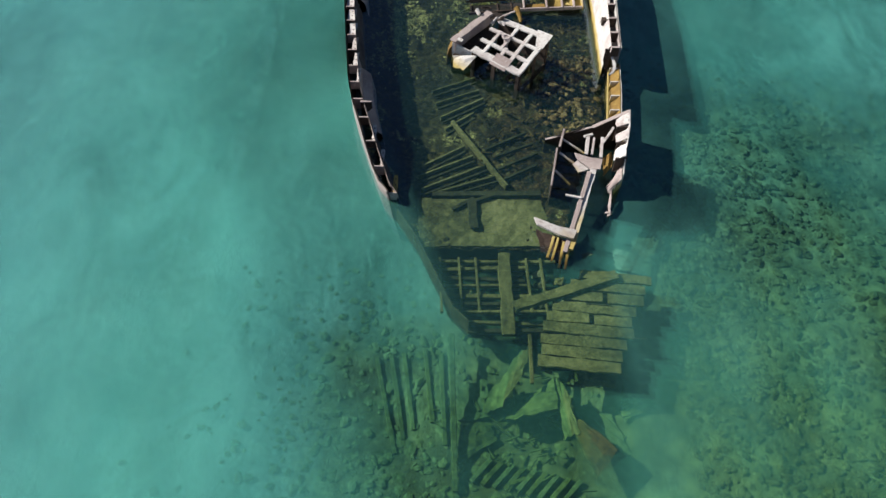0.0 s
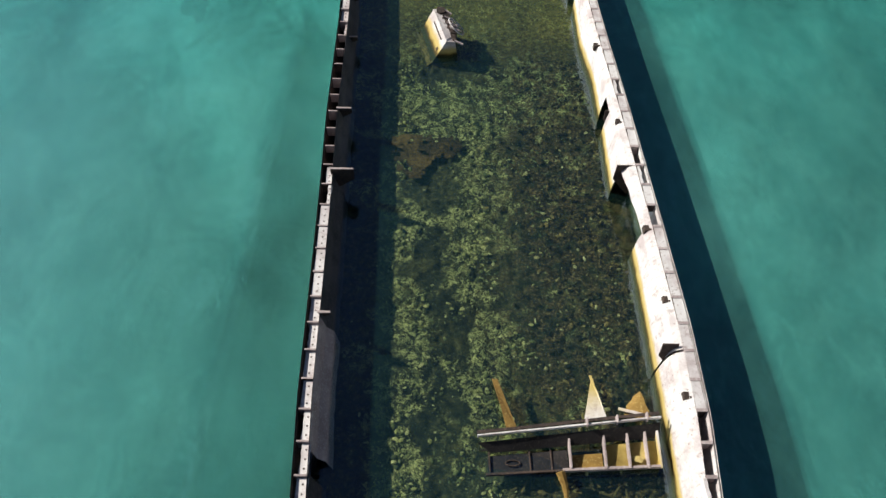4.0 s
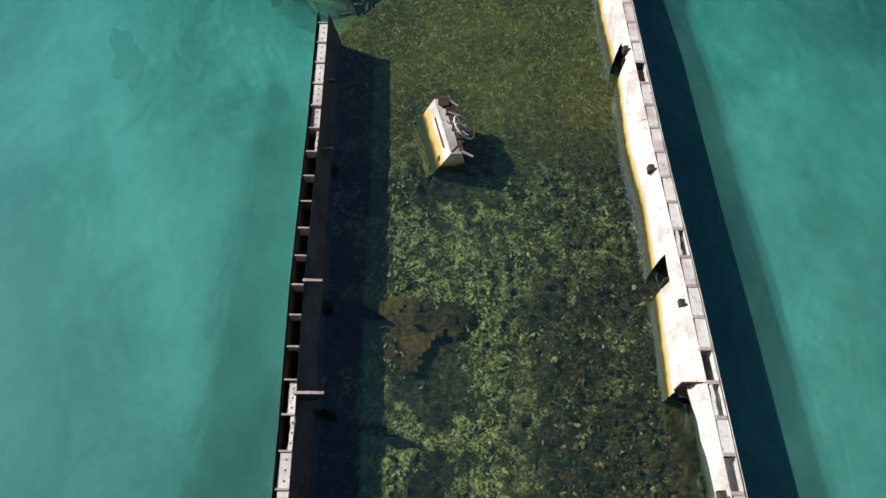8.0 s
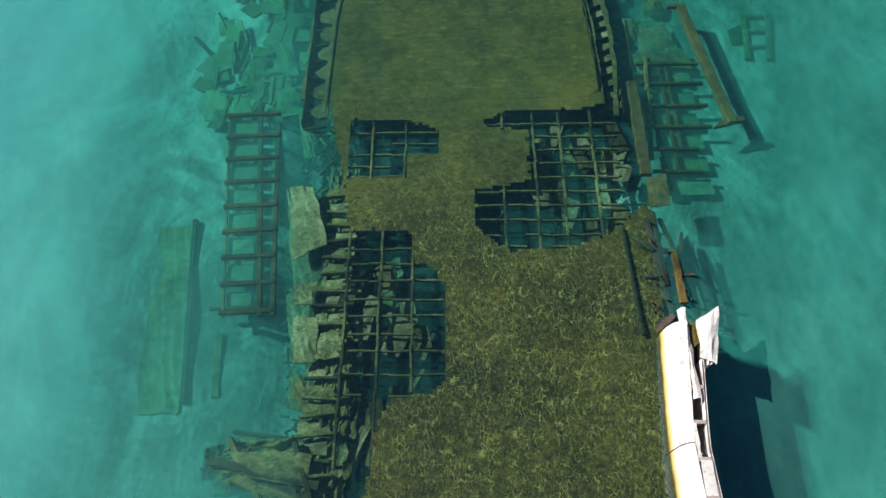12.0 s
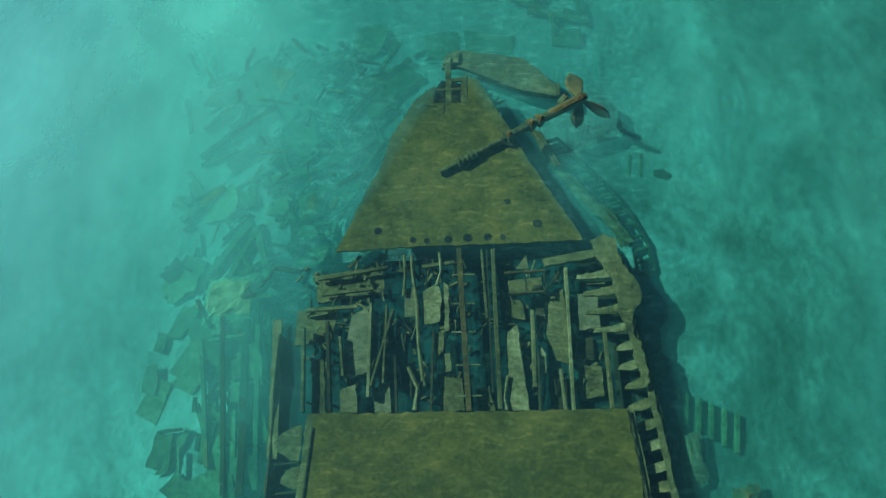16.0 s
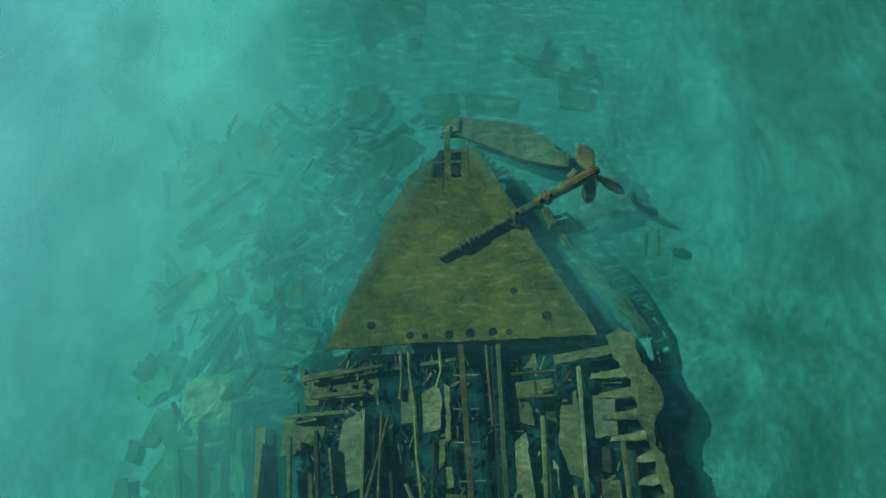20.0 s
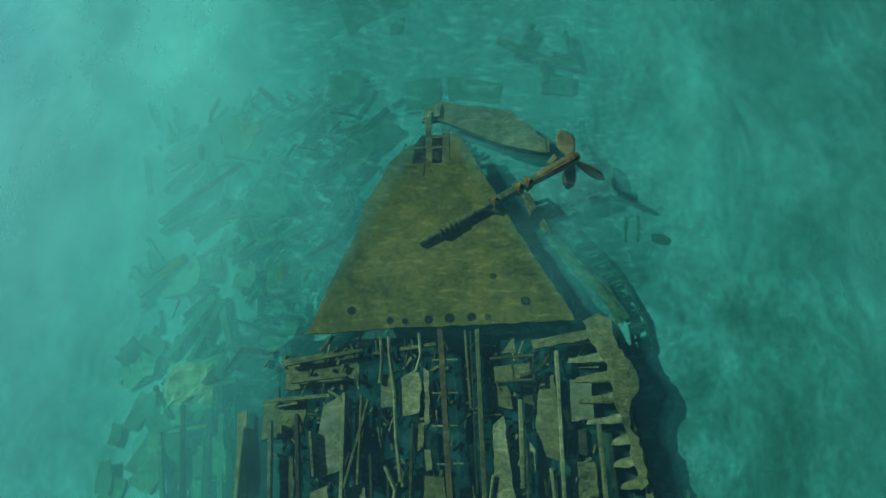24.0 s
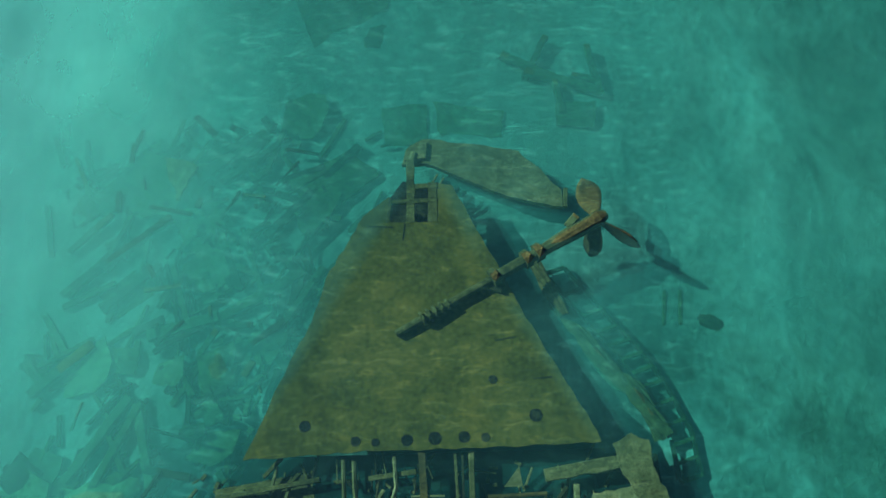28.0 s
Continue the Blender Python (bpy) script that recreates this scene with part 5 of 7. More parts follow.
tray = [(0.52, 15.22, -0.30), (3.58, 15.50, -0.20), (3.60, 14.98, -0.2), (2.0, 14.92, -0.26), (0.52, 14.80, -0.30)]
part("tray_plate", slab(tray, 0, 0.02), SUNKDARK, girder)
part("lower_flange", block((1.85, 14.92, 0.06), (3.60, 14.99, 0.12), 0.05, 0.09), PINK, girder)
part("lower_flange", block((0.50, 14.86, -0.05), (1.85, 14.92, 0.04), 0.04, 0.07), DARK, girder)
for x, m in ((1.98, PINK), (2.60, PINK), (3.02, PINK), (3.34, PINK), (3.56, STEEL)):
    y = 15.26 + 0.09 * (x - 0.5)
    part("divider", block((x, y + 0.05, 0.12 + 0.04 * x), (x + 0.02, 14.96, 0.02 + 0.025 * x), 0.03, 0.14), m, girder)
part("panel", slab([(0.54, 15.18, -0.02), (1.96, 15.30, 0.03), (1.96, 14.97, 0.0), (0.54, 14.86, -0.07)], 0, 0.02), NEAR_BLACK, girder)
hatch = [Vector((0.98 + 0.13 * math.cos(0.4 * k), 15.06 + 0.05 * math.sin(0.4 * k), 0.0)) for k in range(17)]
part("oval_rim", rod(hatch, 0.012, 6), DARK, girder)
for x in (0.56, 1.28, 1.66):
    y = 15.26 + 0.09 * (x - 0.5)
    part("divider", block((x, y, 0.0 + 0.02 * x), (x + 0.02, 14.92, -0.06 + 0.025 * x), 0.025, 0.05), DARK, girder)
part("tray_lip", block((0.42, 15.26, 0.05), (3.60, 15.56, 0.20), 0.02, 0.05), NEAR_BLACK, girder)
part("ochre_tray", slab([(2.02, 15.20, 0.03), (2.58, 15.24, 0.05), (2.58, 14.99, 0.04), (2.02, 14.97, 0.02)], 0, 0.015), OCHRE, girder)
part("white_tray", slab([(2.62, 15.38, 0.07), (3.56, 15.46, 0.12), (3.56, 15.02, 0.09), (2.62, 15.0, 0.05)], 0, 0.015), STEEL, girder)
part("loose_lump", pebble(4, 1.0) and ([(3.2 + v[0] * 0.12, 15.12 + v[1] * 0.1, 0.12 + v[2] * 0.1) for v in stone_shapes[4][0]], stone_shapes[4][1]), STEEL, girder)
for x, y0, y1, m in ((0.82, 15.55, 16.62, OCHRE), (2.56, 15.80, 16.72, STEEL)):
    part("prong", slab([(x + 0.26 * (1 if m is OCHRE else -1) * 1.0, y0, 0.26), (x + (0.06 if m is OCHRE else 0.14), y0, 0.28), (x - 0.04 if m is OCHRE else x + 0.05, y0 + 0.55, 0.22), (x - 0.16 if m is OCHRE else x - 0.05, y1, 0.14), (x - 0.06 if m is OCHRE else x + 0.0, y1, 0.14), (x, y0 + 0.5, 0.2)][:5], 0, 0.03), m, girder)
part("end_fin", bent_plate([(3.05, 15.90, 0.16), (3.5, 15.80, 0.3), (3.44, 16.40, 0.16), (3.2, 16.22, 0.06)], 4, 4, 0.05, 0.02, 6), OCHRE, girder)
part("end_strut", block((2.95, 16.02, 0.22), (3.40, 15.86, 0.30), 0.06, 0.03), STEEL, girder)
horn = [(1.78 + 0.10 * math.sin(a), 14.86 - 0.26 * a, 0.16 - 0.10 * a) for a in [0.2 * k for k in range(9)]]
tagged(part("curved_horn", rod(horn, [0.085 - 0.006 * k for k in range(9)], 8, 0.1), OCHRE), "curved ochre pipe end rising from the water", "pipe")

# ---- red-brown weed mat on the hold floor ----
mat_outline = [(-1.55, 23.31), (-1.26, 23.49), (-0.5, 23.40), (0.15, 23.36), (0.22, 23.02), (0.0, 22.75), (-0.35, 22.78), (-0.59, 22.60), (-0.72, 22.3), (-0.83, 21.98), (-1.1, 22.05), (-1.35, 22.19)]
REDWEED = growth("red_brown_weed", [(0.40, (0.010, 0.008, 0.003)), (0.5, (0.065, 0.036, 0.009)), (0.60, (0.17, 0.098, 0.024))], 11.0, (0.3, 0.2, 0.06), 0.0, 0.03)
mx = fy(-1.7, 0.35)
my = fy(21.9, 23.6)
tagged(sheet("weed_mat", mx, my, lambda x, y: -0.20 + 0.05 * noise.noise((x * 6, y * 6, 2)), REDWEED, keep=lambda x, y: inside(x + 0.13 * noise.noise((x * 5, y * 5, 5)), y + 0.13 * noise.noise((x * 5, y * 5, 9)), mat_outline) and noise.noise((x * 7, y * 7, 3.3)) < 0.33), "red-brown weed mat on the hold floor", "weed", kind="stuff")

# ---- winch block with hand wheel ----
winch = thing("hand_winch", (-0.3, 27.0, -0.35), "tipped bleached winch casing with a spoked hand wheel", "winch")
A0, A1 = Vector((-0.96, 27.66, -0.25)), Vector((-0.62, 26.28, -0.25))
T0, T1 = Vector((-0.58, 27.72, 0.50)), Vector((-0.22, 26.34, 0.46))
R0, R1 = Vector((-0.30, 27.74, 0.46)), Vector((0.02, 26.40, 0.38))
G0, G1 = Vector((-0.15, 27.66, -0.3)), Vector((0.12, 26.42, -0.3))
part("casing", ([A0, A1, T1, T0, R1, R0, G1, G0], [(0, 1, 2, 3), (3, 2, 4, 5), (5, 4, 6, 7), (0, 3, 5, 7), (1, 6, 4, 2), (0, 7, 6, 1)]), STEEL, winch, "white plating, ochre at the water")
mid = lambda a, b, u: a.lerp(b, u)
part("cover_plate", slab([tuple(mid(T0, T1, 0.14) + Vector((0.0, 0, .02))), tuple(mid(T0, T1, 0.97) + Vector((0, 0, .02))), tuple(mid(R0, R1, 0.86) + Vector((-.06, 0, .03))), tuple(mid(R0, R1, 0.22) + Vector((-.06, 0, .03)))], 0, 0.02), STEEL, winch)
for u0, u1, d in ((0.28, 0.82, 0.18), (0.86, 0.91, 0.5)):
    p, q = mid(mid(T0, A0, d), mid(T1, A1, d), u0), mid(mid(T0, A0, d), mid(T1, A1, d), u1)
    part("slot", block(p + Vector((-0.012, 0, 0.006)), q + Vector((-0.012, 0, 0.006)), 0.03 if u1 - u0 > .1 else 0.1, 0.02, (-0.9, 0, 0.4)), DARK, winch)
for k, (u, du, dx) in enumerate(((0.02, 0.16, 0.0), (0.28, 0.20, 0.05), (0.52, 0.22, 0.06), (0.80, 0.16, 0.0))):
    p = mid(R0, R1, u)
    q = mid(R0, R1, u + du)
    part("dark_bay", slab([tuple(p + Vector((-0.07, 0, 0.05))), tuple(p + Vector((0.04 + dx, 0.02, 0.04))), tuple(q + Vector((0.04 + dx, 0, 0.03))), tuple(q + Vector((-0.05, 0, 0.045)))], 0, 0.03), DARK, winch)
part("end_cap", slab([(-0.50, 27.72, 0.53), (-0.44, 27.80, 0.53), (-0.28, 27.78, 0.52), (-0.26, 27.56, 0.52), (-0.40, 27.50, 0.53), (-0.50, 27.58, 0.53)], 0, 0.10), DARK, winch, "dark rusted corner casing")
for x, y, dx, dy, z, h in ((-0.24, 27.46, 0.10, 0.16, 0.50, 0.22), (-0.18, 27.22, 0.14, 0.14, 0.47, 0.26), (-0.10, 26.98, 0.13, 0.12, 0.45, 0.30), (-0.06, 26.76, 0.11, 0.18, 0.43, 0.3)):
    part("gear_case", slab(ragged([(x - dx, y - dy, z), (x + dx, y - dy * 0.8, z - 0.04), (x + dx, y + dy, z - 0.03), (x - dx * 0.8, y + dy, z)], 0.08, 0.012, int(x * 100) + 90), 0, h), DARK, winch)
for x, y, l in ((-0.20, 27.36, 0.16), (-0.12, 27.10, 0.2), (-0.02, 26.86, 0.16)):
    part("gear_shaft", rod([(x - 0.10, y, 0.52), (x + l, y - 0.06, 0.47)], 0.022, 8, 0.1), PINK, winch)
for u in (0.0, 0.55, 0.97):
    p = mid(R0, R1, u)
    part("bracket", block(p + Vector((-0.02, 0, 0.03)), p + Vector((0.22, -0.10 if u else -0.16, -0.02)), 0.05, 0.05), PINK, winch)
wc = Vector((0.05, 27.05, 0.42))
ax = Vector((0.66, 0.15, 0.74)).normalized()
e1 = ax.cross(Vector((0, 1, 0))).normalized()
e2 = ax.cross(e1)
ring = [wc + e1 * 0.28 * math.cos(a) + e2 * 0.29 * math.sin(a) for a in [2 * math.pi * k / 28 for k in range(29)]]
wheel = part("hand_wheel", rod(ring, 0.019, 8), STEEL, winch, "spoked bleached hand wheel")
for k in range(5):
    a = 2 * math.pi * k / 5 + 0.4
    part("spoke", block(wc - ax * 0.03, wc + e1 * 0.27 * math.cos(a) + e2 * 0.28 * math.sin(a), 0.026, 0.022), STEEL, wheel)
part("hub", rod([wc - ax * 0.12, wc + ax * 0.04], 0.055, 10), PINK, wheel)
part("axle", rod([wc - ax * 0.12, wc - ax * 0.45], 0.04, 8), DARK, winch)

part("rust_skirt", bent_plate([A0 + Vector((-0.13, 0.05, -0.05)), A0 + Vector((0.05, 0.0, 0.06)), A1 + Vector((0.05, 0.0, 0.06)), A1 + Vector((-0.10, -0.02, -0.05))], 5, 14, 0.03, 0.03, 88, 0.05), SUNKRUST, winch, "flaking orange rust round the foot")
part("rust_skirt", bent_plate([A1 + Vector((0.0, 0.02, -0.02)), A1 + Vector((0.05, -0.14, -0.08)), G1 + Vector((-0.05, -0.10, -0.04)), G1 + Vector((0.0, 0.04, 0.0))], 4, 6, 0.02, 0.03, 89, 0.04), SUNKRUST, winch)


# ---- open hatches: lattice of deck beams over the dark hold ----
def lattice(name, label, xs, ys, x0, x1, y0, y1, keep, z=-0.36):
    ob = thing(name, ((x0 + x1) / 2, (y0 + y1) / 2, z - 0.3), label, "deck beams", "beam lattices in the open deck")
    r = random.Random(int(x0 * 10 + y0))
    for x in xs:
        y = y0
        while y < y1:
            e = min(y + 0.45, y1)
            if keep(x, (y + e) / 2):
                part("beam", block((x + r.uniform(-.02, .02), y, z), (x + r.uniform(-.02, .02), e, z), 0.05, 0.09), SUNKDARK if r.random() < 0.4 else SUNK, ob)
            y = e
    for y in ys:
        x = x0
        while x < x1:
            e = min(x + 0.5, x1)
            if keep((x + e) / 2, y) and r.random() < 0.93:
                part("carling", block((x, y + r.uniform(-.02, .02), z - 0.03), (e, y + r.uniform(-.02, .02), z - 0.03), 0.035, 0.07), SUNK, ob)
            x = e
    return ob


in_hatch = lambda n: (lambda x, y: inside(x, y, HATCHES[n]))
lattice("deck_lattice", "rusted beam lattice across a square deck opening", (-2.02, -1.30), (39.2, 38.9, 38.6, 38.3, 38.05), -2.6, -0.55, 37.95, 39.5, in_hatch(0))
lattice("deck_lattice", "rusted beam lattice over the wide torn deck opening", (-2.35, -1.70, -1.06), (36.3, 35.97, 35.6, 35.2, 34.87, 34.5, 34.15, 33.7, 33.3), -2.45, -0.45, 32.0, 36.7, in_hatch(1))
lattice("deck_lattice", "rusted beam lattice over the long starboard deck opening", (0.80, 1.48, 2.05, 2.75), (39.4, 39.05, 38.7, 38.35, 38.0, 37.64, 37.3, 36.95, 36.6, 36.35), 0.2, 3.3, 36.1, 39.8, in_hatch(2))

rnd = random.Random(3)
for k in range(48):
    if k < 26:
        x, y = rnd.uniform(-2.4, -0.6), rnd.uniform(31.8, 36.4)
        if not inside(x, y, HATCHES[1]):
            continue
    else:
        x, y = rnd.uniform(1.5, 3.4), rnd.uniform(36.6, 39.4)
    a = rnd.uniform(-0.5, 0.5)
    l, w = rnd.uniform(0.2, 0.5), rnd.uniform(0.08, 0.2)
    z = -0.62 + rnd.uniform(-0.18, 0.12)
    d, s = Vector((math.sin(a), math.cos(a), 0)) * l, Vector((math.cos(a), -math.sin(a), 0)) * w
    c = Vector((x, y, z))
    tagged(part("plate_scrap", bent_plate([c - s - d, c + s - d, c + s + d, c - s + d], 3, 3, rnd.uniform(-.05, .05), 0.02, k), rnd.choice((SUNK, SUNKDARK, PALE))), "torn scrap of plating lying in the open hold", "plate", "scraps in the open hold")

# pale slabs and toothed frames along the sunken port side
rnd = random.Random(8)
slabs = (((-3.78, 37.9), (-3.25, 37.88), (-2.85, 36.5), (-3.5, 36.1)), ((-3.42, 35.62), (-3.0, 35.62), (-2.95, 35.12), (-3.36, 35.12)), ((-3.38, 34.9), (-2.92, 34.9), (-2.84, 33.95), (-3.28, 33.95)), ((-2.87, 34.55), (-2.4, 34.6), (-2.35, 34.1), (-2.85, 34.0)))
for k, q in enumerate(slabs):
    loose_plate([(x, y, -0.52 + 0.03 * i) for i, (x, y) in enumerate(q)], 0.03, SANDED, "pale silted slab of decking on the port side", 80 + k, group="slabs on the port side")
side_frames = thing("port_side_frames", (-2.6, 34.0, -1.0), "sunken port side frames with torn plating between them", "ship frames")
for k in range(20):
    y = 30.8 + 0.36 * k
    xo = curve_at([(30.8, -3.0), (33, -2.75), (37, -2.55), (38, -2.7)], y)
    part("frame", block((xo - 0.32, y, -0.52 + rnd.uniform(-.06, .06)), (xo + 0.42 + rnd.uniform(-.1, .2), y + rnd.uniform(-.08, .08), -0.50), 0.055, 0.12), SUNK if k % 4 else SUNKDARK, side_frames)
    part("frame_plate", bent_plate([(xo - 0.30, y + .06, -0.66), (xo + 0.30, y + .06, -0.58), (xo + 0.28, y + .30, -0.6), (xo - 0.32, y + .28, -0.68)], 3, 3, 0.04, 0.02, k), rnd.choice((SUNK, PALE, SANDED)), side_frames)
part("shelf", bent_plate([(-3.0, 31.0, -0.70), (-2.1, 31.2, -0.64), (-2.4, 37.8, -0.66), (-3.1, 37.8, -0.74)], 10, 40, 0.05, 0.03, 9, 0.10), SUNK, side_frames)

pile = thing("wreckage_pile", (-3.3, 32.0, -1.2), "dark weedy pile of broken hull frames off the port side", "wreckage")
for k, (a, b, w) in enumerate((((-4.6, 32.2, -0.6), (-2.6, 31.75, -0.5), 0.16), ((-4.1, 31.9, -0.6), (-2.8, 31.4, -0.55), 0.18), ((-3.7, 31.5, -0.65), (-2.4, 30.8, -0.5), 0.16), ((-4.3, 32.6, -0.6), (-3.5, 31.3, -0.6), 0.10), ((-3.1, 32.5, -0.5), (-2.4, 30.7, -0.5), 0.10))):
    part("frame", block(a, b, w, 0.14), SUNK if k % 2 else SUNKDARK, pile)
part("plate", bent_plate([(-4.3, 32.35, -0.5), (-2.75, 32.3, -0.42), (-2.8, 31.75, -0.45), (-3.9, 31.9, -0.55)], 8, 4, 0.06, 0.03, 14), SUNK, pile)
part("plate", bent_plate([(-3.9, 31.85, -0.6), (-2.7, 31.7, -0.5), (-2.5, 30.9, -0.5), (-3.3, 31.2, -0.65)], 8, 4, 0.06, 0.03, 15), SUNKDARK, pile)
part("tail_plate", bent_plate([(-3.2, 31.0, -0.5), (-2.5, 31.0, -0.35), (-2.3, 30.2, -0.3), (-2.9, 30.1, -0.45)], 6, 6, 0.05, 0.03, 16), SUNK, pile)

# ladder-like frame and long slab off the port side
ladder = thing("side_frame_ladder", (-4.8, 37.5, -1.1), "sunken ladder-like side frame with silt-filled bays", "ship frames")
part("rail", block((-4.78, 40.4, -0.76), (-4.10, 35.0, -0.70), 0.10, 0.10), SUNKDARK, ladder)
part("rail", block((-4.28, 39.8, -0.74), (-3.84, 35.0, -0.70), 0.10, 0.10), SUNKDARK, ladder)
part("rail", block((-5.46, 40.1, -0.80), (-4.86, 35.0, -0.78), 0.06, 0.06), SUNK, ladder)
for k in range(9):
    y = 40.0 - 0.615 * k
    xa = curve_at([(35.1, -4.92), (40, -5.48)], y)
    xb = curve_at([(35.1, -3.85), (40, -4.25)], y)
    part("rung", block((xa, y, -0.72), (xb, y + 0.04, -0.68), 0.10, 0.10), SUNKDARK, ladder)
    if k < 8:
        part("bay_plate", bent_plate([(xa + 0.1, y - 0.52, -0.86), (xb - 0.45, y - 0.52, -0.84), (xb - 0.48, y - 0.08, -0.84), (xa + 0.06, y - 0.08, -0.86)], 3, 3, 0.03, 0.02, k), PALE, ladder)
loose_plate([(-6.66, 37.25, -1.15), (-5.86, 37.25, -1.1), (-5.55, 33.2, -1.15), (-6.45, 33.2, -1.2)], 0.03, SANDED, "long narrow silted slab on the sand", 90, "long_slab", n=8)
loose_bar((-5.9, 37.4, -1.1), (-5.5, 33.4, -1.15), 0.10, 0.14, SUNKDARK, "dark bar along the edge of a sunken slab")
loose_bar((-5.0, 34.8, -1.2), (-4.9, 33.5, -1.3), 0.16, 0.1, SUNK, "short timber lying on the sand")
loose_plate([(-9.4, 31.6, -1.45), (-8.7, 31.8, -1.4), (-7.2, 28.9, -1.45), (-8.0, 28.7, -1.5)], 0.08, SUNKDARK, "dark weedy plate far off on the sand", 91, n=5)
loose_plate([(-9.0, 30.0, -1.45), (-8.2, 31.2, -1.4), (-7.6, 30.2, -1.4), (-8.4, 29.2, -1.5)], 0.15, SUNKDARK, "dark weedy lump of wreckage far off", 92, n=5)

# ---- starboard wreckage beyond the standing side ----
torn = thing("torn_side_end", (3.85, 34.4, -0.6), "torn white end of the starboard side with a folded plate", "ship hull")
part("folded_plate", bent_plate([(3.86, 33.62, 0.78), (4.10, 33.50, 0.80), (4.34, 34.56, 0.70), (3.92, 34.30, 0.70)], 5, 6, 0.05, 0.025, 31), STEEL, torn)
part("inner_strip", bent_plate([(3.62, 32.9, 0.82), (3.74, 32.9, 0.82), (3.80, 34.6, 0.55), (3.70, 34.6, 0.50)], 2, 8, 0.03, 0.02, 32), STEEL, torn)
part("ochre_fold", bent_plate([(3.78, 33.8, 0.60), (3.92, 33.9, 0.66), (3.90, 34.35, 0.60), (3.78, 34.3, 0.5)], 3, 3, 0.04, 0.02, 33), SUNKRUST, torn)
# dark plate carries the shade of the opening in the torn end
part("dark_gap", bent_plate([(3.64, 33.2, 0.5), (3.9, 33.2, 0.5), (3.92, 34.1, 0.45), (3.68, 34.1, 0.4)], 3, 3, -0.05, 0.02, 34), DARK, torn)
part("side_plate", bent_plate([(4.02, 33.5, 0.76), (4.06, 33.5, -0.9), (4.1, 34.45, -0.9), (4.12, 34.45, 0.5)], 4, 4, 0.0, 0.025, 35), STEEL, torn)
part("torn_rag", bent_plate([(3.38, 34.28, 0.1), (3.72, 34.55, 0.2), (3.74, 34.7, 0.05), (3.5, 34.62, -0.1)], 3, 3, 0.03, 0.02, 36), DARK, torn)
frames = thing("starboard_frame_stubs", (3.8, 36.2, -0.9), "twisted rusted frame stubs continuing the starboard side", "ship frames")
for a, b, w, m in (((3.62, 36.9, -0.25), (3.78, 34.7, -0.1), 0.08, DARK), ((3.75, 37.0, -0.2), (3.75, 35.3, -0.05), 0.09, SUNKDARK), ((4.0, 36.1, -0.1), (3.98, 34.9, 0.05), 0.14, SUNKRUST), ((4.3, 36.6, -0.35), (4.05, 35.6, -0.1), 0.06, DARK), ((3.4, 36.3, -0.3), (3.9, 36.0, -0.05), 0.07, SUNKDARK), ((3.45, 35.6, -0.3), (4.3, 35.5, 0.0), 0.05, DARK), ((3.3, 36.5, -0.3), (3.65, 36.1, -0.15), 0.1, SUNKDARK), ((3.12, 36.7, -0.28), (3.24, 34.4, -0.26), 0.05, SUNKDARK), ((3.9, 36.9, -0.3), (4.1, 35.9, -0.15), 0.08, SUNKDARK)):
    part("stub", block(a, b, w, 0.08), m, frames)
part("ochre_plate", bent_plate([(3.70, 37.75, -0.12), (4.10, 37.85, -0.05), (4.08, 37.1, -0.08), (3.72, 37.1, -0.15)], 4, 4, 0.05, 0.03, 41), SUNKRUST, frames)
part("torn_plate", bent_plate([(3.2, 36.6, -0.35), (3.7, 36.7, -0.3), (3.75, 35.2, -0.3), (3.3, 35.0, -0.35)], 5, 6, -0.06, 0.03, 42), SUNK, frames)
for k in range(9):
    x, y = 3.5 + 0.5 * rnd.random(), 34.8 + 2.2 * rnd.random()
    part("shard", block((x, y, -0.25), (x + rnd.uniform(-.2, .3), y + rnd.uniform(-.3, .2), 0.02), 0.04, 0.03), rnd.choice((DARK, SUNKRUST, SUNKDARK)), frames)

bars = thing("starboard_side_grid", (4.8, 40.8, -1.2), "sunken side frame grid with an ochre outer bar", "ship frames")
part("outer_bar", block((5.26, 42.9, -0.38), (5.84, 39.35, -0.36), 0.22, 0.14), SUNKRUST, bars, "rust-orange outer bar")
part("bar_foot", slab([(5.42, 39.24, -0.36), (6.14, 39.42, -0.34), (6.10, 39.52, -0.34), (5.70, 39.50, -0.34)], 0, 0.1), SUNKRUST, bars)
part("bar_head", block((4.95, 42.95, -0.4), (5.36, 42.90, -0.36), 0.12, 0.1), SUNKRUST, bars)
part("inner_bar", block((3.82, 40.62, -0.46), (3.78, 38.0, -0.34), 0.24, 0.12), SUNKRUST, bars, "rust-brown inner bar")
part("inner_rail", block((4.30, 41.6, -0.66), (4.05, 38.6, -0.62), 0.09, 0.1), SUNK, bars)
part("inner_rail", block((4.75, 41.4, -0.7), (4.78, 38.9, -0.72), 0.07, 0.08), SUNKDARK, bars)
for k, y in enumerate((41.35, 40.75, 40.1, 39.5, 38.9, 38.3)):
    part("cross_bar", block((4.05, y, -0.66), (5.5 if k < 4 else 5.1, y - 0.05, -0.62), 0.07, 0.09), SUNKDARK, bars)
    part("bay_plate", bent_plate([(4.3, y - 0.5, -0.84), (5.35, y - 0.5, -0.82), (5.3, y - 0.1, -0.82), (4.3, y - 0.1, -0.84)], 4, 3, 0.03, 0.02, 50 + k), PALE if k % 2 else SUNK, bars)
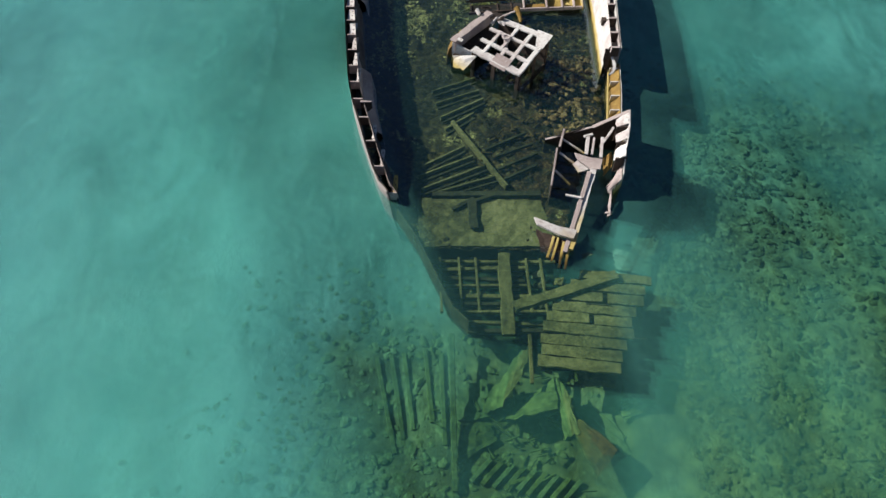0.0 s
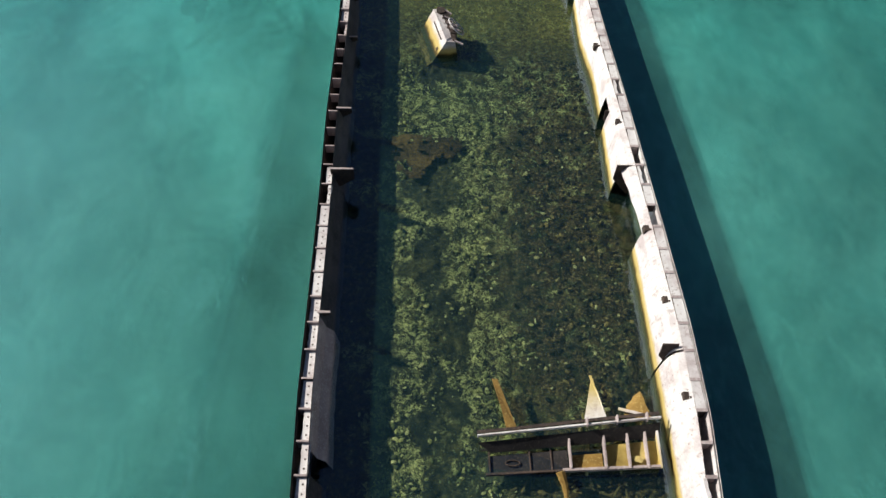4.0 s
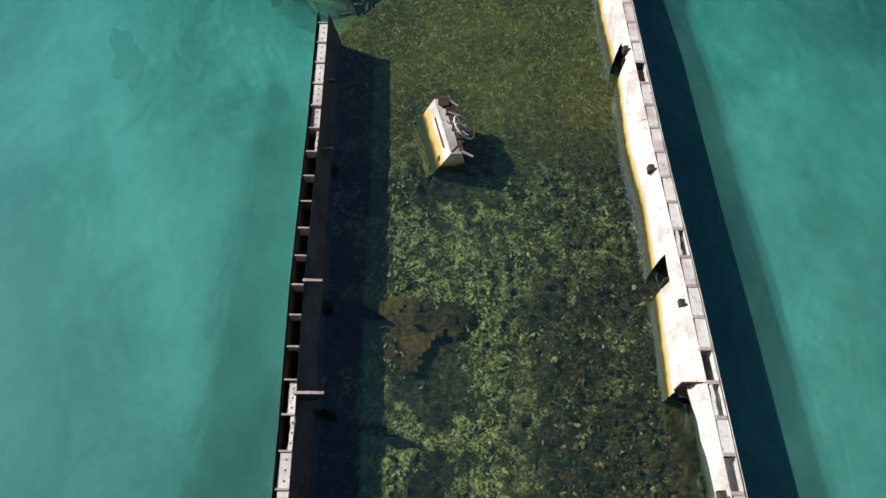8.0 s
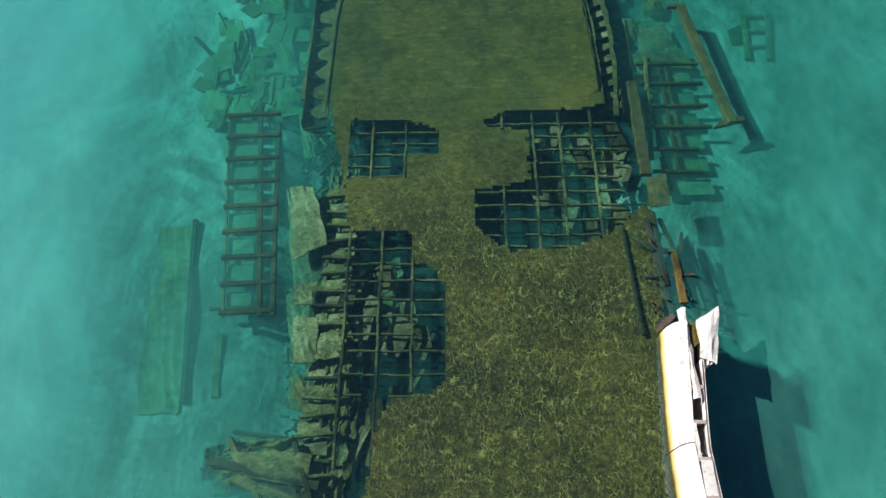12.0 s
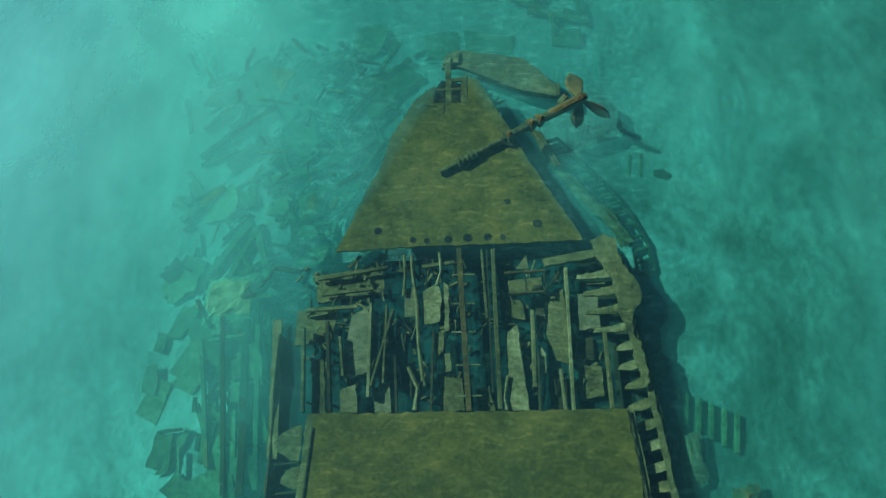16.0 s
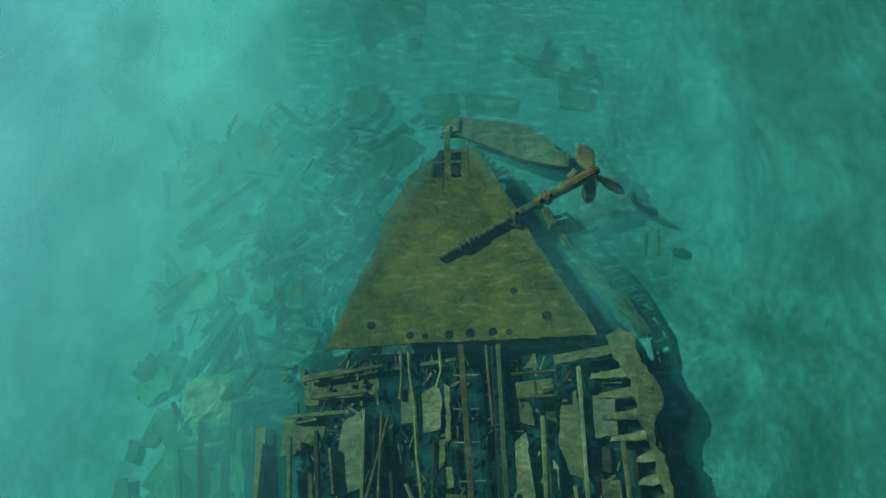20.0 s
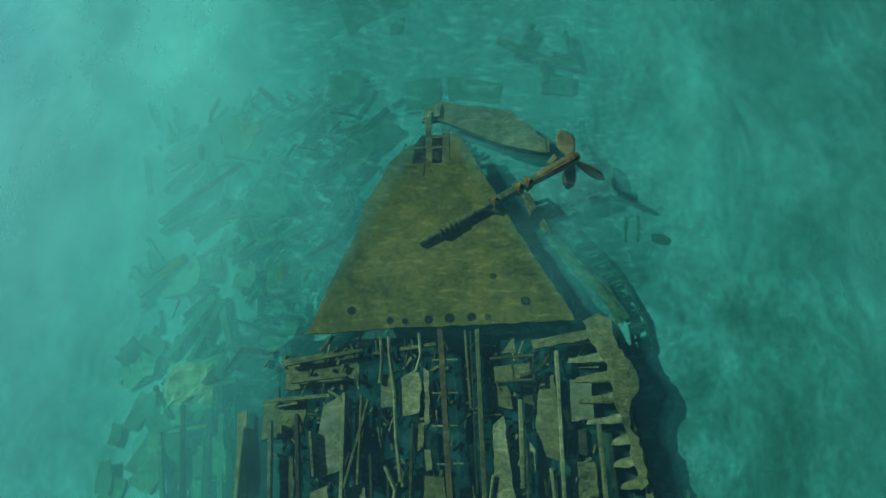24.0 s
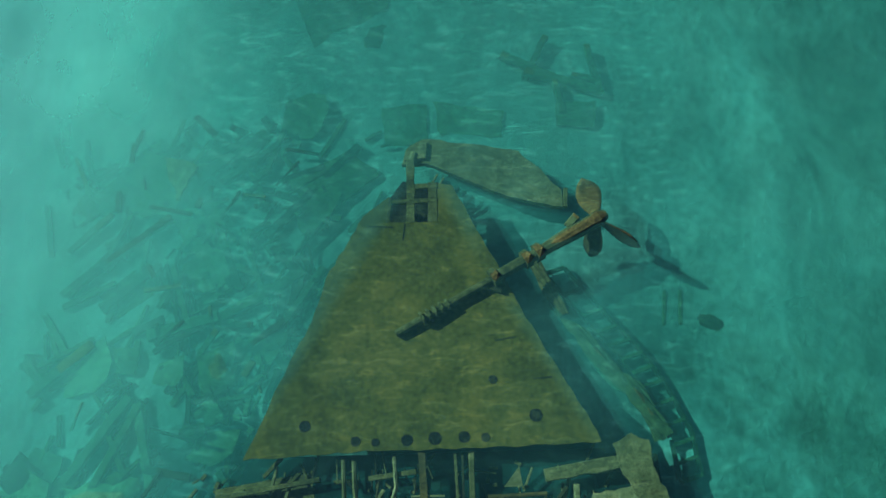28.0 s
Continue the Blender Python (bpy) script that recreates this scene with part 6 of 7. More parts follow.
for k, q in enumerate((((4.25, 42.4), (5.0, 42.75), (5.1, 41.9), (4.2, 41.7)), ((4.0, 41.7), (5.3, 41.9), (5.4, 41.2), (4.1, 41.1)), ((3.85, 42.9), (4.3, 42.9), (4.25, 42.2), (3.8, 42.0)), ((4.5, 43.5), (5.0, 43.6), (5.0, 43.1), (4.5, 43.0)), ((3.75, 44.4), (4.1, 44.5), (4.15, 43.6), (3.7, 43.4)))):
    loose_plate([(x, y, -0.70 - 0.04 * i) for i, (x, y) in enumerate(q)], 0.08, SUNK if k % 2 else PALE, "crumpled silted plate beside the sunken side grid", 100 + k, group="crumpled plates to starboard")
for k in range(5):
    loose_bar((4.0 + 0.22 * k, 45.2 - 0.1 * k, -1.1), (3.9 + 0.22 * k, 44.6 - 0.12 * k, -1.15), 0.08, 0.1, SUNK, "short toothed frame end on the sand", group="toothed frame ends")
sl = thing("small_sunken_frame", (7.2, 42.4, -1.4), "small ladder-shaped frame half buried in sand", "frame")
part("rail", block((7.0, 43.2, -0.92), (6.85, 41.7, -0.92), 0.12, 0.1), SUNK, sl)
part("rail", block((7.62, 43.2, -0.92), (7.35, 41.65, -0.92), 0.12, 0.1), SUNK, sl)
for y in (43.1, 42.6, 42.1):
    part("rung", block((6.95, y, -0.92), (7.5, y, -0.92), 0.08, 0.08), SUNK, sl)
part("flap", bent_plate([(6.55, 42.7, -0.95), (6.95, 42.9, -0.92), (6.9, 42.2, -0.92), (6.6, 42.2, -0.98)], 3, 3, 0.04, 0.02, 3), SUNKDARK, sl)

# ---- aft side ribs ----
ribs = thing("starboard_ribs", (3.0, 44.2, -1.0), "row of sunken starboard rib stubs along a torn plate", "ship ribs")
rx = lambda y: curve_at([(39.5, 3.05), (40.6, 3.08), (42.5, 3.05), (44.6, 2.90), (46.0, 2.72), (48.1, 2.30)], y)
rnd = random.Random(24)
for k in range(23):
    y = 39.9 + 0.362 * k
    x = rx(y)
    long = 0.34 if y > 46.2 else 0.06
    a, w = rnd.uniform(-0.03, 0.03), rnd.uniform(0.10, 0.13)
    tip = rnd.uniform(-0.04, 0.05)
    part("rib", slab(ragged([(x - long + tip, y - 0.10 + a, -0.50), (x + 0.16, y - w + a, -0.45), (x + 0.44, y - 0.06, -0.39), (x + 0.46, y + 0.13, -0.39), (x + 0.14, y + 0.05 + a, -0.45), (x - long + tip + 0.04, y - 0.02 + a, -0.50)], 0.09, 0.014, 700 + k), 0, 0.05), SANDED if rnd.random() < 0.35 else SUNK, ribs)
    part("rib_web", block((x - long + 0.05, y - 0.05, -0.60), (x + 0.42, y, -0.52), 0.03, 0.14), SUNKDARK, ribs)
part("deck_edge_strip", slab(ragged([(2.72, 44.85), (2.84, 44.85), (2.96, 43.5), (3.08, 42.5), (3.12, 40.2), (3.0, 40.2), (2.97, 42.5), (2.86, 43.5)], 0.12, 0.018, 26), -0.30, 0.04), SUNK, ribs)
for (xa, ya), (xb, yb) in zip(((2.73, 44.8), (2.82, 43.9), (2.92, 42.6), (2.99, 41.0)), ((2.82, 43.9), (2.92, 42.6), (2.99, 41.0), (3.0, 40.2))):
    part("deck_rim", block((xa, ya, -0.245), (xb, yb, -0.245), 0.022, 0.03), SUNKDARK, ribs)
# hull side added to cast one solid shadow outboard of the ribs
wall_plate([(rx(y) + 0.47, y, -0.42) for y in [39.7 + 0.42 * i for i in range(20)]], -1.15, SUNKDARK, "outer_side", ribs)
part("side_strake", slab(ragged([(3.40, 39.6), (3.52, 41.0), (3.50, 42.6), (3.34, 44.4), (3.22, 45.5), (3.12, 45.5), (3.24, 44.4), (3.40, 42.5), (3.42, 41.0), (3.30, 39.6)], 0.2, 0.025, 6), -0.36, 0.03), SUNK, ribs)
part("rust_plate", slab(ragged([(2.36, 48.10), (2.62, 48.24), (2.86, 48.14), (2.92, 47.7), (3.20, 47.16), (3.22, 46.9), (3.04, 46.62), (2.98, 46.2), (3.12, 46.04), (3.18, 45.3), (3.05, 45.2), (2.92, 46.1), (2.78, 46.6), (2.72, 47.3), (2.44, 47.8)], 0.1, 0.03, 7), -0.24, 0.04), SUNK, ribs, "brown-orange torn side plate")
# dark sheet added below the ribs for the shade in the hollows between
part("shelf", bent_plate([(2.4, 39.8, -0.78), (3.3, 39.6, -0.75), (3.1, 48.0, -0.75), (2.2, 48.0, -0.78)], 4, 24, 0.0, 0.03, 17), SUNKDARK, ribs)
pribs = thing("port_ribs", (-3.4, 43.0, -1.0), "dark scalloped port rib row beside the deck plate", "ship ribs")
rnd = random.Random(12)
part("edge_strip", slab(ragged([(-2.80, 44.85), (-2.94, 43.6), (-3.05, 42.4), (-3.08, 39.6), (-3.22, 39.6), (-3.20, 41.4), (-3.16, 42.6), (-3.05, 44.2), (-3.0, 44.85)], 0.1, 0.02, 31), -0.30, 0.04), SUNK, pribs)
for k, (y, r) in enumerate(((44.35, 0.30), (43.75, 0.20), (42.72, 0.27), (42.14, 0.25), (41.52, 0.24), (40.95, 0.22), (40.35, 0.25), (39.8, 0.22))):
    rim = [(-3.10 - r * 1.55 * abs(math.sin(b)) * rnd.uniform(0.85, 1.1), y + r * math.cos(b) * rnd.uniform(0.9, 1.1)) for b in [math.pi * i / 8 for i in range(9)]]
    part("scallop", slab(ragged(rim, 0.07, 0.018, 40 + k), -0.34, 0.03), SUNK, pribs)
for k in range(11):
    y = 39.5 + 0.5 * k
    part("rib", block((-3.62, y, -0.60), (-3.12, y + 0.04, -0.56), 0.035, 0.08), SUNKDARK, pribs)
part("deck_rim", block((-3.10, 39.6, -0.24), (-3.06, 42.4, -0.24), 0.025, 0.03), SUNKDARK, pribs)
part("deck_rim", block((-3.06, 42.4, -0.24), (-2.88, 44.6, -0.24), 0.025, 0.03), SUNKDARK, pribs)
part("outer_plate", slab(ragged([(-3.83, 46.7), (-3.66, 46.7), (-3.56, 44.1), (-3.74, 44.1)], 0.2, 0.02, 3), -0.55, 0.05), SANDED, pribs)
# wall added to keep the sun off the gaps between scallops
wall_plate([(-3.70, y, -0.50 - 0.05 * math.sin(3 * y)) for y in [39.6 + 0.4 * i for i in range(18)]], -1.15, SUNKDARK, "outer_side", pribs)
part("outer_edge", slab(ragged([(-3.74, 44.0), (-3.60, 44.0), (-3.64, 42.2), (-3.68, 40.4), (-3.80, 40.4), (-3.76, 42.2)], 0.15, 0.03, 5), -0.62, 0.05), SUNK, pribs)
# near-black sheet paints the shade in the gaps between scallops
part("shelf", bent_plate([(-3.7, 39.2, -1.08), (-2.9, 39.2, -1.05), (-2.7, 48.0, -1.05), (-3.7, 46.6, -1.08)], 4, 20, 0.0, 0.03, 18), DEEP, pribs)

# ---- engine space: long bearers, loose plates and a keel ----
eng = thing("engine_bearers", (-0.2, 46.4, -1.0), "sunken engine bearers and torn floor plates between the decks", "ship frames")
# near-black sheet paints the shade below the bearers
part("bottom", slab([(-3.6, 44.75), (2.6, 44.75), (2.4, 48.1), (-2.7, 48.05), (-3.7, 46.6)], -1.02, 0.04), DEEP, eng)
for xa, ya, xb, yb, w, m in ((0.46, 48.05, 0.48, 44.9, 0.085, SUNK), (0.24, 48.02, 0.30, 46.6, 0.04, SUNK), (0.34, 48.0, 0.36, 45.2, 0.03, SUNKDARK), (1.87, 47.6, 1.80, 44.85, 0.065, SANDED), (2.50, 46.3, 2.50, 44.88, 0.06, SUNK), (1.17, 46.75, 1.13, 45.28, 0.07, SUNK), (1.22, 45.9, 1.20, 44.85, 0.045, SUNKDARK), (-1.93, 46.95, -1.93, 45.15, 0.06, SANDED), (-1.50, 46.82, -1.89, 45.35, 0.05, SUNK), (-2.50, 46.3, -2.41, 45.55, 0.05, SUNK), (-1.62, 46.9, -1.66, 45.4, 0.04, SUNK), (-1.45, 45.9, -1.40, 44.86, 0.05, SUNKDARK), (-0.72, 46.4, -0.78, 44.86, 0.05, SUNKDARK), (-2.75, 46.6, -2.62, 44.9, 0.07, SUNKDARK), (-3.2, 46.5, -3.12, 44.9, 0.06, SUNK), (1.62, 45.6, 1.66, 44.86, 0.04, SANDED)):
    part("bearer", block((xa, ya, -0.46), (xb, yb, -0.46), w, 0.16), m, eng)
part("cross_beam", block((1.45, 47.72, -0.44), (2.52, 47.88, -0.40), 0.18, 0.10), SUNK, eng)
for a, b in (((-3.0, 47.5), (-1.62, 47.72)), ((-2.9, 47.18), (-1.9, 47.28)), ((-3.2, 46.86), (-2.2, 46.92)), ((-0.95, 47.72), (-0.3, 47.8))):
    part("cross_beam", block((a[0], a[1], -0.52), (b[0], b[1], -0.50), 0.07, 0.08), SUNK, eng)
for pts, r in (([(-1.15, 47.95), (-1.13, 47.6), (-1.04, 46.92), (-1.01, 46.16), (-0.93, 45.43)], 0.035), ([(-1.30, 47.98), (-1.27, 47.5), (-1.30, 47.1)], 0.03), ([(-0.60, 48.0), (-0.57, 47.6), (-0.66, 47.3)], 0.028), ([(0.64, 45.5), (0.56, 45.1), (0.60, 44.88)], 0.03), ([(-1.2, 45.7), (-1.02, 45.3), (-1.08, 44.9)], 0.04)):
    part("bent_pipe", rod([(x, y, -0.44) for x, y in pts], r, 8, 0.15), SANDED, eng)
keel = part("keel_bar", angle_bar((-0.21, 48.05, -0.33), (-0.09, 44.85, -0.33), 0.10, 0.14), SUNKRUST, eng, "brown keel bar with cross ties")
for y, x0 in ((47.48, -0.36), (46.89, -0.37), (46.33, -0.38), (45.70, -0.31), (45.13, -0.30)):
    part("tie", block((x0, y, -0.36), (x0 + 0.45, y, -0.36), 0.03, 0.03), SANDED, keel)
rnd = random.Random(19)
for k, (rim, z, m) in enumerate((
        (((0.68, 46.34), (0.87, 46.50), (1.01, 44.88), (0.63, 44.86)), -0.48, SANDED),
        (((1.54, 47.07), (1.79, 47.18), (1.82, 46.30), (1.85, 45.68), (1.57, 45.78), (1.41, 46.31)), -0.44, SUNK),
        (((2.05, 47.10), (2.46, 47.08), (2.45, 46.42), (2.04, 46.37)), -0.52, PALE),
        (((1.99, 45.70), (2.40, 45.68), (2.40, 45.12), (1.96, 45.08)), -0.56, SUNK),
        (((1.95, 46.25), (2.30, 46.25), (2.28, 45.8), (1.98, 45.85)), -0.60, SUNKDARK),
        (((-0.93, 47.20), (-0.63, 47.36), (-0.56, 47.0), (-0.61, 46.58), (-0.91, 46.53)), -0.48, SANDED),
        (((-1.29, 47.26), (-1.07, 47.31), (-1.04, 46.70), (-1.28, 46.68)), -0.50, PALE),
        (((-0.52, 47.36), (-0.43, 47.30), (-0.42, 46.40), (-0.50, 46.36)), -0.44, SANDED),
        (((-0.72, 46.3), (-0.50, 46.42), (-0.55, 46.0), (-0.68, 45.86)), -0.44, SUNK),
        (((-0.52, 45.95), (-0.42, 45.95), (-0.40, 45.62), (-0.50, 45.60)), -0.46, SANDED),
        (((-2.31, 46.74), (-1.98, 46.95), (-1.96, 45.66), (-2.37, 45.52), (-2.46, 45.88)), -0.54, PALE),
        (((-2.45, 45.30), (-2.17, 45.40), (-2.13, 44.88), (-2.45, 44.88)), -0.46, SANDED),
        (((-3.05, 45.9), (-2.82, 45.9), (-2.72, 44.9), (-2.98, 44.9)), -0.58, SUNK),
        (((-3.1, 47.62), (-1.75, 47.82), (-1.7, 47.25), (-3.0, 47.05)), -0.66, SUNK),
        (((-3.4, 46.9), (-2.62, 46.95), (-2.7, 46.3), (-3.4, 46.2)), -0.66, SUNK),
        (((-1.72, 46.6), (-1.55, 46.3), (-1.60, 45.5), (-1.80, 45.6)), -0.58, SUNK),
        (((-1.85, 45.35), (-1.55, 45.45), (-1.52, 44.9), (-1.82, 44.9)), -0.58, PALE),
        (((-0.62, 45.55), (-0.2, 45.5), (-0.16, 44.9), (-0.6, 44.9)), -0.54, SUNK),
        (((0.70, 47.05), (1.02, 47.02), (1.05, 46.62), (0.68, 46.68)), -0.60, SUNK),
        (((0.05, 45.3), (0.3, 45.35), (0.4, 44.9), (0.08, 44.9)), -0.58, SUNK),
        (((1.25, 46.1), (1.38, 45.9), (1.36, 45.55), (1.24, 45.5)), -0.46, SANDED),
        (((1.24, 47.0), (1.44, 47.0), (1.36, 46.2), (1.26, 46.2)), -0.60, SUNKDARK),
        (((1.42, 45.55), (1.74, 45.5), (1.74, 44.9), (1.42, 44.9)), -0.64, SUNKDARK))):
    tilt = rnd.uniform(-0.06, 0.06)
    cx0 = sum(p[0] for p in rim) / len(rim)
    part("floor_plate", slab(ragged([(x, y, z + tilt * (x - cx0)) for x, y in rim], 0.10, 0.016, 200 + k), 0, 0.045), m, eng)
for k in range(90):
    x, y = rnd.choice((rnd.uniform(-3.4, 2.3), rnd.uniform(-1.9, -0.2))), rnd.uniform(44.9, 47.8)
    l, a = rnd.uniform(0.1, 0.45), rnd.gauss(0, 0.35)
    part("splinter", block((x, y, -0.60 + rnd.uniform(-.08, .1)), (x + l * math.sin(a), y + l * math.cos(a), -0.54), rnd.uniform(0.015, 0.05), 0.04), rnd.choice((SUNK, SANDED, SUNKDARK)), eng)
box = thing("pump_box", (1.05, 47.25, -0.6), "brown weedy pump box with two rods across it", "machinery")
part("body", block((0.74, 47.18, -0.36), (1.38, 47.24, -0.34), 0.28, 0.16), SUNK, box)
part("rod", rod([(0.66, 47.45, -0.24), (1.44, 47.48, -0.22)], 0.03, 8, 0.1), SUNKRUST, box)
part("rod", rod([(0.72, 47.04, -0.26), (1.40, 47.06, -0.24)], 0.025, 8, 0.1), SUNKRUST, box)
part("end_frame", block((1.42, 47.50, -0.24), (1.42, 47.02, -0.26), 0.04, 0.05), SUNKDARK, box)
part("fin", slab([(0.89, 47.58, -0.36), (1.14, 47.58, -0.36), (1.10, 47.84, -0.30)], 0, 0.03), SANDED, box)
part("lid_split", block((1.05, 47.34, -0.27), (1.07, 47.08, -0.27), 0.03, 0.02), SUNKDARK, box)
part("drum", rod([(1.16, 47.2, -0.3), (1.36, 47.24, -0.28)], 0.11, 10, 0.05), SUNK, box)

# ---- stern: lattice head, rudder plate, shaft and propeller ----
for a, b, w in (((-0.68, 51.74), (0.05, 51.75), 0.07), ((-0.35, 51.40), (-0.36, 52.45), 0.13), ((-0.30, 51.99), (0.04, 52.0), 0.09), ((-0.02, 51.40), (-0.02, 52.05), 0.14), ((-0.70, 51.40), (-0.66, 51.80), 0.06)):
    part("head_bar", block((a[0], a[1], -0.29), (b[0], b[1], -0.28), w, 0.05), SUNK, stern)
# near-black sheet added so that the well's openings look shaded
part("well", slab([(-0.74, 51.36), (0.12, 51.36), (0.06, 52.1), (-0.5, 52.25), (-0.74, 51.9)], -0.62, 0.03), DEEP, stern, "near-black sheet added for the shade of the rudder well")
part("crack", block((-0.62, 51.32, -0.268), (-1.0, 51.34, -0.266), 0.02, 0.006), SUNKDARK, stern)
part("crack", block((-0.44, 51.38, -0.268), (-0.47, 51.1, -0.266), 0.02, 0.006), SUNKDARK, stern)
part("crack", block((0.85, 49.55, -0.268), (1.15, 49.60, -0.266), 0.02, 0.006), SUNKDARK, stern)
part("crack", block((1.35, 49.0, -0.268), (1.62, 49.02, -0.266), 0.02, 0.006), SUNKDARK, stern)
rud = thing("rudder_plate", (0.8, 52.5, -0.9), "fallen rounded rudder blade behind the stern plate", "rudder")
blade_rim = [(-0.50, 52.47, -0.46), (-0.43, 52.71, -0.40), (-0.17, 52.87, -0.38), (0.53, 52.80, -0.42), (1.36, 52.68, -0.48), (2.01, 52.02, -0.56), (2.02, 51.73, -0.58), (1.19, 51.89, -0.52), (0.50, 52.19, -0.46), (-0.14, 52.46, -0.42)]
part("blade", slab(ragged(blade_rim, 0.14, 0.02, 71), 0, 0.10), SANDED, rud)
part("blade_head", slab(ragged([(-0.46, 52.50, -0.37), (-0.36, 52.74, -0.33), (-0.10, 52.80, -0.33), (-0.12, 52.52, -0.36)], 0.1, 0.02, 72), 0, 0.12), SANDED, rud)
part("stock", rod([(-0.36, 52.40, -0.40), (-0.30, 52.62, -0.38)], 0.06, 10, 0.1), SANDED, rud)
part("heel", block((2.06, 51.72, -0.58), (2.08, 52.02, -0.56), 0.06, 0.1), SUNK, rud)
for x, y in ((0.06, 52.26), (0.16, 52.20), (0.02, 52.12)):
    part("strap", block((x, y, -0.42), (x - 0.10, y - 0.16, -0.46), 0.03, 0.03), SANDED, rud)

shaft = thing("propeller_shaft", (1.0, 50.5, -0.3), "rust-brown propeller shaft lying across the stern plate", "propeller")
S0, S1 = Vector((-0.56, 49.66, -0.20)), Vector((2.45, 51.33, -0.13))
along = lambda u: S0.lerp(S1, u)
part("shaft", rod([along(u) for u in (0.0, 0.1, 0.2, 0.4, 0.48)] , 0.058, 12, 0.06), SUNK, shaft)
part("sleeve", rod([along(u) for u in (0.48, 0.5, 0.6, 0.7, 0.8, 0.9, 0.97)], [0.09, 0.085, 0.085, 0.085, 0.105, 0.12, 0.11], 12, 0.08), SUNK, shaft)
for k in range(5):
    u = 0.12 + 0.03 * k
    part("collar", rod([along(u), along(u + 0.012)], 0.115 - 0.006 * k, 10, 0.12), SUNK, shaft)
for u in (0.46, 0.62, 0.68):
    part("bearing", rod([along(u), along(u + 0.03)], 0.14, 8, 0.15), SUNK, shaft)
part("bearing_foot", block(along(0.47) - Vector((0.06, 0.1, 0.06)), along(0.47) + Vector((0.12, -0.16, -0.06)), 0.1, 0.08), SUNKDARK, shaft)
part("skeg_lug", block(along(0.86) + Vector((-0.05, 0.12, 0)), along(0.9) + Vector((-0.02, 0.2, 0.05)), 0.12, 0.1), SUNK, shaft)
hub = along(1.0)
prop = part("hub", rod([along(0.97), along(1.0), along(1.04)], [0.12, 0.13, 0.07], 12, 0.05), SUNK, shaft)


def blade(direction, length, width, twist, seed):
    d = Vector(direction).normalized()
    ax = (S1 - S0).normalized()
    s = d.cross(ax).normalized()
    verts, faces = [], []
    n, m = 8, 4
    for j in range(n + 1):
        v = j / n
        w = width * (0.35 + 1.6 * v - 1.75 * v * v * v * v) * (1 if v < 0.96 else 0.55)
        tw = twist * (1 - 0.5 * v)
        cross = s * math.cos(tw) + ax * math.sin(tw)
        for i in range(m + 1):
            u = i / m - 0.5
            verts.append(hub + d * (0.08 + length * v) + cross * (w * u) + d.cross(cross) * (0.08 * (u * u - 0.1)))
    w = m + 1
    k0 = len(verts)
    off = d.cross(s * math.cos(twist) + ax * math.sin(twist)) * 0.022
    verts += [p + off for p in verts]
    for j in range(n):
        for i in range(m):
            a = j * w + i
            faces.append((a, a + 1, a + w + 1, a + w))
            faces.append((k0 + a, k0 + a + w, k0 + a + w + 1, k0 + a + 1))
    rim = [i for i in range(w)] + [j * w + m for j in range(1, n + 1)] + [n * w + i for i in range(m - 1, -1, -1)] + [j * w for j in range(n - 1, 0, -1)]
    for k in range(len(rim)):
        i, j = rim[k], rim[(k + 1) % len(rim)]
        faces.append((i, k0 + i, k0 + j, j))
    return verts, faces


part("blade", blade((-0.25, 0.97, -0.02), 0.62, 0.40, 2.0, 1), OCHRE, prop, "upright orange-brown blade", True)
part("blade", blade((0.80, -0.60, -0.05), 0.66, 0.30, 0.15, 2), SUNKDARK, prop, "dark blade seen on edge", True)
part("blade", blade((-0.1, -0.75, -0.75), 0.55, 0.36, 0.3, 3), SUNKDARK, prop, "dark blade below the hub", True)

# plating and frames to starboard of the stern plate
loose_plate([(1.36, 50.90, -0.62), (1.62, 50.86, -0.6), (2.0, 50.05, -0.66), (1.82, 50.0, -0.7)], 0.03, SUNK, "narrow weedy plate under the shaft", 120)
loose_plate([(1.86, 50.0, -0.75), (2.30, 49.75, -0.72), (3.30, 48.35, -0.75), (2.45, 49.05, -0.8)], 0.07, PALE, "long pale leaf-shaped hull plate on the sand", 121)
loose_plate([(2.5, 49.3, -0.74), (2.95, 49.0, -0.7), (3.34, 48.25, -0.72), (3.1, 48.15, -0.76)], 0.05, SUNK, "curved end of a long hull plate", 122)
lad = thing("side_frame_ladder", (2.8, 49.2, -1.3), "curved sunken side frame with many short rungs", "ship frames")
cur = [(2.02, 50.82), (2.64, 50.0), (3.05, 49.5), (3.36, 49.0), (3.66, 48.3), (3.72, 47.7)]
for (xa, ya), (xb, yb) in zip(cur, cur[1:]):
    part("outer_rail", block((xa, ya, -0.90), (xb, yb, -0.90), 0.06, 0.08), SUNKDARK, lad)
    part("inner_rail", block((xa - 0.30, ya - 0.12, -0.90), (xb - 0.32, yb - 0.08, -0.90), 0.06, 0.08), SUNKDARK, lad)
for k in range(13):
    u = k / 12 * (len(cur) - 1.001)
    i = int(u)
    p = Vector(cur[i]).lerp(Vector(cur[i + 1]), u - i)
    part("rung", block((p.x - 0.31, p.y - 0.10, -0.89), (p.x, p.y, -0.89), 0.06, 0.08), SUNK, lad)
loose_bar((3.58, 50.45, -1.3), (3.50, 49.9, -1.35), 0.06, 0.08, SUNK, "short thin bar on open sand")
loose_bar((3.82, 50.45, -1.3), (3.76, 49.9, -1.35), 0.06, 0.08, SUNK, "short thin bar on open sand")
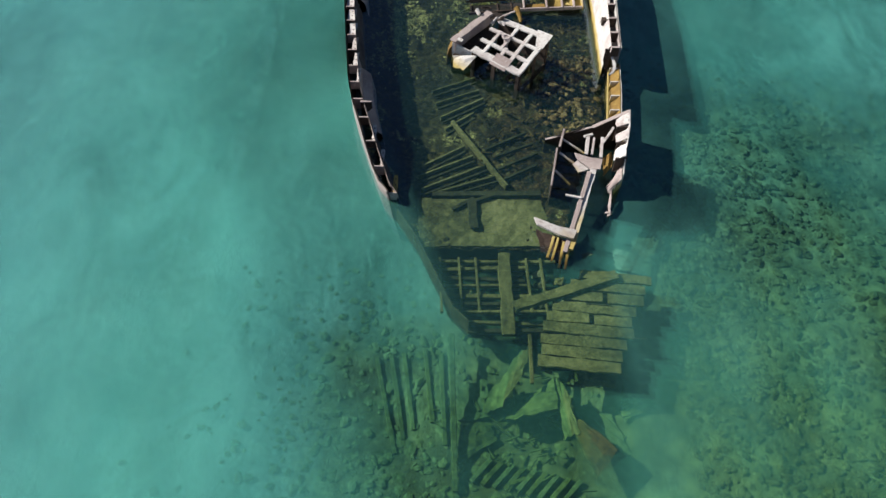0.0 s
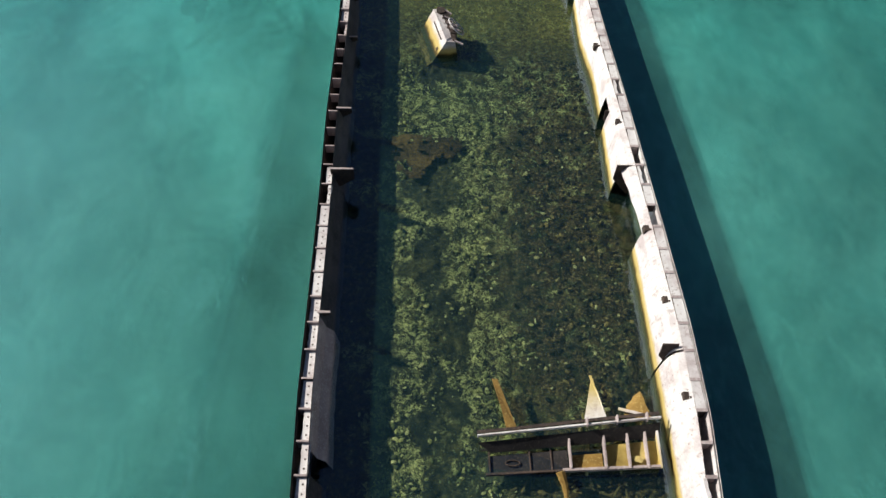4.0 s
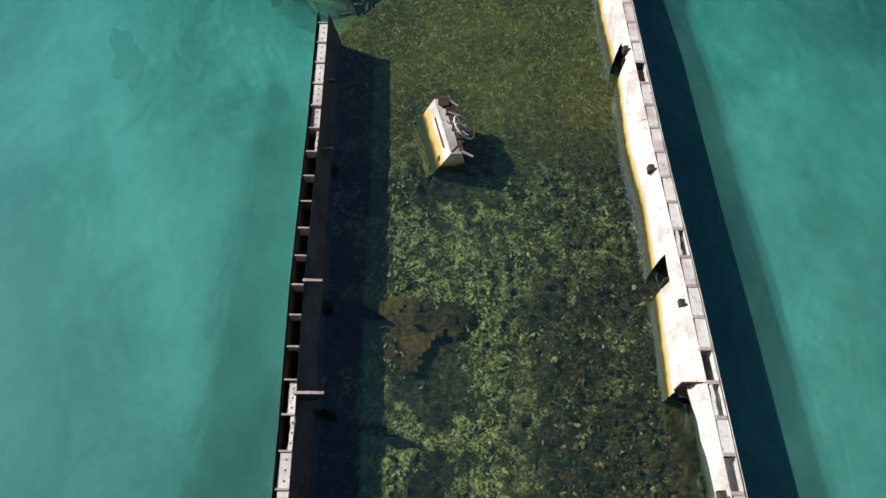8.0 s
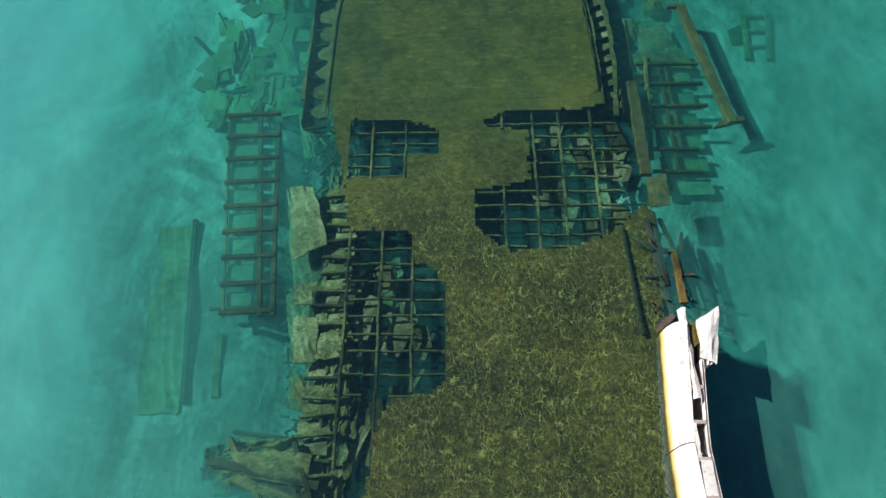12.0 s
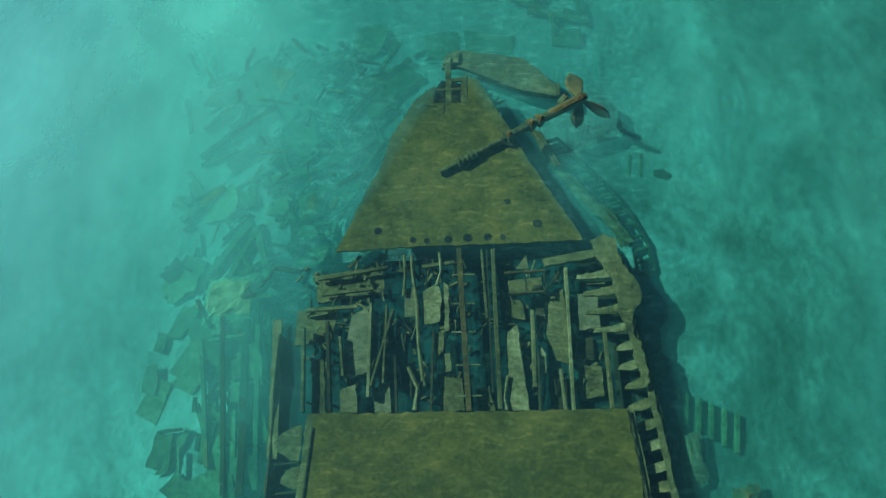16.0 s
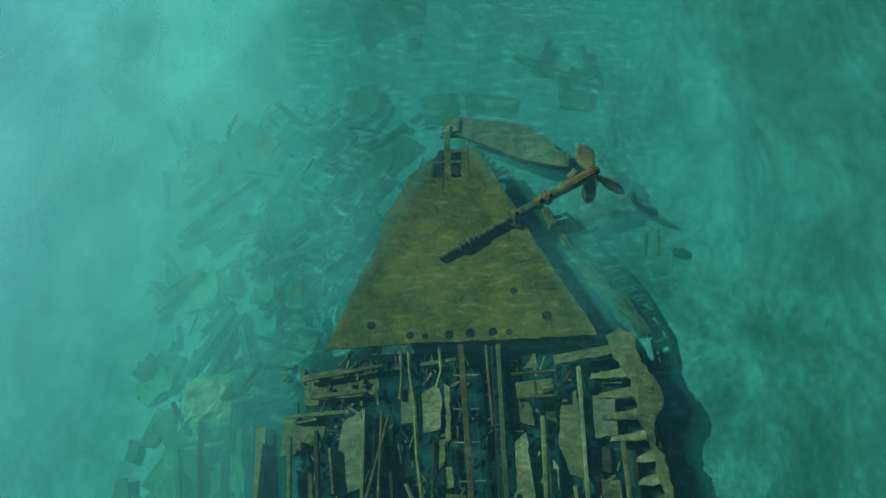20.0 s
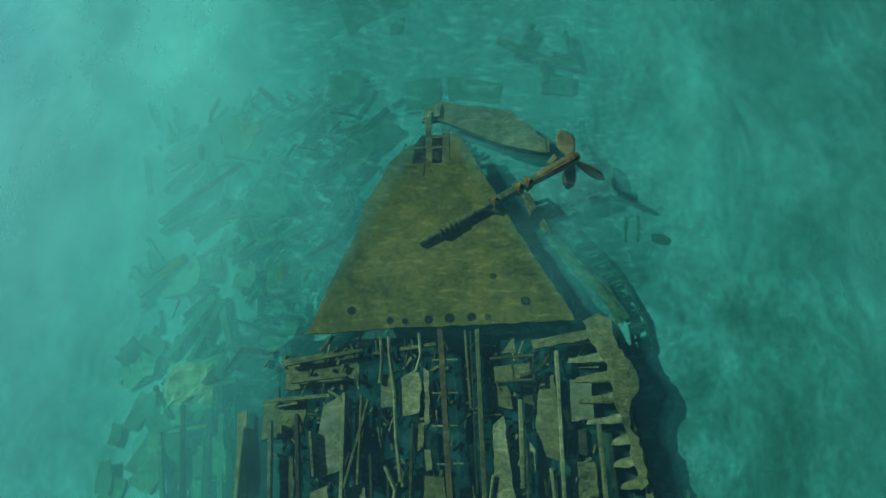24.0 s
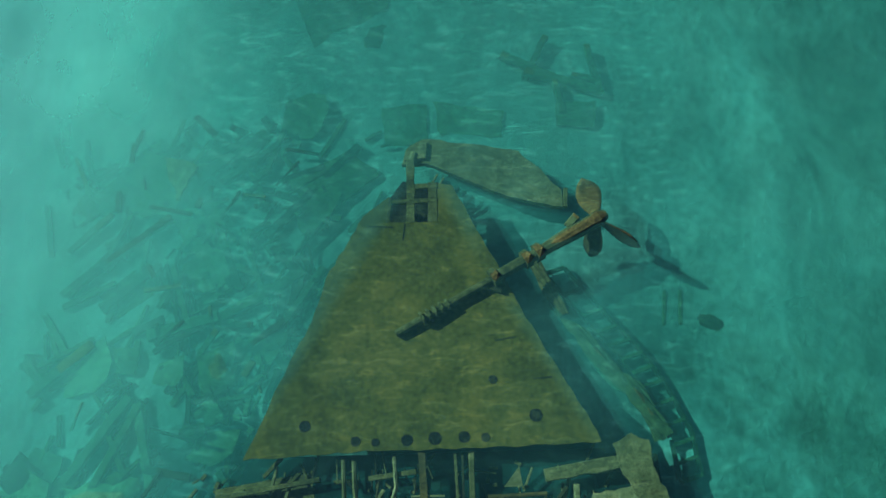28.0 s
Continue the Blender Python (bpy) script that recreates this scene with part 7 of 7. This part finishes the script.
loose_plate([(3.95, 50.2, -1.35), (4.5, 49.95, -1.3), (4.4, 49.75, -1.35), (3.9, 49.8, -1.4)], 0.08, SUNKDARK, "small dark weedy plate on open sand", 123, n=4)
frag = thing("far_fragment", (2.1, 54.4, -1.6), "dark cluster of broken frames beyond the stern", "wreckage")
for a, b, w in (((2.0, 55.1), (1.6, 54.3), 0.12), ((1.2, 54.75), (2.1, 54.3), 0.14), ((2.7, 54.9), (2.9, 53.95), 0.10), ((1.6, 54.4), (2.9, 54.0), 0.16), ((2.1, 54.2), (2.2, 53.6), 0.10), ((2.4, 54.3), (2.9, 54.2), 0.12)):
    part("bar", block((a[0], a[1], -0.84), (b[0], b[1], -0.90), w, 0.14), SUNK, frag)
part("plate", bent_plate([(2.1, 53.8, -0.90), (2.8, 53.8, -0.86), (2.7, 53.3, -0.90), (2.1, 53.4, -0.92)], 4, 4, 0.06, 0.03, 5), PALE, frag)
loose_plate([(-2.9, 57.2, -1.2), (-0.8, 57.0, -1.2), (-0.8, 55.9, -1.2), (-2.1, 55.1, -1.25)], 0.05, SANDED, "large flat plate beyond the stern", 130, n=6)
loose_plate([(-1.3, 55.5, -1.35), (-0.8, 55.7, -1.3), (-0.75, 55.0, -1.35), (-1.3, 54.9, -1.4)], 0.08, SUNK, "dark bent plate beyond the stern", 131, n=4)
loose_plate([(0.0, 53.9, -1.2), (1.2, 53.7, -1.15), (1.15, 53.2, -1.2), (0.1, 53.3, -1.2)], 0.05, SANDED, "torn plate lying behind the rudder", 132, n=5)
loose_plate([(-0.9, 53.8, -1.2), (-0.1, 53.9, -1.2), (-0.1, 53.1, -1.2), (-0.8, 53.1, -1.25)], 0.05, SANDED, "pale plate lying behind the rudder", 133, n=4)

# ---- debris field off the port quarter ----
loose_plate([(-5.5, 52.3, -1.2), (-4.7, 53.2, -1.15), (-3.4, 52.0, -1.15), (-4.2, 51.7, -1.2)], 0.04, SANDED, "large pale square plate with one round hole", 140, n=6)
tagged(part("hole_ring", rod([(-5.0, 52.6, bed_height(-5, 52.6) + 0.05), (-5.0, 52.6, bed_height(-5, 52.6) + 0.10)], 0.10, 12), SUNKDARK), "round opening in a sunken plate", "hole")
loose_plate([(-4.2, 52.0, -1.1), (-3.45, 52.0, -1.05), (-3.3, 51.3, -1.1), (-4.0, 51.2, -1.15)], 0.04, SANDED, "pale plate among port debris", 141, n=5)
for k, (a, b, w, m) in enumerate((((-5.67, 50.66), (-4.24, 51.80), 0.12, SUNKDARK), ((-5.15, 50.27), (-4.34, 51.0), 0.12, SUNKDARK), ((-4.15, 51.0), (-3.77, 49.95), 0.10, SUNK), ((-4.25, 51.0), (-3.9, 49.9), 0.06, SUNKDARK), ((-4.4, 49.85), (-3.34, 50.14), 0.18, PALE), ((-3.34, 50.10), (-2.05, 50.84), 0.16, SUNK), ((-2.7, 51.45), (-1.25, 53.05), 0.14, SUNKDARK), ((-5.35, 47.75), (-4.55, 48.95), 0.14, PALE), ((-4.95, 47.6), (-4.4, 48.8), 0.12, SUNK), ((-4.43, 48.85), (-4.08, 47.65), 0.14, PALE), ((-6.05, 49.0), (-5.2, 49.75), 0.16, SUNK), ((-3.6, 48.2), (-3.0, 49.4), 0.12, SUNKDARK), ((-2.9, 48.1), (-2.35, 49.3), 0.10, SUNKDARK), ((-2.4, 49.9), (-1.75, 50.9), 0.10, PALE), ((-3.1, 51.6), (-2.6, 50.3), 0.08, SUNK), ((-3.5, 52.4), (-2.6, 53.1), 0.10, SUNK))):
    loose_bar((a[0], a[1], -1.05), (b[0], b[1], -0.98), w, 0.12, m, "silted bar in the port debris field", group="bars of the port debris field")
loose_plate([(-3.65, 49.55, -0.95), (-3.05, 49.75, -0.9), (-3.0, 49.1, -0.9), (-3.5, 48.9, -0.98)], 0.10, SUNK, "round-edged brown plate in port debris", 142, n=5)
loose_plate([(-3.5, 48.75, -0.95), (-3.25, 48.85, -0.92), (-3.12, 48.6, -0.92), (-3.38, 48.5, -0.95)], 0.02, PALE, "small pale square plate in port debris", 143, n=3)
loose_plate([(-2.4, 52.4, -1.0), (-1.4, 53.0, -1.0), (-0.9, 52.5, -0.95), (-1.9, 51.7, -1.0)], 0.05, SANDED, "pale silted plate beside the stern head", 144, n=5)
rnd = random.Random(99)
for k in range(210):
    y = rnd.uniform(44.0, 53.2)
    x = -rnd.uniform(2.5 if y < 48 else max(0.9, 2.7 - (y - 48) * 0.45), 6.2 if y > 47 else 5.4)
    if y < 47.0 and x > -3.9:
        continue
    a = rnd.choice((0.75, 0.75, 0.9, -0.6, 0.2)) + rnd.gauss(0, 0.25)
    if y < 46.5:
        a = rnd.gauss(0.0, 0.25)
    l = rnd.uniform(0.3, 1.0)
    z = -1.15 + rnd.uniform(-0.2, 0.15)
    p, q = (x, y, z), (x + l * math.sin(a), y + l * math.cos(a), z + rnd.uniform(-.08, .12))
    if rnd.random() < 0.25:
        c, d, s = Vector(p), Vector((math.sin(a), math.cos(a), 0.05)) * l * 0.4, Vector((math.cos(a), -math.sin(a), 0)) * rnd.uniform(.1, .25)
        loose_plate([c - s - d, c + s - d, c + s + d, c - s + d], rnd.uniform(-.06, .08), rnd.choice((SUNK, PALE, SUNKDARK)), "small bent plate in the port debris field", 300 + k, group="plates of the port debris field", n=3)
    else:
        loose_bar(p, q, rnd.uniform(0.035, 0.11), 0.08, rnd.choice((SUNK, SUNKDARK, PALE, SUNK)), "silted bar in the port debris field", group="bars of the port debris field")
for k, (a, b, w, m) in enumerate((((-4.92, 46.9), (-4.55, 43.5), 0.10, SUNKDARK), ((-4.45, 46.8), (-4.24, 43.5), 0.14, SUNKDARK), ((-4.2, 46.7), (-4.0, 43.6), 0.10, PALE), ((-5.3, 46.4), (-4.9, 44.0), 0.08, SUNK), ((-4.9, 45.6), (-4.0, 45.6), 0.08, SUNKDARK), ((-4.7, 44.4), (-3.9, 44.4), 0.08, SUNKDARK))):
    loose_bar((a[0], a[1], -0.95), (b[0], b[1], -0.9), w, 0.12, m, "long silted frame bar off the port side", group="long bars off the port side")
for k, q in enumerate((((-4.42, 43.4), (-3.95, 43.4), (-4.1, 42.9), (-4.48, 42.9)), ((-4.75, 42.4), (-4.3, 42.5), (-4.0, 41.35), (-4.3, 41.3)), ((-5.35, 41.8), (-4.9, 42.0), (-4.8, 41.2), (-5.3, 41.0)), ((-4.6, 44.2), (-4.0, 44.2), (-4.0, 43.7), (-4.6, 43.6)), ((-4.5, 40.9), (-3.9, 41.0), (-3.9, 40.2), (-4.4, 40.1)))):
    loose_plate([(x, y, -0.85) for x, y in q], 0.05, PALE if k % 2 else SUNK, "silted side plate off the port side", 150 + k, group="side plates off the port side", n=4)
for a, b in (((-8.7, 44.8), (-6.2, 43.0)), ((-7.1, 43.1), (-5.6, 41.4)), ((-6.2, 45.1), (-4.4, 45.6)), ((-6.6, 44.6), (-7.8, 42.6))):
    loose_bar((a[0], a[1], -1.5), (b[0], b[1], -1.45), 0.12, 0.1, SUNKDARK, "long thin pipe lying on pale sand", group="pipes on the sand")

# ---- collapsed port side: weedy plates and rubble beside the deck ----
for k, (q, z, m, sag) in enumerate((
        (((-3.92, 38.0), (-2.95, 36.9), (-2.94, 35.6), (-3.50, 35.6)), -0.74, PALE, 0.05),
        (((-3.62, 35.5), (-3.01, 35.5), (-2.90, 34.05), (-3.40, 34.05)), -0.72, PALE, 0.04),
        (((-3.38, 33.95), (-2.82, 33.6), (-2.85, 33.05), (-3.39, 33.2)), -0.72, SUNK, 0.08),
        (((-2.92, 35.2), (-2.52, 35.2), (-2.44, 34.1), (-2.82, 34.1)), -0.78, SUNK, 0.03),
        (((-2.28, 33.9), (-1.85, 33.95), (-1.84, 32.8), (-2.20, 32.8)), -0.76, SUNK, -0.03),
        (((-2.84, 33.0), (-2.12, 33.05), (-2.06, 32.75), (-2.71, 32.7)), -0.78, PALE, 0.03),
        (((-3.9, 40.3), (-3.55, 40.2), (-3.35, 38.9), (-3.6, 38.8)), -0.80, PALE, 0.04))):
    loose_plate([(x, y, z) for x, y in q], sag, m, "weedy plate of the collapsed port side", 500 + k, group="plates of the collapsed port side", n=8)
for a, b in (((-5.14, 35.2), (-3.88, 35.25)), ((-4.31, 32.75), (-3.15, 32.62)), ((-2.9, 33.62), (-2.05, 33.72)), ((-2.9, 34.6), (-2.35, 34.62))):
    loose_bar((a[0], a[1], -0.80), (b[0], b[1], -0.80), 0.07, 0.09, SUNKDARK, "dark cross bar of the collapsed port side", group="bars of the collapsed port side")


def lump(centre, size, seed, material, label, name, category, n=18):
    """A heap grown over with weed: a low dome with a torn outline and deep folds."""
    verts, faces = [], []
    for j in range(n + 1):
        for i in range(n + 1):
            u, v = 2 * i / n - 1, 2 * j / n - 1
            h = max(0.0, (1 - u ** 4) * (1 - v ** 4))
            wob = 0.12 * noise.noise((u * 2 + seed, v * 2, 1.0))
            verts.append((centre[0] + (u + wob) * size[0], centre[1] + (v - wob) * size[1] + 0.06 * u,
                          centre[2] + size[2] * h ** 0.5 * (0.75 + 0.45 * noise.noise((u * 3.5, v * 3.5, seed)) + 0.2 * noise.noise((u * 9, v * 9, seed)))))
    for j in range(n):
        for i in range(n):
            k = j * (n + 1) + i
            faces.append((k, k + 1, k + n + 2, k + n + 1))
    return tagged(part(name, (verts, faces), material), label, category)


lump((-3.62, 32.22, -1.0), (1.0, 0.50, 0.50), 3.0, SUNK, "weed-covered sunken machinery lump beside the hull", "machinery_lump", "machinery", 34)
lump((-2.75, 31.45, -0.95), (0.50, 0.62, 0.50), 5.0, SUNK, "weedy heap of torn plating at the deck edge", "wreckage_heap", "wreckage", 28)
lump((-2.45, 33.5, -0.95), (0.50, 1.10, 0.42), 9.0, SUNK, "weedy heap of torn plating along the deck edge", "wreckage_heap", "wreckage", 30)
lump((-2.62, 37.9, -1.0), (0.42, 0.85, 0.40), 12.0, PALE, "silted heap of torn plating beside the deck", "wreckage_heap", "wreckage", 26)
lump((-4.80, 47.24, -0.86), (0.54, 0.50, 0.15), 15.0, SANDED, "pale rounded boiler end in the sand", "boiler_end", "boiler end", 8)
lump((-4.62, 32.26, -1.0), (0.22, 0.30, 0.36), 7.0, SUNKDARK, "dark end block of sunken machinery", "machinery_lump", "machinery", 10)
for k in range(7):
    y = 40.1 - 0.66 * k
    x = -5.05 + 0.085 * k
    loose_plate([(x - 0.42, y + 0.24, -0.92), (x + 0.10, y + 0.26, -0.90), (x + 0.12, y - 0.22, -0.90), (x - 0.40, y - 0.24, -0.92)], 0.02, SANDED, "pale silted plate between the frames of the ladder", 520 + k, group="plates under the port ladder", n=4)

# starboard: buckled plates on the sand inside the long bar
for k, (q, m) in enumerate(((((3.98, 43.0), (4.9, 42.9), (4.7, 41.9), (4.1, 42.1)), PALE), (((4.75, 42.4), (5.15, 42.2), (5.4, 41.2), (4.6, 41.5)), PALE), (((4.1, 42.0), (4.6, 41.8), (4.5, 41.0), (3.95, 41.0)), PALE), (((4.65, 41.2), (5.3, 41.1), (5.35, 40.8), (4.65, 40.95)), PALE))):
    loose_plate([(x, y, -0.82) for x, y in q], 0.06, m, "buckled pale plate beside the starboard frames", 540 + k, group="buckled plates to starboard", n=7)
for a, b in (((3.95, 41.05), (4.62, 41.0)), ((4.6, 41.4), (4.62, 38.3)), ((3.9, 40.9), (4.0, 42.8))):
    loose_bar((a[0], a[1], -0.72), (b[0], b[1], -0.72), 0.07, 0.10, SUNKDARK, "dark edge bar of the buckled plates", group="bars to starboard")


def litter(name, count, seed, area, z, size, material, label):
    """Countless small torn bars and chips."""
    r = random.Random(seed)
    vs, fs = [], []
    for k in range(count):
        x, y = area(r)
        l, a = size * r.choice((0.4, 0.6, 0.8, 1.0, 1.6, 2.2)), r.choice((0.75, 0.8, -0.7, 0.1, 1.5)) + r.gauss(0, 0.35)
        zz = z(x, y) + r.uniform(0.0, 0.12)
        d = Vector((math.sin(a), math.cos(a), r.uniform(-0.25, 0.25))) * l
        v, f = block((x, y, zz), Vector((x, y, zz)) + d, size * r.uniform(0.06, 0.40), 0.03 + 0.04 * r.random())
        n = len(vs)
        vs += v
        fs += [tuple(i + n for i in face) for face in f]
    return tagged(mesh_object(name, vs, fs, material), label, "debris", kind="stuff")


over_bed = lambda x, y: bed_height(x, y) + 0.03


def quarter(r):
    y = r.uniform(47.0, 53.4)
    return -min(6.2, max(0.9 if y > 50 else 2.2, r.gauss(3.2, 1.0))), y


litter("wreck_litter", 150, 61, quarter, over_bed, 0.34, SUNKDARK, "dark torn bars littering the sand off the stern")
litter("wreck_litter", 110, 62, quarter, over_bed, 0.26, PALE, "pale chips of plate littering the sand off the stern")
litter("wreck_litter", 170, 63, lambda r: (r.uniform(-3.6, -2.45), r.uniform(31.4, 40.2)), lambda x, y: -0.92, 0.20, PALE, "pale weedy chips heaped beside the deck edge")
litter("wreck_litter", 170, 64, lambda r: (r.uniform(-3.7, -2.45), r.uniform(31.4, 44.0)), lambda x, y: -0.94, 0.22, SUNKDARK, "dark torn bars heaped beside the deck edge")
litter("wreck_litter", 150, 65, lambda r: (r.uniform(-2.6, 3.4), r.uniform(31.5, 44.5)), lambda x, y: -0.85, 0.20, PALE, "pale scraps lying in the open frames")
litter("wreck_litter", 200, 66, lambda r: (r.uniform(-3.5, 2.4), r.uniform(44.9, 47.9)), lambda x, y: -0.70, 0.16, SUNK, "olive scraps lying between the engine bearers")
litter("wreck_litter", 130, 67, lambda r: (r.gauss(1.6, 0.8), r.gauss(3.9, 0.8)), over_bed, 0.16, SUNK, "olive scraps round the broken bow plates")
litter("wreck_litter", 160, 68, lambda r: (r.uniform(0.6, 3.2), r.uniform(9.0, 15.0)), lambda x, y: -0.32, 0.12, SUNKRUST, "brown scraps of rust on the flooded fore floor")

# larger plates and long bars of the debris field
for k, (x, y, w, l, a, m) in enumerate(((-4.6, 52.3, 0.75, 0.6, 0.5, SUNK), (-3.6, 50.9, 0.45, 0.4, 0.8, SUNK), (-2.6, 49.7, 0.35, 0.30, 0.2, PALE), (-5.9, 47.6, 0.42, 0.36, 0.4, SUNK), (-3.3, 48.3, 0.5, 0.28, 0.7, SUNK), (-1.9, 51.9, 0.5, 0.3, 0.8, SUNK), (-2.2, 53.6, 0.5, 0.4, 0.9, SUNK), (-5.2, 49.4, 0.5, 0.35, 0.7, PALE), (-4.0, 49.3, 0.3, 0.25, 0.3, SUNKDARK))):
    ca, sa = math.cos(a), math.sin(a)
    z = bed_height(x, y) + 0.10
    r = random.Random(560 + k)
    rim = []
    for i in range(9):
        b = 2 * math.pi * i / 9
        u, v = w * math.cos(b) * r.uniform(0.65, 1.2), l * math.sin(b) * r.uniform(0.65, 1.2)
        rim.append((x + ca * u - sa * v, y + sa * u + ca * v, z + 0.05 * math.cos(b)))
    tagged(part("hull_plate", slab(ragged(rim, 0.12, 0.03, k), z, 0.03), SANDED), "broad silted plate in the port debris field", "plate", "plates of the port debris field")

# pale broken side plates lying off the port quarter
rnd = random.Random(71)
for k in range(70):
    x, y = rnd.uniform(-6.4, -3.85), rnd.uniform(39.8, 47.0)
    w, l, a = rnd.uniform(0.08, 0.30), rnd.uniform(0.15, 0.50), rnd.gauss(0.05, 0.3)
    z = bed_height(x, y) + rnd.uniform(0.06, 0.16)
    d, t = Vector((math.sin(a), math.cos(a), 0.04)) * l, Vector((math.cos(a), -math.sin(a), rnd.uniform(-0.15, 0.15))) * w
    c = Vector((x, y, z))
    rim = [c - d - t, c - d * rnd.uniform(0.7, 1.2) + t, c + t * rnd.uniform(0.8, 1.3), c + d + t * rnd.uniform(0.3, 1.0), c + d * rnd.uniform(0.8, 1.1) - t]
    tagged(part("hull_plate", slab(ragged([tuple(p) for p in rim], 0.12, 0.02, 600 + k), z, 0.03), rnd.choice((SANDED, PALE, SANDED, SUNK))), "broken silted side plate lying off the port quarter", "plate", "broken plates off the port quarter")
for k in range(46):
    x, y, a, l = rnd.uniform(-6.0, -3.8), rnd.uniform(39.6, 47.2), rnd.choice((0.0, 0.1, 1.5, -0.1)) + rnd.gauss(0, 0.2), rnd.uniform(0.25, 0.9)
    z = bed_height(x, y) + 0.12
    tagged(part("steel_bar", block((x, y, z), (x + l * math.sin(a), y + l * math.cos(a), z + rnd.uniform(-0.04, 0.08)), rnd.uniform(0.04, 0.09), 0.07), rnd.choice((SUNKDARK, SUNK, SANDED))), "silted bar lying off the port quarter", "bar", "bars off the port quarter")
